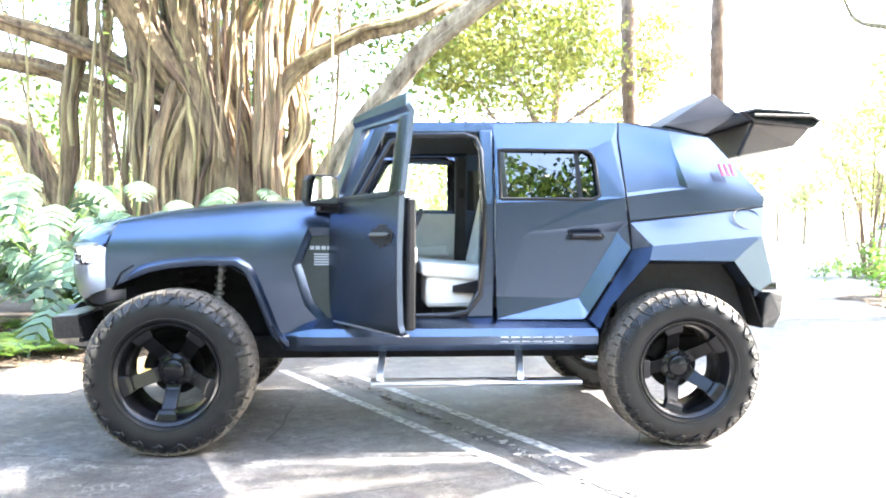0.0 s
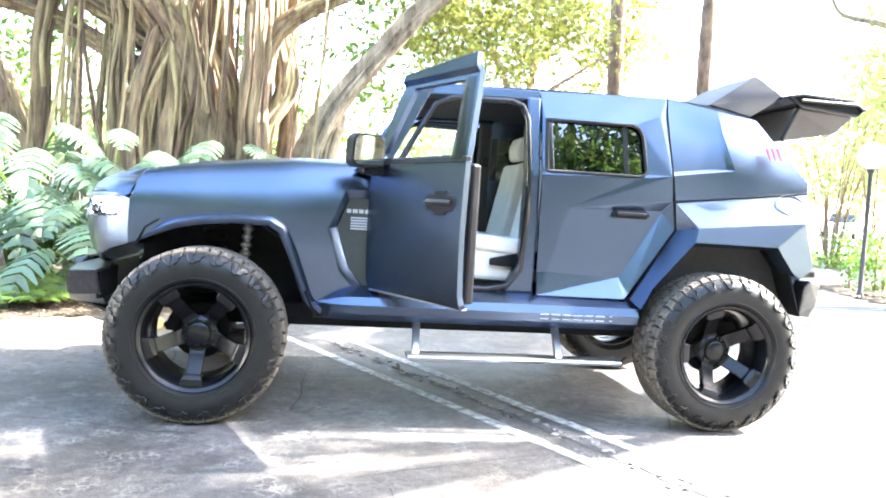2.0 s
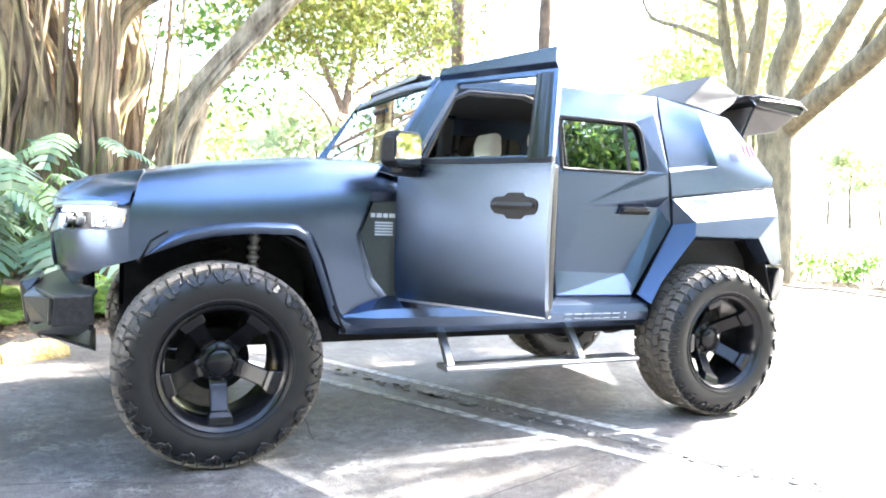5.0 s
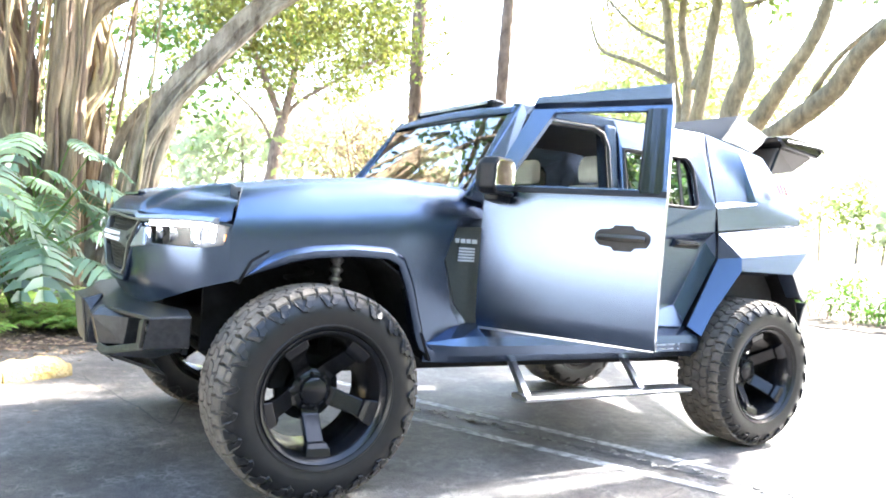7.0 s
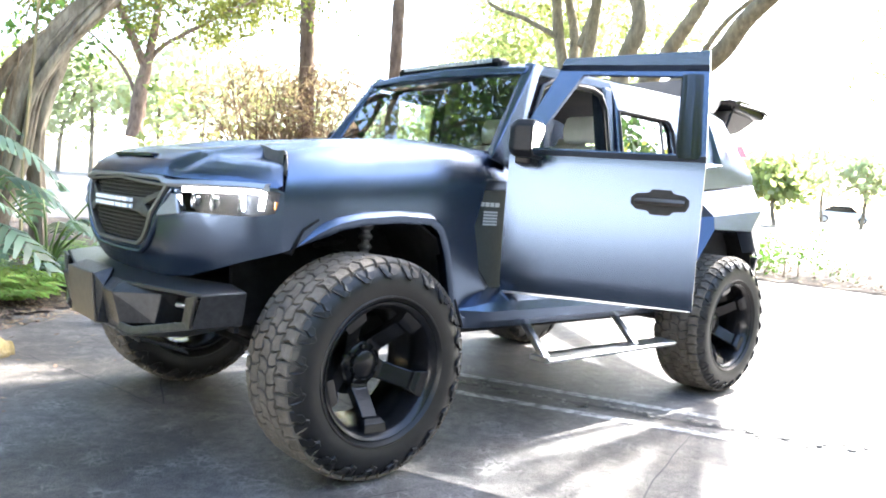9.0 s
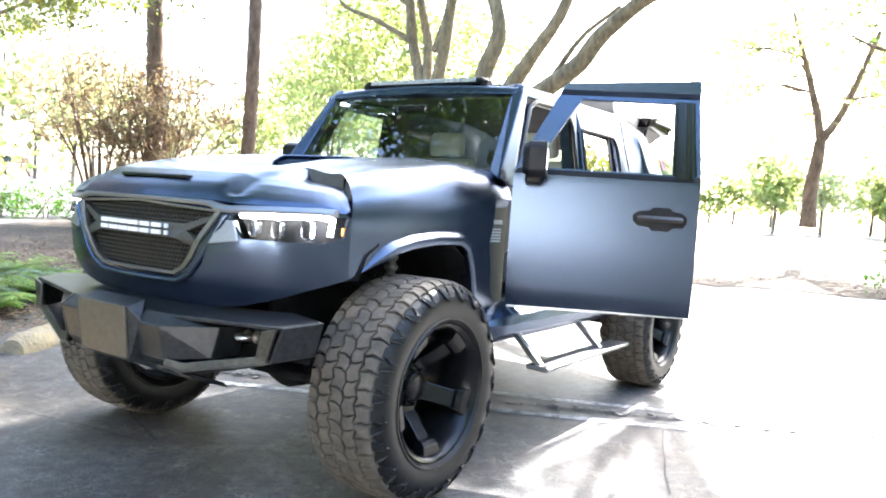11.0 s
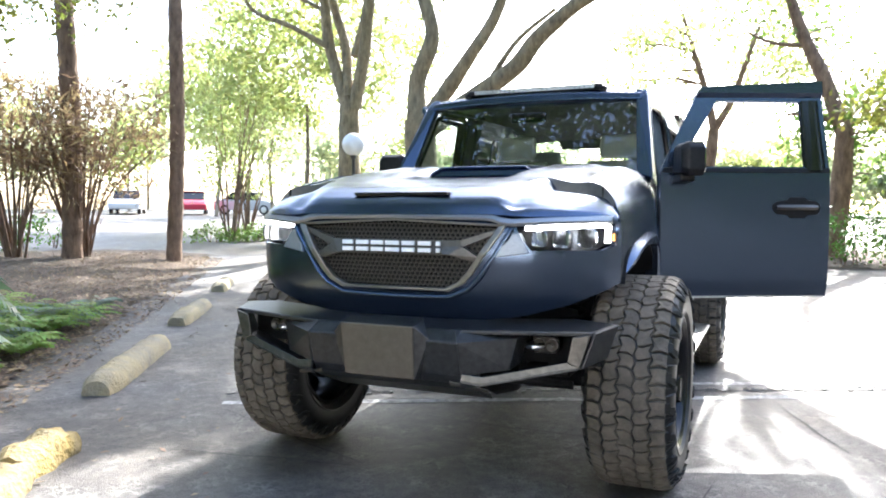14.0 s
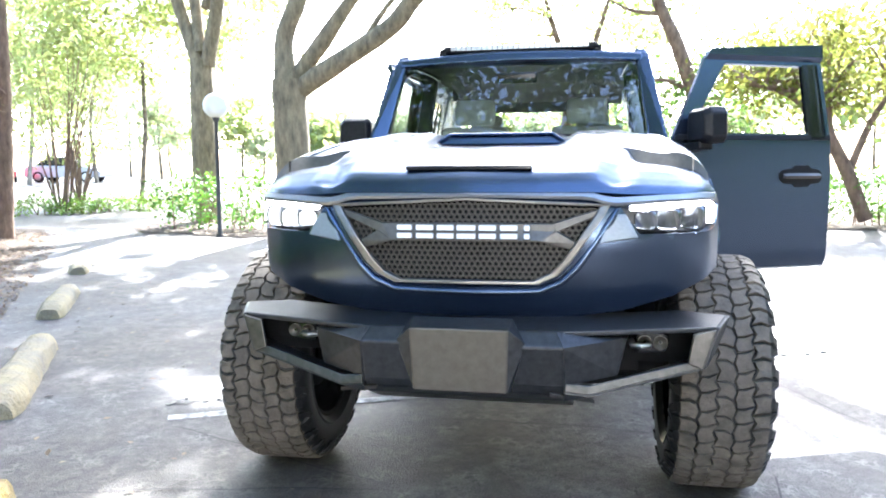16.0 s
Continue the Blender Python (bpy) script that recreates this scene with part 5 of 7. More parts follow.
# --- wheels ---
R, RI = 0.468, 0.284
SIDEWALL = [(RI, 0.152), (RI + 0.02, 0.170), (0.345, 0.180), (0.375, 0.181), (0.41, 0.172), (R - 0.036, 0.154), (R - 0.022, 0.132)]


def wheel_mesh():
    w = {}
    ridge = [(0.305, 0.171), (0.308, 0.175), (0.314, 0.176), (0.317, 0.172)]
    half = SIDEWALL[:2] + [(r, y + 0.002) for r, y in ridge] + SIDEWALL[2:]
    w["tyre"] = lathe([(r, -y) for r, y in half] + [(r, y) for r, y in half[::-1]], 72)
    bm = bmesh.new()
    n = 46
    st = 2 * math.pi / n
    edges = (-0.158, -0.092, -0.031, 0.031, 0.092, 0.158)
    slant = (0.05, 0.22, -0.18, 0.22, -0.05)
    phase = (0.0, 0.55, 0.20, 0.80, 0.45)
    for c in range(5):
        y0, y1 = edges[c], edges[c + 1]
        outer = c in (0, 4)
        for i in range(n):
            # an outline with a kink in each side, drawn in by half a groove; long and short blocks by turns
            big = (0.08 if outer else 0.12) * (1 if (i + c) % 2 else -1)
            loop = []
            for f, e in ((0, 0), (0.5, 0), (1, 0), (1, 0.5), (1, 1), (0.5, 1), (0, 1), (0, 0.5)):
                yy = lerp(y0, y1, e)
                if 0 < c + e < 5 and e != 0.5:
                    yy += 0.0060 * (1 if f == 0.5 else -1) * (1 if e == 0 else -1) * (1 if (c + (1 if e == 1 else 0)) % 2 else -1)
                loop.append([(i + phase[c] + f + slant[c] * (e - 0.5) + (0.10 * (1 if c % 2 else -1) if e == 0.5 else 0) + (big if f == 1 else -big if f == 0 else 0) * 0.5) * st, yy])
            ca, cy = sum(p[0] for p in loop) / 8, sum(p[1] for p in loop) / 8
            rings = []
            for r, g in ((R - 0.025, 0.0060 if outer else 0.0036), (R - 0.002, 0.0075 if outer else 0.0046), (R, 0.0098 if outer else 0.0066)):
                ring = []
                for a, yy in loop:
                    da, dy = (a - ca) * R, yy - cy
                    m = math.hypot(da, dy)
                    k = (m - g) / m
                    drop = 0.013 * smoothstep(0.115, 0.160, abs(yy))
                    ring.append(bm.verts.new(((r - drop) * math.cos(ca + da * k / R), cy + dy * k, (r - drop) * math.sin(ca + da * k / R))))
                rings.append(ring)
            bm.faces.new(rings[-1])
            for lo, hi in zip(rings, rings[1:]):
                for q in range(8):
                    bm.faces.new((lo[q], lo[(q + 1) % 8], hi[(q + 1) % 8], hi[q]))
    w["tread"] = bm
    bm = bmesh.new()
    hook = [(0.06, R - 0.014), (0.80, R - 0.014), (0.82, 0.432), (1.06, 0.414), (0.92, 0.399), (0.46, 0.406), (0.40, 0.424), (0.14, 0.430)]
    spur = [(0.10, R - 0.014), (0.74, R - 0.014), (0.70, 0.426), (0.44, 0.396), (0.02, 0.386), (-0.10, 0.400), (0.16, 0.416)]
    for sg, ph in ((-1, phase[0]), (1, phase[4])):
        for i in range(n):
            # hooked lugs that carry the shoulder blocks down the sidewall
            shape = hook if i % 2 else spur
            ca = sum(p[0] for p in shape) / len(shape)
            cr = sum(p[1] for p in shape) / len(shape)
            rings = []
            for rise_y, k in ((-0.012, 1.06), (0.009, 1.02), (0.013, 0.90)):
                ring = []
                for f, r in shape:
                    rr = min(R - 0.012, cr + (r - cr) * k)
                    t = (i + ph + ca + (f - ca) * k) * st
                    ring.append(bm.verts.new((rr * math.cos(t), sg * (curve(rr, SIDEWALL[2:]) + rise_y), rr * math.sin(t))))
                rings.append(ring)
            bm.faces.new(rings[-1])
            m = len(shape)
            for lo, hi in zip(rings, rings[1:]):
                for q in range(m):
                    bm.faces.new((lo[q], lo[(q + 1) % m], hi[(q + 1) % m], hi[q]))
    w["lugs"] = bm
    w["rim"] = lathe([(0.274, -0.158), (0.288, -0.166), (0.294, -0.160), (0.290, -0.148), (0.276, -0.142), (0.262, -0.06), (0.25, 0.10), (0.276, 0.15), (0.264, 0.15), (0.24, 0.11), (0.246, -0.06), (0.262, -0.140), (0.274, -0.158)], 60)
    return w


def spoke():
    # a boxed spoke, dished towards the hub
    return loft([[(r, y, w), (r, y, -w), (r, y + t, -w * 0.9), (r, y + t, w * 0.9)] for r, y, w, t in ((0.06, 0.0, 0.046, 0.06), (0.105, -0.012, 0.042, 0.06), (0.15, -0.052, 0.040, 0.06), (0.220, -0.112, 0.040, 0.06), (0.256, -0.130, 0.048, 0.05), (0.270, -0.128, 0.052, 0.04))], closed=True, caps=True)


def wheel(x, y, side, turn):
    base = part("wheel", W["rim"].copy(), M_RIM, suv, "satin black five-spoke wheel with chunky off-road tyre", smooth=35, at=pose(x, y, 0.468, 0, turn, 0 if side < 0 else 180))
    part("tyre", W["tyre"].copy(), M_RUBBER, base, "black off-road tyre", smooth=40)
    part("tread", W["tread"].copy(), M_TREAD, base, "dusty tread blocks")["kind"] = "stuff"
    part("sidewall_lug_ring", W["lugs"].copy(), M_RUBBER, base)["kind"] = "stuff"
    for i in range(5):
        turned = Matrix.Rotation(radians(72 * i + 90), 4, "Y")
        part("spoke", spoke(), M_RIM, base, at=turned, bevel=0.006)
        part("spoke_pad", loft([[(r, y, w), (r, y, -w), (r, y + 0.045, -w), (r, y + 0.045, w)] for r, y, w in ((0.205, -0.118, 0.043), (0.225, -0.138, 0.052), (0.262, -0.146, 0.058), (0.268, -0.142, 0.058))], closed=True, caps=True), M_RIM, base, at=turned, bevel=0.006)
    part("hub_cap", lathe([(0.0, -0.040), (0.050, -0.039), (0.060, -0.032), (0.066, -0.015), (0.084, -0.010), (0.096, -0.002), (0.104, 0.02), (0.104, 0.07)], 32), M_RIM, base, smooth=35)
    for i in range(10):
        a = i * math.pi / 5
        part("hub_slot", box((0, 0, 0), (0.026, 0.012, 0.009)), M_UNDER, base, at=Matrix.Rotation(a, 4, "Y") @ Matrix.Translation((0, -0.028, 0.063)) @ Matrix.Rotation(radians(20), 4, "X"))
    for i in range(8):
        a = i * math.pi / 4 + 0.2
        part("lug_nut", lathe([(0.0, -0.018), (0.008, -0.016), (0.010, 0.0)], 8), M_RIM, base, at=pose(0.079 * math.cos(a), -0.011, 0.079 * math.sin(a)))
    part("brake_disc", lathe([(0.05, 0.07), (0.150, 0.07), (0.150, 0.092), (0.05, 0.092)], 32), M_UNDER, base, smooth=30)
    part("brake_caliper", loft([[(r * math.cos(a), y, r * math.sin(a)) for r, y in ((0.12, 0.045), (0.185, 0.045), (0.185, 0.115), (0.12, 0.115))] for a in [2.2 + 0.14 * i for i in range(8)]], closed=True, caps=True), M_UNDER, base, bevel=0.008)


W = wheel_mesh()
wheel(0, -0.885, -1, 2)
wheel(3.008, -0.875, -1, 18)
wheel(0, 0.885, 1, 30)
wheel(3.008, 0.875, 1, 50)
for b in W.values():
    b.free()

# ---- planting, trees and distance ----
RNG = np.random.default_rng(7)


def leaf_mesh(name, centres, size, mat, parent, aspect=0.45, up=0.35, label="", droop=0.0, spread=0.35, flat=0.0):
    """Many small leaves as one mesh: each a folded diamond of its own size and turn."""
    c = np.asarray(centres, dtype=float)
    n = len(c)
    d = RNG.normal(size=(n, 3))
    d[:, 2] = d[:, 2] * (1 - flat) - droop
    d /= np.linalg.norm(d, axis=1)[:, None]
    nrm = RNG.normal(size=(n, 3))
    nrm[:, 2] += up * 3
    s = np.cross(d, nrm)
    s /= np.linalg.norm(s, axis=1)[:, None] + 1e-9
    nn = np.cross(s, d)
    L = size * (1 + spread * RNG.uniform(-1, 1, n))[:, None]
    v = np.empty((n, 4, 3))
    v[:, 0] = c - d * L * 0.5
    v[:, 1] = c + s * L * aspect * 0.5 + nn * L * 0.06
    v[:, 2] = c + d * L * 0.5
    v[:, 3] = c - s * L * aspect * 0.5 + nn * L * 0.06
    me = bpy.data.meshes.new(name)
    me.vertices.add(n * 4)
    me.vertices.foreach_set("co", v.reshape(-1))
    me.loops.add(n * 4)
    me.loops.foreach_set("vertex_index", np.arange(n * 4, dtype=np.int32))
    me.polygons.add(n)
    me.polygons.foreach_set("loop_start", np.arange(0, n * 4, 4, dtype=np.int32))
    me.polygons.foreach_set("loop_total", np.full(n, 4, dtype=np.int32))
    me.update()
    me.materials.append(mat)
    ob = new(name, me)
    if parent is not None:
        ob.parent = parent
    if label:
        ob["label"] = label
    ob["kind"] = "stuff"
    return ob


def clumps(centre, radii, k, m, sigma, floor=None, hollow=0.45):
    """Leaf places: k clumps in a ragged shell of an ellipsoid, m leaves in each."""
    centre, radii = np.array(centre), np.array(radii)
    d = RNG.normal(size=(k, 3))
    d /= np.linalg.norm(d, axis=1)[:, None]
    r = hollow + (1 - hollow) * RNG.uniform(0, 1, k) ** 0.6
    r *= 1 + 0.22 * np.sin(d[:, 0] * 7 + 1.3) * np.cos(d[:, 1] * 6)
    cc = centre + d * radii * r[:, None]
    sg = sigma * RNG.uniform(0.6, 1.4, k)
    p = (cc[:, None] + RNG.normal(size=(k, m, 3)) * sg[:, None, None] * np.array([1, 1, 0.6])).reshape(-1, 3)
    if floor is not None:
        p = p[p[:, 2] > floor]
    return p, cc


def limb(bm, pts, r0, r1, k=8, wob=0.0, ribs=0.0, seed=0.0):
    """A tapered limb through pts, smoothed and a little crooked."""
    P = [Vector(p) for p in pts]
    out = []
    for i in range(len(P) - 1):
        p0, p1, p2, p3 = P[max(0, i - 1)], P[i], P[i + 1], P[min(len(P) - 1, i + 2)]
        for j in range(5):
            t = j / 5
            out.append(0.5 * ((2 * p1) + (p2 - p0) * t + (2 * p0 - 5 * p1 + 4 * p2 - p3) * t * t + (3 * p1 - p0 - 3 * p2 + p3) * t ** 3))
    out.append(P[-1])
    if wob:
        out = [p + Vector((noise.noise(p * 0.9 + Vector((seed, 0, 0))), noise.noise(p * 0.9 + Vector((0, seed, 0))), 0)) * wob for p in out]
    n = len(out)
    rad = [lerp(r0, r1, i / (n - 1)) * (1 + 0.12 * noise.noise(out[i] * 2.3)) for i in range(n)]
    add_tube(bm, out, rad, k, (lambda i, a: 1 + ribs * math.sin(3 * a + seed + 0.15 * i) + 0.6 * ribs * math.sin(7 * a + 2 * seed - 0.1 * i)) if ribs else None)
    return out


# --- banyan: a bundle of fused stems, limbs and hanging roots ---
banyan = thing("banyan_tree", pose(0, 0, 0), "large banyan with fused pale stems and hanging roots", "tree")
STEMS = [
    # (radius below, radius above, points)
    (0.42, 0.26, [(-1.254, 7.000, -0.023), (-1.438, 7.000, 2.340), (-1.770, 6.900, 3.490), (-2.308, 6.800, 4.252), (-2.923, 6.600, 5.216)]),
    (0.36, 0.24, [(-1.782, 6.800, -0.001), (-1.767, 6.900, 2.147), (-1.706, 7.000, 3.421), (-1.840, 7.000, 4.498), (-1.956, 7.100, 5.790)]),
    (0.30, 0.20, [(-2.015, 6.700, 0.010), (-2.046, 6.800, 2.312), (-1.926, 7.000, 3.686), (-1.710, 7.200, 4.740), (-1.849, 7.400, 6.000)]),
    (0.34, 0.17, [(-0.958, 7.100, -0.034), (-1.055, 7.100, 2.172), (-1.392, 7.200, 3.373), (-1.731, 7.300, 4.122), (-2.262, 7.600, 5.214), (-2.595, 7.800, 6.027)]),
    (0.24, 0.17, [(-0.352, 6.600, 0.015), (-0.534, 6.600, 2.052), (-0.582, 6.600, 3.374), (-0.542, 6.600, 4.431), (-0.477, 6.600, 5.663)]),
    (0.20, 0.13, [(-0.551, 6.700, 2.860), (-0.291, 6.700, 3.666), (0.192, 6.700, 4.125), (0.948, 6.600, 4.479), (1.828, 6.400, 4.717), (3.380, 7.100, 5.826)]),
    (0.17, 0.12, [(-0.916, 7.400, -0.065), (-0.972, 7.400, 2.855), (-1.270, 7.500, 3.994), (-1.104, 7.600, 4.686), (-0.843, 7.700, 5.872)]),
    (0.22, 0.13, [(-1.886, 7.200, 3.270), (-2.774, 7.200, 3.841), (-3.658, 7.000, 4.262), (-4.580, 6.800, 4.528), (-5.655, 6.400, 4.791)]),
    (0.19, 0.12, [(-2.074, 7.600, 3.049), (-3.080, 7.600, 3.498), (-3.990, 7.400, 3.898), (-4.939, 7.200, 4.096), (-6.003, 7.000, 4.364)]),
    (0.16, 0.12, [(-3.685, 7.300, -0.046), (-3.774, 7.300, 2.698), (-3.687, 7.300, 3.975), (-3.557, 7.300, 5.616)]),
    (0.16, 0.11, [(-2.575, 7.000, -0.019), (-2.536, 7.000, 2.324), (-2.625, 7.000, 3.668), (-2.789, 7.100, 5.395)]),
    (0.15, 0.12, [(0.029, 7.800, -0.109), (-0.127, 7.800, 2.435), (-0.132, 7.800, 3.605), (0.048, 7.900, 4.707), (0.329, 8.000, 6.028)]),
    (0.20, 0.14, [(-0.221, 7.000, -0.026), (-0.320, 7.000, 2.083), (0.029, 7.100, 3.019), (-0.272, 7.300, 4.351), (-0.009, 7.400, 5.797)]),
    (0.18, 0.13, [(-1.494, 7.700, 3.841), (-1.168, 7.700, 4.616), (-0.620, 7.800, 5.917)]),
    (0.30, 0.20, [(-4.124, 8.200, 1.139), (-4.685, 8.200, 2.792), (-5.333, 8.200, 3.216), (-7.060, 8.200, 4.086)]),
]
for i, (r0, r1, pts) in enumerate(STEMS):
    bm = bmesh.new()
    path = limb(bm, pts, r0 * 0.8, r1 * 0.85, 16, 0.16, 0.20, i * 1.7)
    part("stem", bm, M_BANYAN, banyan, smooth=70)
    # strands that cling to the stem and fuse with it
    for j in range(24 if r0 > 0.2 else 11):
        bm = bmesh.new()
        a0, tw = RNG.uniform(0, 6.28), RNG.uniform(-1.0, 1.0)
        i0 = int(RNG.uniform(0, len(path) * 0.4))
        i1 = int(RNG.uniform(len(path) * 0.6, len(path)))
        off = RNG.uniform(1.0, 1.28)
        st = []
        for q in range(i0, i1):
            f = q / len(path)
            rr = lerp(r0 * 0.8, r1 * 0.85, f) * off
            a = a0 + tw * f * 2 + 0.12 * math.sin(q * 0.9 + j)
            st.append(path[q] + Vector((math.cos(a) * rr, math.sin(a) * rr, 0)))
        if len(st) > 3:
            w = RNG.uniform(0.010, 0.050)
            add_tube(bm, st, [w * (1 + 0.25 * math.sin(q * 1.3 + j)) for q in range(len(st))], 6)
            part("aerial_root", bm, M_ROOT, banyan, smooth=70)
        else:
            bm.free()
# leaning trunk beside the main bundle
bm = bmesh.new()
lean_path = limb(bm, [(0.104, 6.900, -0.017), (0.374, 6.800, 1.625), (0.692, 6.600, 2.603), (1.132, 6.500, 3.264), (1.876, 6.400, 4.102), (2.779, 6.200, 4.865), (3.708, 6.000, 5.440)], 0.165, 0.135, 18, 0.12, 0.24, 4.0)
limb(bm, [(0.736, 7.000, -0.029), (0.595, 6.900, 1.631), (0.780, 6.600, 2.605)], 0.10, 0.09, 14, 0.08, 0.24, 2.0)
limb(bm, [(-0.141, 7.100, -0.036), (0.178, 7.000, 2.090), (0.822, 6.650, 2.925)], 0.075, 0.07, 14, 0.08, 0.24, 7.0)
part("leaning_trunk", bm, M_BARK_PALE, banyan, smooth=70)
for j in range(16):
    bm = bmesh.new()
    a0, tw = j * 0.4 + RNG.uniform(-0.3, 0.3), RNG.uniform(-1.5, 1.5)
    i0, i1 = int(RNG.uniform(0, 8)), int(RNG.uniform(14, len(lean_path)))
    st = [lean_path[q] + Vector((math.cos(a0 + tw * q / 20) * 0.17, math.sin(a0 + tw * q / 20) * 0.17, 0.06 * math.sin(a0 + tw * q / 20))) for q in range(i0, i1)]
    w = RNG.uniform(0.02, 0.05)
    add_tube(bm, st, [w * (1 + 0.35 * math.sin(q * 1.1 + j)) * (1 - 0.5 * q / len(st)) for q in range(len(st))], 7)
    part("aerial_root", bm, M_BARK_PALE, banyan, smooth=70)
# thin hanging roots
for i in range(130):
    bm = bmesh.new()
    x, y = RNG.uniform(-4.2, 0.6), RNG.uniform(6.4, 8.6)
    if RNG.uniform() < 0.65:
        x = RNG.normal(-1.9, 0.9)
    z0 = RNG.uniform(0.0, 2.6) if RNG.uniform() < 0.4 else 0.0
    lx, ly = RNG.normal(0, 0.45), RNG.normal(0, 0.2)
    pts = [Vector((x + lx * t + 0.07 * math.sin(6 * t + i), y + ly * t, lerp(z0, 6.2, t))) for t in (0, 0.2, 0.4, 0.6, 0.8, 1.0)]
    w = RNG.uniform(0.008, 0.034)
    add_tube(bm, pts, [w * 1.3, w, w, w, w, w * 1.2], 5)
    part("hanging_root", bm, M_ROOT, banyan, smooth=70)
bm = bmesh.new()
limb(bm, [(-4.143, 10.400, -0.361), (-4.190, 10.400, 2.616), (-4.215, 10.400, 4.896), (-3.111, 7.100, 5.741)], 0.115, 0.10, 10, 0.02, 0.05, 1.0)
pole = thing("slender_tree", pose(0, 0, 0), "slender pale straight tree trunk beside the banyan", "tree")
part("trunk", bm, M_BARK, pole, smooth=60)
# crown: patches between the limbs and a canopy that reaches over the car
p1, c1 = clumps((-2.0, 7.5, 6.8), (6.5, 5.5, 1.6), 150, 55, 0.40, hollow=0.2)
leaf_mesh("crown", p1, 0.15, M_LEAF_D, banyan, 0.5)
p1, c1 = clumps((-2.4, 4.2, 8.0), (5.0, 4.2, 1.2), 260, 90, 0.36, hollow=0.1)
leaf_mesh("crown", p1, 0.15, M_LEAF, banyan, 0.5)
p1, c1 = clumps((-0.8, 0.8, 8.7), (3.4, 4.3, 0.9), 170, 80, 0.34, hollow=0.1)
leaf_mesh("crown", p1, 0.14, M_LEAF_D, banyan, 0.5)
for i in range(16):
    bm = bmesh.new()
    a = RNG.uniform(-2.6, -0.2)
    L = RNG.uniform(4, 9)
    q = Vector((-1.5 + RNG.normal() * 0.8, 7.4, 5.6))
    limb(bm, [q, q + Vector((math.cos(a) * L * 0.5, math.sin(a) * L * 0.5, 1.6 + RNG.uniform(0, 1))), q + Vector((math.cos(a) * L + RNG.normal(), math.sin(a) * L, 2.4 + RNG.uniform(0, 1.2)))], 0.06, 0.015, 6, 0.3, 0, i)
    part("branch", bm, M_BARK, banyan, smooth=60)
p1, c1 = clumps((-2.5, 10.8, 4.2), (7.0, 1.6, 2.6), 110, 44, 0.40, hollow=0.1)
leaf_mesh("inner_leaves", p1, 0.17, M_LEAF, banyan, 0.5)


# --- generic broad-leaved tree ---
def tree(name, label, stems, bark, crowns, leaf, leaf_size, wob=0.1, twigs=0, k=10):
    t = thing(name, pose(0, 0, 0), label, "tree")
    bm = bmesh.new()
    tips = []
    for i, (r0, r1, pts) in enumerate(stems):
        tips.append(limb(bm, pts, r0, r1, k, wob, 0.07, i * 2.1))
    part("trunk", bm, bark, t, smooth=65)
    allc = []
    for c, r, kk, m, sg in crowns:
        p, cc = clumps(c, r, kk, m, sg, hollow=0.25)
        allc.append(cc)
        leaf_mesh("crown", p, leaf_size, leaf, t, 0.5)
    if twigs and allc:
        bm = bmesh.new()
        cc = np.concatenate(allc)
        pool = [p for path in tips for p in path[len(path) // 3:]]
        for i in range(twigs):
            a = Vector(cc[int(RNG.integers(len(cc)))])
            b = min(pool, key=lambda p: (p - a).length + (0.8 if p.z > a.z else 0))
            if (a - b).length < 4.5:
                limb(bm, [b, b.lerp(a, 0.5) + Vector((0, 0, 0.12)), a], 0.035, 0.008, 5, 0.1, 0, i)
        part("twig_spray", bm, bark, t, smooth=60)["kind"] = "stuff"
    return t


# small tree with a fork, seen over the bonnet
tree("shade_tree", "small spreading tree with a forked brown trunk", [
    (0.30, 0.20, [(7.587, 23.000, 2.412), (7.734, 23.000, 3.892), (7.877, 23.000, 4.853)]),
    (0.16, 0.06, [(7.877, 23.000, 4.853), (7.125, 23.000, 6.290), (6.389, 23.000, 7.784), (5.872, 23.000, 9.279)]),
    (0.17, 0.06, [(7.877, 23.000, 4.853), (8.174, 23.000, 6.683), (8.155, 23.000, 8.356), (8.244, 23.000, 10.049)]),
    (0.10, 0.05, [(7.877, 23.000, 4.853), (8.401, 22.800, 5.647), (9.779, 22.500, 6.685), (11.542, 22.400, 7.854)]),
    (0.08, 0.03, [(7.643, 23.000, 3.672), (7.115, 23.300, 4.873), (5.873, 23.600, 5.948)])],
    M_BARK_RED, [((8.031, 23.000, 8.539), (6.2, 4.0, 2.8), 92, 110, 0.42), ((5.921, 24.300, 7.929), (4.4, 3.4, 2.0), 50, 110, 0.46), ((11.368, 24.300, 9.046), (3.4, 3.0, 2.0), 40, 110, 0.46)], M_LEAF_O, 0.18, 0.05, 60)

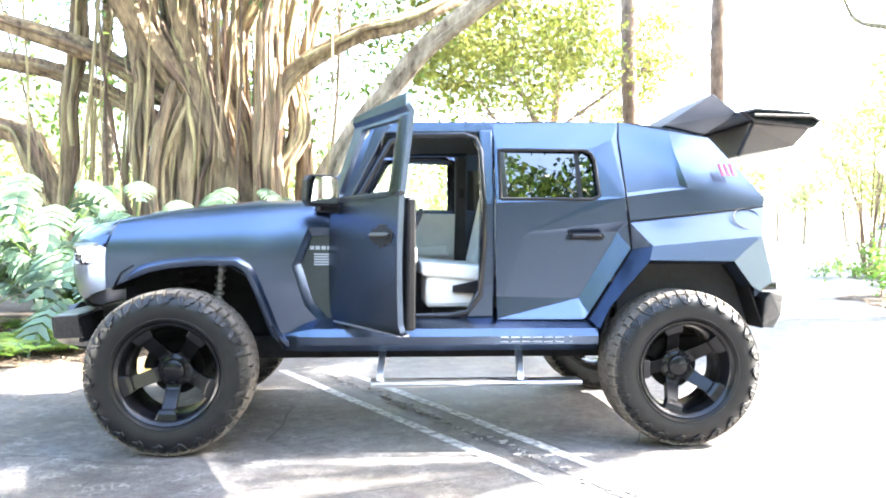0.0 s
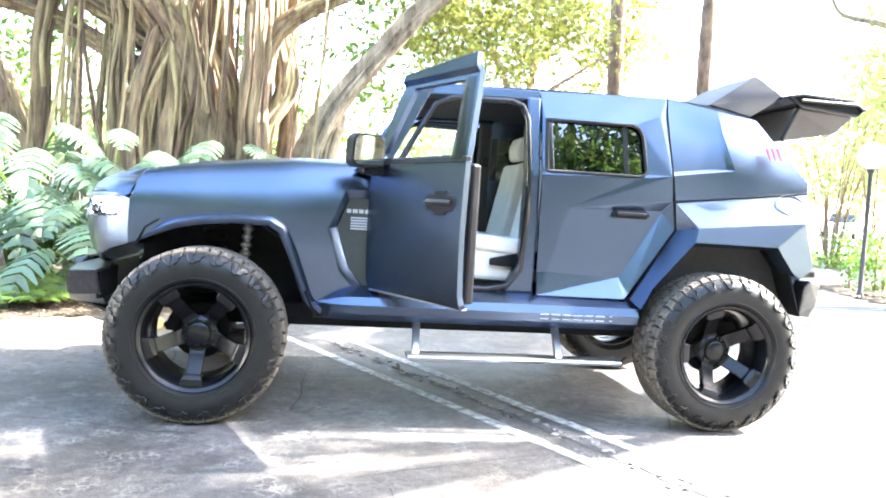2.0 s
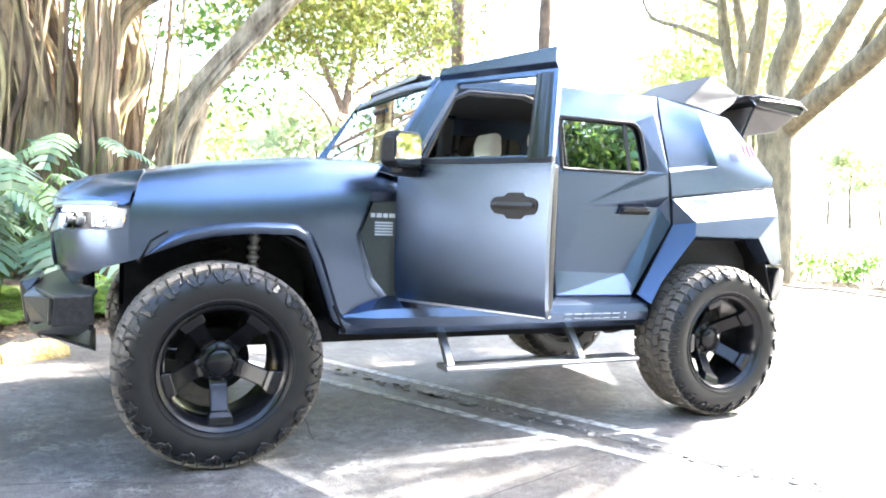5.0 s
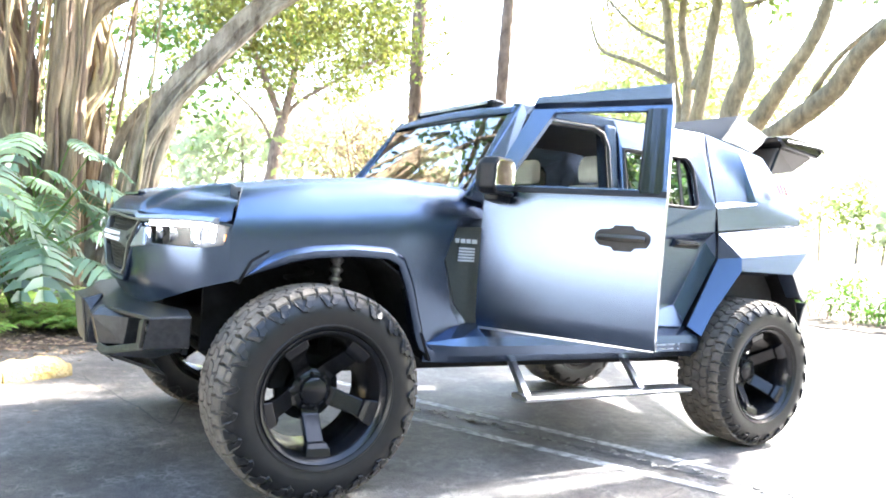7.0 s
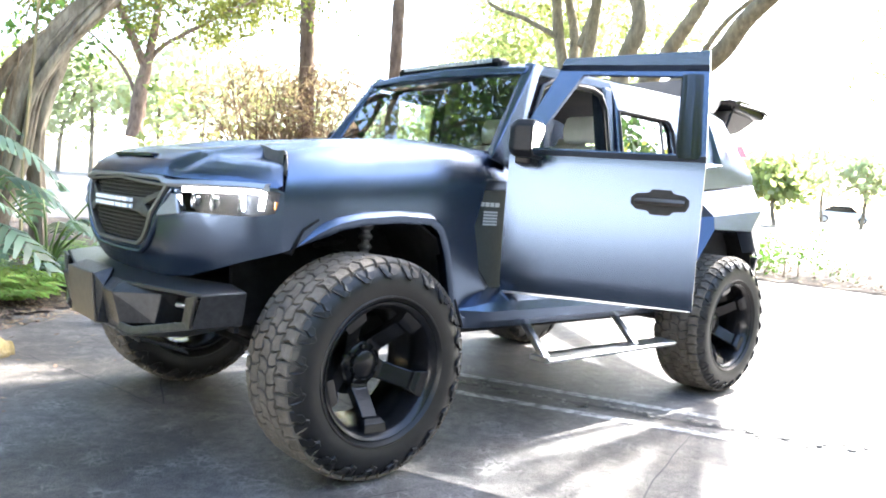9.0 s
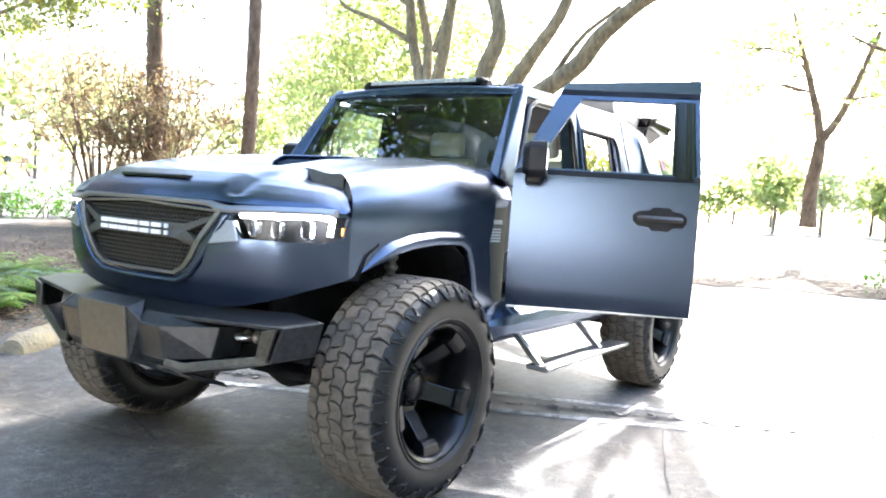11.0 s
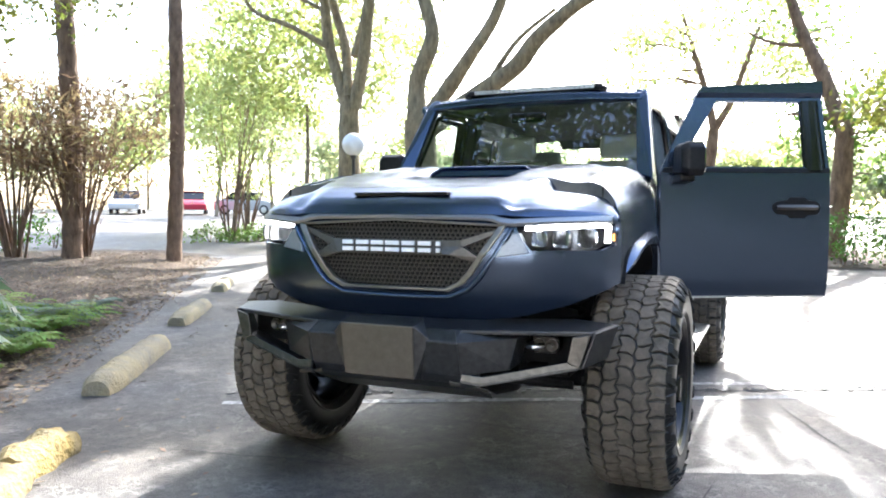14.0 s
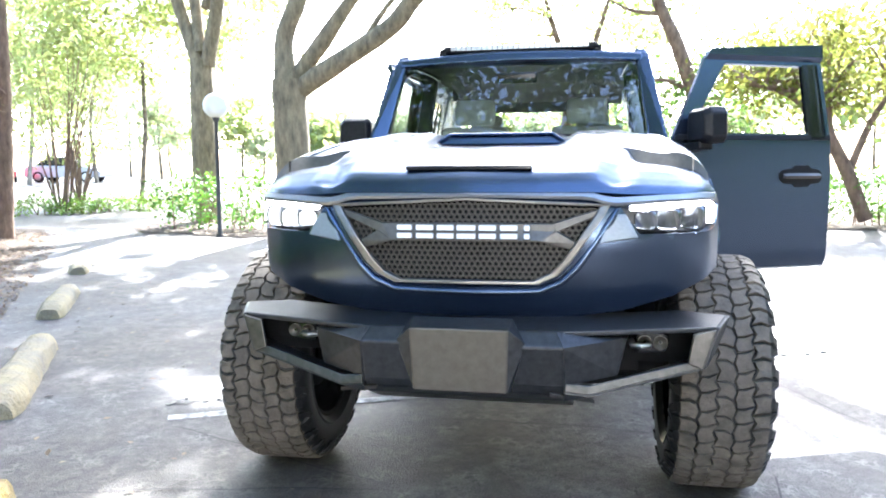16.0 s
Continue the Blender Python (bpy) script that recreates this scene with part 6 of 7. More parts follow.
# two straight palm-like trunks
def palm(base, top, r, label, skirt=True):
    t = thing("palm_tree", pose(0, 0, 0), label, "tree")
    base, top = Vector(base), Vector(top)
    bm = bmesh.new()
    n = 46
    pts = [base.lerp(top, i / n) + Vector((0.05 * math.sin(i * 0.21), 0.05 * math.cos(i * 0.17), 0)) for i in range(n + 1)]
    add_tube(bm, pts, [r * (1.15 - 0.25 * i / n) * (1 + (0.07 if i % 2 else -0.04)) for i in range(n + 1)], 12)
    part("trunk", bm, M_BARK_RED, t, smooth=50)
    if skirt:
        bm = bmesh.new()
        for i in range(18):
            a = i * 2.4
            d = Vector((math.cos(a), math.sin(a), 0))
            L = RNG.uniform(1.6, 2.4)
            rachis = [top + d * L * s + Vector((0, 0, 0.9 * s - 1.9 * s * s)) for s in (0, 0.2, 0.4, 0.6, 0.8, 1)]
            add_tube(bm, rachis, [0.025, 0.02, 0.016, 0.012, 0.008, 0.004], 5)
            side = Vector((-d.y, d.x, 0))
            for q in range(26):
                s = 0.15 + 0.85 * q / 26
                c = top + d * L * s + Vector((0, 0, 0.9 * s - 1.9 * s * s))
                for sg in (-1, 1):
                    tip = c + side * sg * 0.42 * (1 - 0.5 * s) + d * 0.2 + Vector((0, 0, -0.22))
                    w = d * 0.018
                    bm.faces.new([bm.verts.new(v) for v in (c - w, c + w, tip)])
        part("fronds", bm, M_LEAF, t)["kind"] = "stuff"
    return t


palm((6.92, 10.95, 0.1), (6.75, 11.0, 11.0), 0.16, "tall straight palm with a rough brown trunk")
palm((8.11, 9.53, 0.1), (8.35, 9.6, 11.0), 0.13, "tall slender palm with a ringed brown trunk")


# --- shrubs of many thin stems ---
def shrub(x, y, h, rad, stems, leaf, label, leaf_size=0.13, n=60, m=40, bare=0.3, thin=0.3):
    z = rise(x, y) + 0.08
    t = thing("shrub", pose(x, y, z), label, "shrub")
    for i in range(stems):
        a = RNG.uniform(0, 6.28)
        q = Vector((math.cos(a), math.sin(a), 0)) * RNG.uniform(0.02, 0.18)
        d = Vector((math.cos(a), math.sin(a), 0)) * RNG.uniform(0.2, 1) * rad
        bm = bmesh.new()
        limb(bm, [q, q + d * 0.35 + Vector((0, 0, h * 0.4)), q + d + Vector((0, 0, h * RNG.uniform(0.7, 1)))], RNG.uniform(0.02, 0.045), 0.008, 6, 0.08, 0, i)
        part("stem", bm, M_BARK_RED, t, smooth=60)
    p, _ = clumps((0, 0, h * 0.68), (rad, rad, h * 0.42), n, m, 0.26, floor=h * bare, hollow=0.3)
    leaf_mesh("foliage", p, leaf_size, leaf, t, thin)
    return t


shrub(7.3, 11.2, 3.5, 1.9, 26, M_LEAF_RED, "tall brownish many-stemmed shrub in the mulch bed", 0.20, 130, 30, 0.10, 0.16)
shrub(6.4, 11.9, 3.7, 1.8, 16, M_LEAF_RED, "tall brownish many-stemmed shrub in the mulch bed", 0.20, 90, 30, 0.10, 0.16)
shrub(14.0, 13.0, 4.2, 1.6, 14, M_LEAF_Y, "yellow-green many-stemmed shrub by the car park", 0.17, 46, 30, 0.2)
shrub(16.0, 14.0, 3.4, 1.7, 10, M_LEAF_Y, "yellow-green many-stemmed shrub by the car park", 0.17, 34, 30, 0.2)
p, _ = clumps((3.7, 9.7, 5.5), (3.0, 2.0, 1.4), 150, 74, 0.33)
leaf_mesh("crown", p, 0.12, M_LEAF_O, banyan, 0.5)
part("branch", (lambda b: (limb(b, [(2.6, 6.6, 5.3), (3.3, 8.2, 5.9), (4.0, 9.9, 6.0)], 0.11, 0.05, 8, 0.1, 0, 3.0), b)[1])(bmesh.new()), M_BARK, banyan, smooth=60)

# --- large trees behind the car ---
tree("forked_tree", "tall tree dividing into many slender mossy limbs", [
    (0.30, 0.24, [(12.600, 8.111, -0.064), (12.600, 8.206, 2.187), (12.600, 8.191, 3.885)]),
    (0.16, 0.07, [(12.600, 8.188, 3.743), (12.600, 8.719, 5.203), (12.400, 8.788, 6.598), (12.200, 9.109, 8.011), (12.000, 9.525, 9.869)]),
    (0.14, 0.07, [(12.600, 8.194, 4.027), (12.800, 8.424, 5.219), (13.000, 8.922, 6.771), (13.000, 8.866, 8.242), (13.000, 8.650, 10.275)]),
    (0.17, 0.09, [(12.600, 8.024, 3.736), (12.500, 7.673, 5.382), (12.400, 7.406, 6.861), (12.200, 7.136, 8.411)]),
    (0.10, 0.05, [(12.500, 7.989, 4.987), (12.800, 7.784, 6.308), (12.900, 7.873, 7.922), (13.000, 8.300, 9.769)]),
    (0.08, 0.03, [(12.600, 8.635, 5.196), (12.200, 9.575, 5.767), (11.900, 10.599, 6.229), (11.700, 10.821, 7.073)]),
    (0.06, 0.03, [(12.450, 8.760, 6.107), (12.400, 9.105, 6.316), (12.200, 9.949, 6.819), (12.100, 11.173, 8.125)])],
    M_MOSS, [((13.000, 8.826, 10.457), (4.0, 4.2, 1.8), 120, 60, 0.45), ((15.000, 11.629, 8.449), (2.5, 3.2, 1.4), 34, 50, 0.38), ((13.200, 8.901, 8.014), (1.8, 2.4, 1.0), 36, 46, 0.32)], M_LEAF_O, 0.16, 0.06, 110)
tree("pale_tree", "pale yellow-green tree behind the forked tree", [
    (0.09, 0.05, [(19.0, 14.0, 0.2), (19.1, 13.8, 2.6), (18.8, 13.6, 5.0)])],
    M_BARK, [((19.2, 13.8, 7.0), (3.2, 5.2, 3.0), 210, 56, 0.55), ((19.6, 18.0, 5.6), (2.6, 3.4, 2.6), 90, 56, 0.5)], M_LEAF_Y, 0.22, 0.08)
# its crowns above 8 m are out of view, placed to dapple the ground
tree("leaning_tree", "large tree with thick leaning rough-barked limbs", [
    (0.36, 0.30, [(10.400, 5.088, 0.133), (10.400, 5.178, 1.956), (10.400, 5.254, 3.081)]),
    (0.21, 0.10, [(10.400, 5.254, 2.969), (10.400, 5.305, 3.751), (10.300, 4.929, 4.583), (10.200, 5.007, 5.424), (10.000, 5.215, 6.859)]),
    (0.17, 0.09, [(10.400, 5.130, 2.964), (10.300, 4.330, 3.949), (10.200, 3.721, 4.676), (10.000, 3.170, 5.790)]),
    (0.20, 0.10, [(10.400, 5.031, 2.849), (10.200, 3.767, 3.528), (10.000, 3.039, 3.968), (9.800, 2.460, 4.483), (9.500, 1.225, 5.142), (9.000, -0.871, 5.680)]),
    (0.07, 0.03, [(10.200, 3.744, 3.505), (10.100, 3.378, 3.989), (10.000, 2.938, 4.466), (9.900, 2.287, 4.882)])],
    M_MOSS, [((9.4, -2.0, 9.3), (2.6, 4.0, 1.0), 58, 120, 0.23), ((11.5, 3.8, 9.3), (4.1, 2.5, 0.5), 66, 330, 0.165), ((6.6, -3.0, 8.8), (2.8, 4.0, 0.9), 44, 120, 0.22), ((10.8, 6.5, 8.6), (3.2, 3.0, 1.2), 70, 110, 0.27), ((7.6, 3.2, 8.9), (1.8, 1.9, 0.5), 13, 180, 0.20),
             ((15.2, 4.6, 9.4), (2.8, 3.2, 0.9), 46, 120, 0.27), ((11.400, 4.737, 6.748), (1.2, 1.8, 0.8), 24, 44, 0.30)], M_LEAF, 0.19, 0.10, 120)
tree("far_tree", "slim leaning tree with bare upper branches", [
    (0.24, 0.18, [(15.000, -2.611, 0.282), (15.000, -2.742, 1.864), (15.000, -2.758, 3.079)]),
    (0.18, 0.06, [(15.000, -2.758, 2.957), (15.000, -2.323, 4.202), (15.000, -1.934, 5.100), (15.000, -1.649, 6.006), (15.000, -1.416, 6.920), (15.000, -1.294, 8.086)]),
    (0.07, 0.03, [(15.000, -2.758, 3.079), (15.000, -2.218, 3.404), (15.000, -1.664, 3.426)]),
    (0.06, 0.02, [(15.000, -2.046, 4.903), (15.000, -1.314, 5.025), (15.000, -0.729, 5.330)])],
    M_BARK_RED, [((16.000, -3.152, 3.166), (1.8, 1.6, 1.5), 40, 50, 0.35), ((16.000, -2.234, 6.725), (1.5, 2.0, 1.5), 22, 40, 0.4)], M_LEAF, 0.16, 0.05, 16)
tree("broad_tree", "low broad-crowned green tree behind a hedge", [
    (0.14, 0.10, [(12.500, -5.672, 0.369), (12.500, -5.282, 1.236), (12.500, -4.898, 1.995), (12.500, -4.825, 2.533)]),
    (0.08, 0.04, [(12.500, -4.898, 1.995), (12.300, -4.160, 2.742), (12.000, -3.382, 2.940)]),
    (0.08, 0.04, [(12.500, -5.282, 1.236), (12.600, -5.758, 2.415), (12.800, -6.296, 2.954)])],
    M_BARK_RED, [((12.600, -4.619, 3.298), (1.6, 1.9, 0.9), 64, 40, 0.30), ((13.000, -5.938, 3.634), (1.8, 1.6, 1.2), 60, 40, 0.30), ((13.200, -3.603, 3.525), (1.2, 1.1, 0.7), 26, 40, 0.28)], M_LEAF_O, 0.14, 0.06, 60)
tree("window_tree", "pale tree far behind the car", [
    (0.22, 0.14, [(19.000, 0.305, 1.345), (19.000, 0.285, 2.456), (19.000, 0.175, 3.565)]),
    (0.12, 0.05, [(19.000, 0.175, 3.565), (19.000, 0.483, 4.854), (19.000, 1.110, 7.002)]),
    (0.12, 0.05, [(19.000, 0.175, 3.565), (19.000, -0.403, 4.646), (19.000, -0.963, 6.326)])],
    M_BARK_RED, [((19.500, 0.233, 5.893), (3.0, 3.6, 2.2), 60, 50, 0.5)], M_LEAF_Y, 0.2, 0.06, 20)


# --- hedges and low planting ---
def hedge(name, x0, y0, x1, y1, h, w, leaf, label, n=90, size=0.09):
    t = thing(name, pose(0, 0, 0), label, "hedge")
    L = math.hypot(x1 - x0, y1 - y0)
    k = int(n * L / 3)
    s = RNG.uniform(0, 1, k)
    c = np.stack([lerp(x0, x1, s) + RNG.normal(0, w * 0.35, k), lerp(y0, y1, s) + RNG.normal(0, w * 0.35, k), h * RNG.uniform(0.12, 1, k) ** 0.8 * (0.8 + 0.25 * np.sin(s * 17))], 1)
    c[:, 2] += [rise(a, b) for a, b in c[:, :2]]
    p = (c[:, None] + RNG.normal(size=(k, 26, 3)) * 0.10).reshape(-1, 3)
    leaf_mesh("foliage", p, size, leaf, t, 0.55, up=0.7)
    bm = bmesh.new()
    for i in range(int(L * 5)):
        q = RNG.uniform()
        b = Vector((lerp(x0, x1, q), lerp(y0, y1, q), 0))
        b.z = rise(b.x, b.y)
        add_tube(bm, [b, b + Vector((RNG.normal(0, 0.15), RNG.normal(0, 0.15), h * 0.8))], [0.015, 0.006], 5)
    part("undergrowth", bm, M_BARK_RED, t)["kind"] = "stuff"
    return t


hedge("hedge", 10.6, 8.0, 11.2, 5.6, 1.15, 1.1, M_HEDGE, "leafy green hedge on the mulch strip", 130)
hedge("hedge", 11.6, 5.4, 12.4, 2.0, 0.8, 0.9, M_HEDGE, "leafy green hedge on the mulch strip")
hedge("hedge", 13.4, -2.0, 12.6, -10.5, 1.1, 1.2, M_HEDGE, "clipped bright green hedge below trees", 130)
hedge("hedge", 5.2, 16.4, 9.6, 14.6, 0.75, 1.0, M_HEDGE, "low leafy green planting behind the mulch bed")
hedge("hedge", 13.0, 13.5, 17.0, 11.0, 0.45, 1.0, M_GRASS, "low bright green ground cover")


def frond_plant(x, y, n, length, stalk, label, mat=M_LEAF_BLUE, lobes=9, sweep=0.5):
    """A clump of long-stalked, deeply lobed leaves."""
    z = 0.10
    t = thing("split_leaf_plant", pose(x, y, z), label, "plant")
    for i in range(n):
        a = i * 2.399 + RNG.uniform(-0.3, 0.3)
        d = Vector((math.cos(a), math.sin(a), 0))
        s = RNG.uniform(0.5, 1.0)
        h = stalk * (0.35 + 0.65 * RNG.uniform())
        top = d * (0.25 + 0.55 * s) * length + Vector((0, 0, h))
        part("stalk", tube([(0, 0, 0), d * 0.12 + Vector((0, 0, h * 0.55)), top], [0.018, 0.013, 0.008], 5), M_LEAF, t, smooth=60)
        # the blade: a midrib with lobes on both sides, drooping
        bm = bmesh.new()
        side = Vector((-d.y, d.x, 0))
        L = length * RNG.uniform(0.45, 0.8)
        fall = RNG.uniform(0.55, 1.25)
        prev = None

        def rib(u):
            return top + d * L * u * 0.9 + Vector((0, 0, 0.15 * L * u - fall * L * u * u))
        for q in range(lobes):
            u0, u1 = q / lobes, (q + 0.76) / lobes
            wid = L * 0.48 * math.sin(math.pi * (0.16 + 0.80 * (q + 0.5) / lobes)) ** 0.8
            c0, c1 = rib(u0), rib(u1)
            for sg in (-1, 1):
                tip0 = c0 + side * sg * wid + d * L * 0.14 + Vector((0, 0, -0.48 * wid))
                tip1 = c1 + side * sg * wid * 0.96 + d * L * 0.17 + Vector((0, 0, -0.48 * wid))
                m0 = c0.lerp(tip0, 0.5) + Vector((0, 0, 0.04 * L))
                m1 = c1.lerp(tip1, 0.5) + Vector((0, 0, 0.04 * L))
                v = [bm.verts.new(p) for p in (c0, c1, m1, m0, tip0.lerp(tip1, 0.35), tip0.lerp(tip1, 0.65))]
                bm.faces.new((v[0], v[1], v[2], v[3]))
                bm.faces.new((v[3], v[2], v[5], v[4]))
        part("leaf", bm, mat, t, smooth=60)
    return t


for x, y, n, L, st in ((-1.0, 4.0, 15, 0.85, 1.45), (-1.45, 4.3, 16, 0.85, 1.5), (-2.5, 4.0, 18, 0.9, 1.5), (-3.1, 4.7, 18, 0.95, 1.9), (-3.9, 4.3, 18, 0.9, 1.6), (-4.4, 5.4, 16, 1.0, 2.1),
                       (-2.1, 5.3, 14, 0.9, 1.9), (-0.75, 6.3, 14, 0.8, 1.9), (-1.9, 6.4, 12, 0.8, 2.0), (-5.2, 5.0, 16, 1.0, 1.8), (-3.3, 3.5, 14, 0.75, 1.0), (-4.6, 3.9, 14, 0.8, 1.2), (0.2, 4.6, 10, 0.6, 0.9), (-1.85, 3.5, 12, 0.8, 1.2)):
    frond_plant(x, y, n, L, st, "large split-leaved plant with grey-green drooping leaves")


def fern(x, y, n, L, mat, label):
    t = thing("fern", pose(x, y, 0.08 + rise(x, y)), label, "plant")
    bm = bmesh.new()
    for i in range(n):
        a = RNG.uniform(0, 6.28)
        d = Vector((math.cos(a), math.sin(a), 0))
        side = Vector((-d.y, d.x, 0))
        l = L * RNG.uniform(0.6, 1.1)
        hh = RNG.uniform(0.5, 1.0)
        for q in range(11):
            u = (q + 1) / 11
            c = d * l * u * 0.8 + Vector((0, 0, l * (hh * u - 0.75 * hh * u * u)))
            w = l * 0.17 * math.sin(math.pi * min(1, 0.15 + u * 0.85)) + 0.012
            for sg in (-1, 1):
                tip = c + side * sg * w + d * 0.03 + Vector((0, 0, -0.02))
                bm.faces.new([bm.verts.new(v) for v in (c - d * 0.018, c + d * 0.018, tip)])
    part("fronds", bm, mat, t)["kind"] = "stuff"
    return t


random.seed(5)
for i in range(150):
    u, v = random.uniform(-3.5, 6.2), random.uniform(1.1, 3.4)
    if random.random() < 0.5:
        u, v = random.uniform(1.6, 6.0), random.uniform(0.95, 2.3)
    x, y = bed_xy(u, v)
    fern(x, y, random.randint(12, 20), random.uniform(0.34, 0.62), M_GRASS if random.random() < 0.7 else M_LEAF_BLUE, "low feathery green fern in the mulch bed")

# dry leaves on the bed and blown onto the asphalt
c = []
for i in range(21000):
    u, v = random.uniform(-5, 13.5), abs(random.gauss(0, 1)) * 1.6 + 0.45
    x, y = bed_xy(u, v)
    if random.random() < 0.015:
        x, y = bed_xy(u, random.uniform(-1.2, 0.6))
    c.append((x, y, rise(x, y) + (0.10 * smoothstep(0.8, 2.2, bed_uv(x, y)[1])) + (random.uniform(0.02, 0.045) if bed_uv(x, y)[1] > 0.7 else 0.008)))
tagged(leaf_mesh("leaf_litter", c, 0.046, M_LITTER, None, 0.5, up=2.0, flat=0.85), "fallen dry brown leaves on mulch and asphalt", "leaf litter", kind="stuff")
c = []
for i in range(2600):
    y = random.uniform(-10, 8.5)
    x = curve(y, [(-14, 11.5), (-8, 11.6), (-3, 12.6), (3, 10.8), (6, 9.6), (8, 10.0), (9, 11.0)]) + random.uniform(-0.3, 4)
    c.append((x, y, rise(x, y) + 0.07))
tagged(leaf_mesh("leaf_litter", c, 0.09, M_LITTER, None, 0.5, up=2.0, flat=0.85), "fallen dry brown leaves under the hedge", "leaf litter", kind="stuff")


# --- wheel stops: worn concrete with yellow paint ---
def wheel_stop(a, b, label, rough=0.02, mat=M_KERB_PALE):
    a, b = Vector((*a, 0)), Vector((*b, 0))
    L = (b - a).length
    n = max(8, int(L / 0.035))
    sec = [(-0.12, 0.0), (-0.118, 0.03), (-0.108, 0.065), (-0.09, 0.10), (-0.06, 0.122), (-0.02, 0.128), (0.02, 0.128), (0.06, 0.122), (0.09, 0.10), (0.108, 0.065), (0.118, 0.03), (0.12, 0.0)]
    secs = []
    for i in range(n + 1):
        x = L * i / n
        e = min(x, L - x)
        end = 0.74 + 0.26 * smoothstep(0.0, 0.13, e)
        row = []
        for y, z in sec:
            p = Vector((x, y, z))
            big = noise.noise(Vector((x * 5, y * 9, L * 7 + z * 6)))
            fine = noise.noise(Vector((x * 17, y * 21, L * 3 + z * 20)))
            k = end + rough * (5.5 * big + 2.6 * fine)
            row.append(Vector((x + rough * 0.8 * fine * (1 if e > 0.02 else 0), y * k, max(0, z * k))))
        secs.append(row)
    d = (b - a)
    ob = part("wheel_stop", loft(secs, closed=True, caps=True), mat, smooth=32, at=Matrix.Translation((a.x, a.y, rise(a.x, a.y) - 0.002)) @ Matrix.Rotation(math.atan2(d.y, d.x), 4, "Z"))
    return tagged(ob, label, "wheel stop", "wheel stops along the bed")


wheel_stop((-1.95, 1.16), (-1.18, 1.66), "broken concrete wheel stop with faded yellow paint", 0.040, M_KERB)
wheel_stop((-1.16, 1.70), (-0.74, 1.90), "broken chunk of a yellow wheel stop", 0.045, M_KERB)
wheel_stop((0.10, 2.62), (1.66, 3.60), "worn concrete wheel stop with faded yellow paint", 0.018)
wheel_stop((2.62, 4.32), (3.95, 5.12), "worn concrete wheel stop with faded yellow paint", 0.02)
wheel_stop((5.05, 5.85), (6.1, 6.55), "worn pale concrete wheel stop", 0.02)

# --- globe lamp ---
lamp = thing("globe_lamp", pose(9.7, 6.35, rise(9.7, 6.35)), "white globe lamp on a dark post", "street lamp")
part("post", lathe([(0.0, 0.0), (0.08, 0.0), (0.07, 0.06), (0.04, 0.10), (0.035, 2.12), (0.06, 2.16), (0.07, 2.22), (0.0, 2.22)], 12, "z"), M_POST, lamp, smooth=40)
bm = bmesh.new()
bmesh.ops.create_uvsphere(bm, u_segments=24, v_segments=16, radius=0.23, matrix=Matrix.Translation((0, 0, 2.42)))
part("globe", bm, M_GLOBE, lamp, smooth=60)


# --- parked cars in the distance ---
def parked_car(x, y, turn, colour, label):
    t = thing("parked_car", pose(x, y, rise(x, y), 0, 0, turn), label, "car", "cars parked far away")
    body_mat = material("far_car_paint", colour, 0.3, 0.2, var=0.05, scale=5, coat=0.5)
    prof = [(-2.2, 0.30), (-2.25, 0.62), (-2.0, 0.80), (-1.25, 0.92), (1.75, 0.98), (2.15, 0.90), (2.22, 0.40), (2.1, 0.28)]
    part("body", loft([[(px, yy, pz) for px, pz in prof] for yy in (-0.88, -0.80, 0.80, 0.88)], closed=True, caps=True), body_mat, t, bevel=0.05)
    cab = [(-1.2, 0.92), (-0.55, 1.42), (0.9, 1.46), (1.7, 0.98)]
    part("cabin", loft([[(px * (1 if abs(yy) < 0.7 else 0.97), yy, pz) for px, pz in cab] for yy in (-0.74, 0.74)], closed=True, caps=True), M_GLOSSBLK, t, bevel=0.04)
    part("roof_panel", box((0.15, 0, 1.455), (1.5, 1.36, 0.05)), body_mat, t, bevel=0.02)
    for wx in (-1.38, 1.38):
        for wy in (-0.80, 0.80):
            w = part("wheel", lathe([(0.0, -0.1), (0.20, -0.1), (0.31, -0.09), (0.32, 0.0), (0.31, 0.09), (0.0, 0.09)], 18), M_RUBBER, t, at=pose(wx, wy, 0.32), smooth=40)
            part("rim", lathe([(0.0, -0.115), (0.18, -0.11), (0.2, -0.10)], 16), M_ALU, w, at=pose(0, 0, 0, 0, 0, 0 if wy < 0 else 180))


parked_car(64.0, 20.0, 110, (0.75, 0.76, 0.77), "white car parked far away in the sun")
parked_car(34.0, 32.6, 40, (0.55, 0.03, 0.06), "red car parked far away in the sun")
parked_car(31.5, 35.5, 40, (0.6, 0.6, 0.62), "silver car parked far away in the sun")
parked_car(36.0, 29.6, 100, (0.45, 0.46, 0.50), "silver car parked far away")
parked_car(26.0, 56.0, 30, (0.07, 0.08, 0.09), "dark car parked far away")
parked_car(20.0, 59.0, 30, (0.55, 0.56, 0.58), "silver car parked far away in the sun")

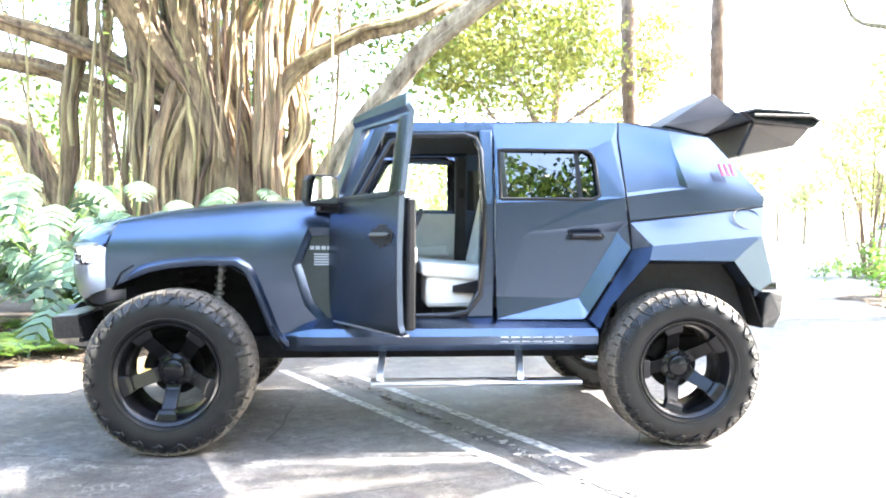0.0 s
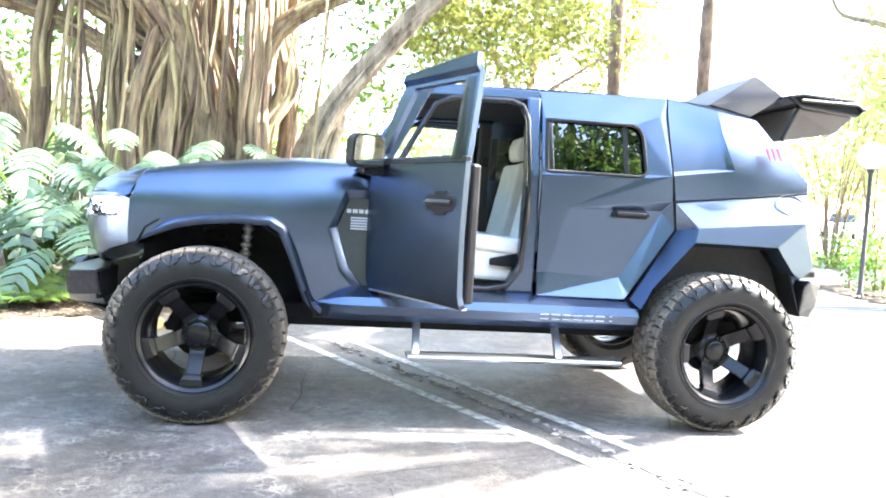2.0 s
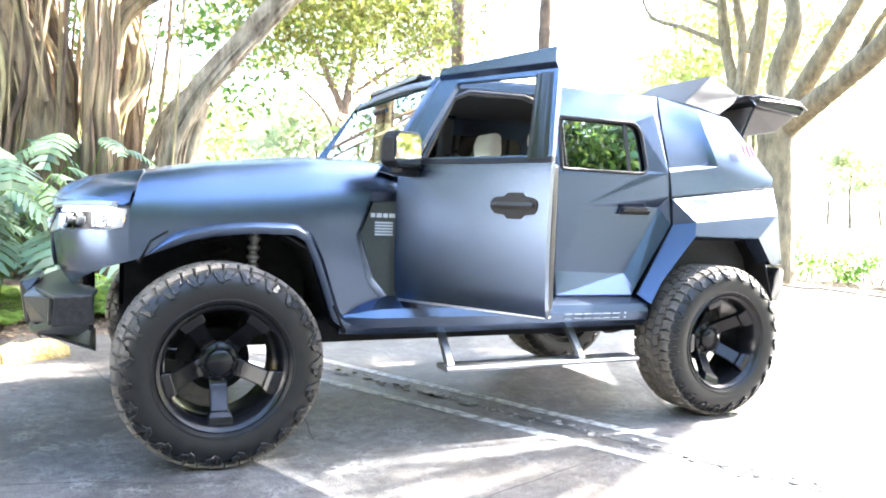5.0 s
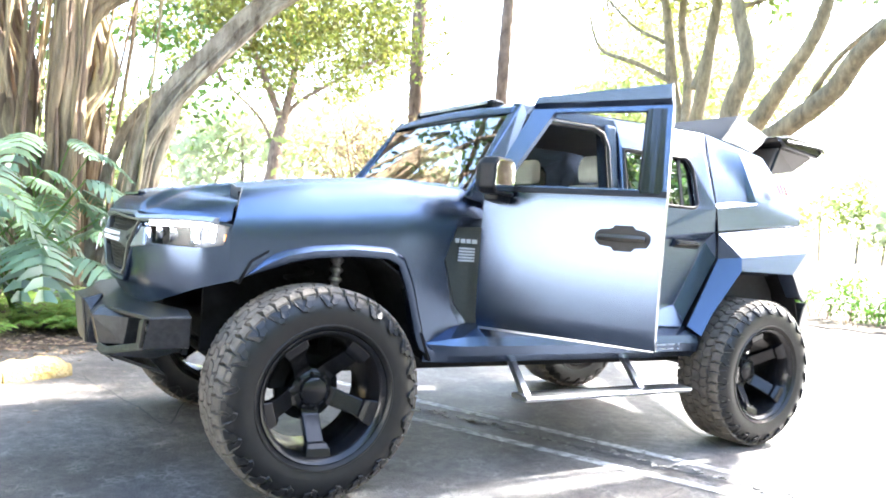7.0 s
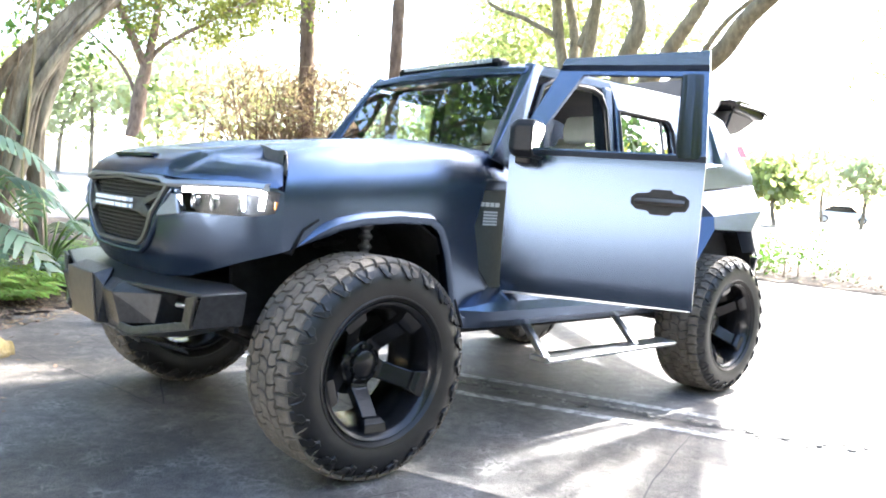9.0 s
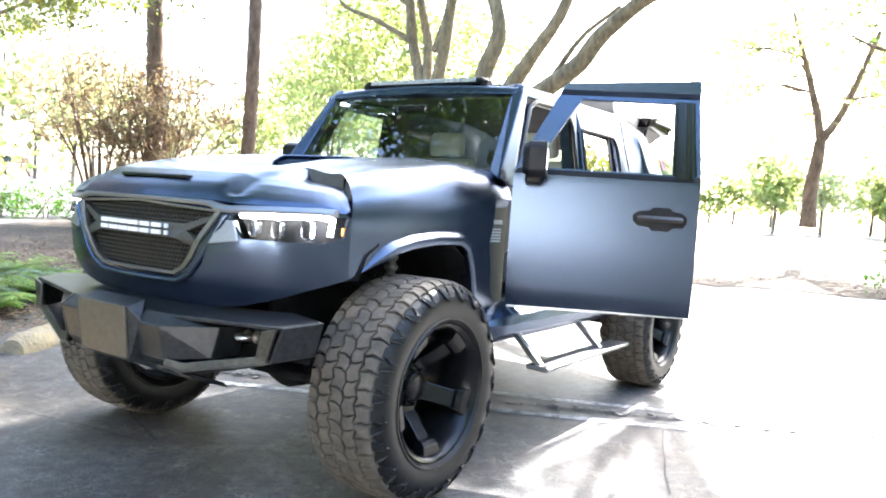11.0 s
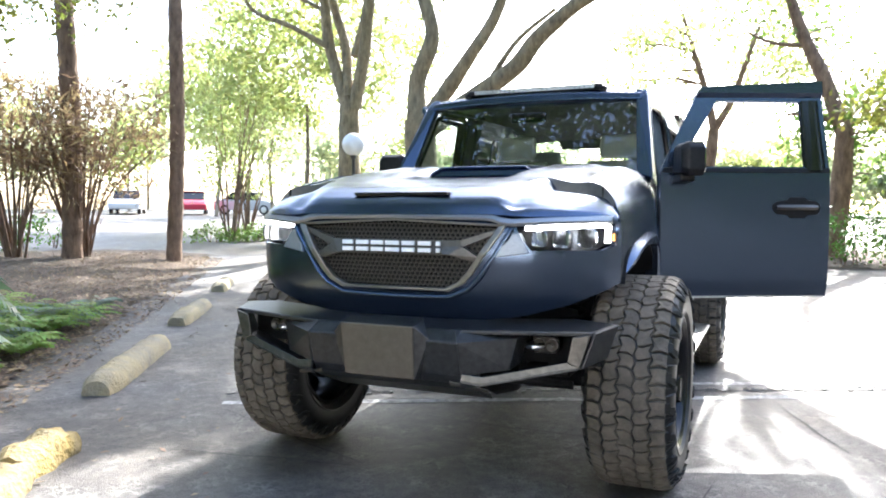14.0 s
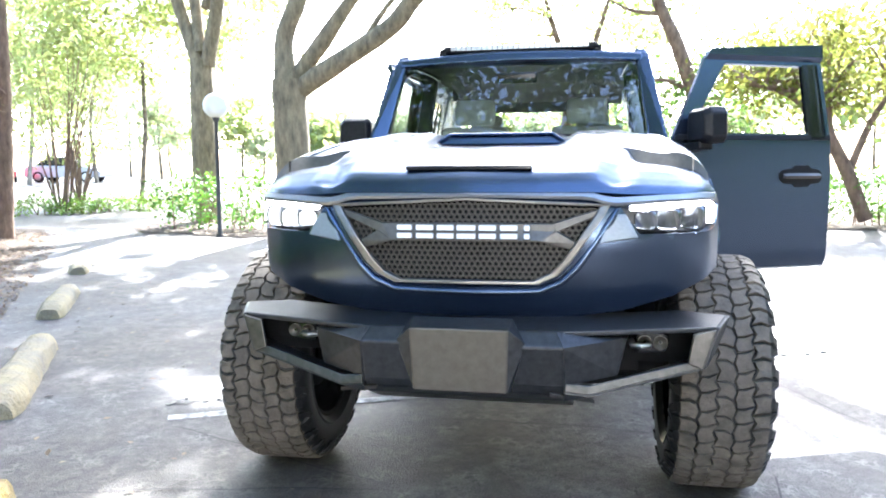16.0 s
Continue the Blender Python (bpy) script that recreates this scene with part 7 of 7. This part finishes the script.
# --- far woods all round, in sunlight, their haze put into the leaf colour ---
wood = thing("far_woods", pose(0, 0, 0), "sunlit pale green woods round the car park", "woods", kind="stuff")
pts, pts2 = [], []
bm = bmesh.new()
for i in range(90):
    a = math.radians(-40 + 200 * (i + RNG.uniform(-0.4, 0.4)) / 90)
    d = RNG.uniform(42, 70)
    x, y = math.cos(a) * d, math.sin(a) * d
    h = RNG.uniform(6, 13) if not (-12 < math.degrees(a) < 26) else RNG.uniform(3.5, 6)
    z = rise(x, y)
    limb(bm, [(x, y, z), (x + RNG.normal(0, 0.3), y, z + h * 0.4), (x + RNG.normal(0, 0.6), y + RNG.normal(0, 0.6), z + h * 0.8)], 0.13, 0.06, 6)
    p, _ = clumps((x, y, z + h * 0.66), (h * 0.36, h * 0.36, h * 0.34), 22, 42, 0.75, floor=z + 0.6, hollow=0.3)
    (pts if RNG.uniform() < 0.6 else pts2).append(p)
part("trunk_row", bm, M_BARK_PALE, wood, smooth=60)["kind"] = "stuff"
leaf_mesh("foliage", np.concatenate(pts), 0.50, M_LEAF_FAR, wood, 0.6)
leaf_mesh("foliage", np.concatenate(pts2), 0.50, M_LEAF_Y, wood, 0.6)
near = []
for i in range(46):
    # nearer understorey behind the banyan and the bed
    a = math.radians(62 + 75 * (i + RNG.uniform(-0.4, 0.4)) / 44)
    d = RNG.uniform(17, 30)
    x, y = math.cos(a) * d - 1, math.sin(a) * d
    if 62 < math.degrees(a) < 86 and d < 27:
        continue
    h = RNG.uniform(2.0, 5.0)
    p, _ = clumps((x, y, rise(x, y) + h * 0.55), (h * 0.45, h * 0.4, h * 0.45), 12, 40, 0.45, floor=rise(x, y) + 0.1, hollow=0.2)
    near.append(p)
under = thing("understorey", pose(0, 0, 0), "pale sunlit thicket behind the banyan", "woods", kind="stuff")
leaf_mesh("foliage", np.concatenate(near), 0.30, M_LEAF_Y, under, 0.5)

# trees on the near side of the car park, seen as reflections in glass and paint
for x, y, h in ((-3.0, -14.0, 8.5), (3.5, -16.0, 9.5), (7.6, -15.0, 9.0), (11.0, -13.0, 8.5), (-7.5, -13.5, 9.5), (-12.0, -11.5, 9.0)):
    tree("shade_tree", "leafy shade tree across the car park", [
        (0.25, 0.17, [(x, y, 0), (x + 0.2, y, h * 0.25), (x, y + 0.2, h * 0.45)]),
        (0.13, 0.04, [(x, y + 0.2, h * 0.43), (x - 0.9, y, h * 0.65), (x - 1.6, y + 0.4, h * 0.85)]),
        (0.13, 0.04, [(x, y + 0.2, h * 0.43), (x + 1.0, y - 0.3, h * 0.65), (x + 1.5, y + 0.3, h * 0.88)])],
        M_BARK, [((x, y, h * 0.66), (h * 0.42, h * 0.36, h * 0.32), 150, 60, 0.42)], M_LEAF, 0.22, 0.06, 20)

# unseen trees added to close the car park's open side and darken reflections
back = thing("far_woods", pose(0, 0, 0), "dense dark green trees closing the car park", "woods", kind="stuff")
pts = []
bm = bmesh.new()
for i in range(76):
    a = math.radians(132 + 113 * (i + RNG.uniform(-0.4, 0.4)) / 76)
    d = RNG.uniform(19.5, 30)
    x, y = math.cos(a) * d, math.sin(a) * d
    h = RNG.uniform(10, 14)
    limb(bm, [(x, y, 0), (x + RNG.normal(0, 0.3), y, h * 0.4), (x + RNG.normal(0, 0.6), y, h * 0.8)], 0.22, 0.08, 6)
    p, _ = clumps((x, y, h * 0.55), (h * 0.40, h * 0.40, h * 0.45), 24, 40, 0.6, floor=0.1, hollow=0.3)
    pts.append(p)
part("trunk_row", bm, M_BARK, back, smooth=60)["kind"] = "stuff"
leaf_mesh("foliage", np.concatenate(pts), 0.42, M_LEAF_D, back, 0.6)

# trees out of view, for reflections; the low ones paler to brighten the paint
side_wood = thing("far_woods", pose(0, 0, 0), "tall green trees along the car park's edge", "woods", kind="stuff")
pts = []
bm = bmesh.new()
for i in range(28):
    a = math.radians(250 + 46 * (i + RNG.uniform(-0.4, 0.4)) / 28)
    d = RNG.uniform(18.5, 26)
    x, y = math.cos(a) * d, math.sin(a) * d
    h = RNG.uniform(6.5, 9.5)
    limb(bm, [(x, y, 0), (x + RNG.normal(0, 0.3), y, h * 0.4), (x + RNG.normal(0, 0.6), y, h * 0.8)], 0.22, 0.08, 6)
    p, _ = clumps((x, y, h * 0.56), (h * 0.34, h * 0.34, h * 0.44), 15, 32, 0.6, floor=1.6, hollow=0.3)
    pts.append(p)
tall = []
for i in range(26):
    a = math.radians(294 + 33 * (i + RNG.uniform(-0.4, 0.4)) / 26)
    d = RNG.uniform(17, 24)
    x, y = math.cos(a) * d, math.sin(a) * d
    h = RNG.uniform(11, 14)
    limb(bm, [(x, y, 0), (x + RNG.normal(0, 0.3), y, h * 0.4), (x + RNG.normal(0, 0.6), y, h * 0.8)], 0.16, 0.08, 6)
    p, _ = clumps((x, y, h * 0.62), (h * 0.28, h * 0.28, h * 0.36), 25, 62, 0.55, floor=3.8, hollow=0.2)
    tall.append(p)
part("trunk_row", bm, M_BARK, side_wood, smooth=60)["kind"] = "stuff"
leaf_mesh("foliage", np.concatenate(pts), 0.42, M_LEAF_Y, side_wood, 0.6)
leaf_mesh("foliage", np.concatenate(tall), 0.28, M_LEAF_D, side_wood, 0.6)

# unseen pale wall on the car park's open side, added to brighten the door
tagged(part("bounce_wall_west", box((-15.0, -3.9, 2.3), (0.3, 10.0, 4.6)), M_WALL), "pale plastered wall across the car park", "wall", kind="structure")
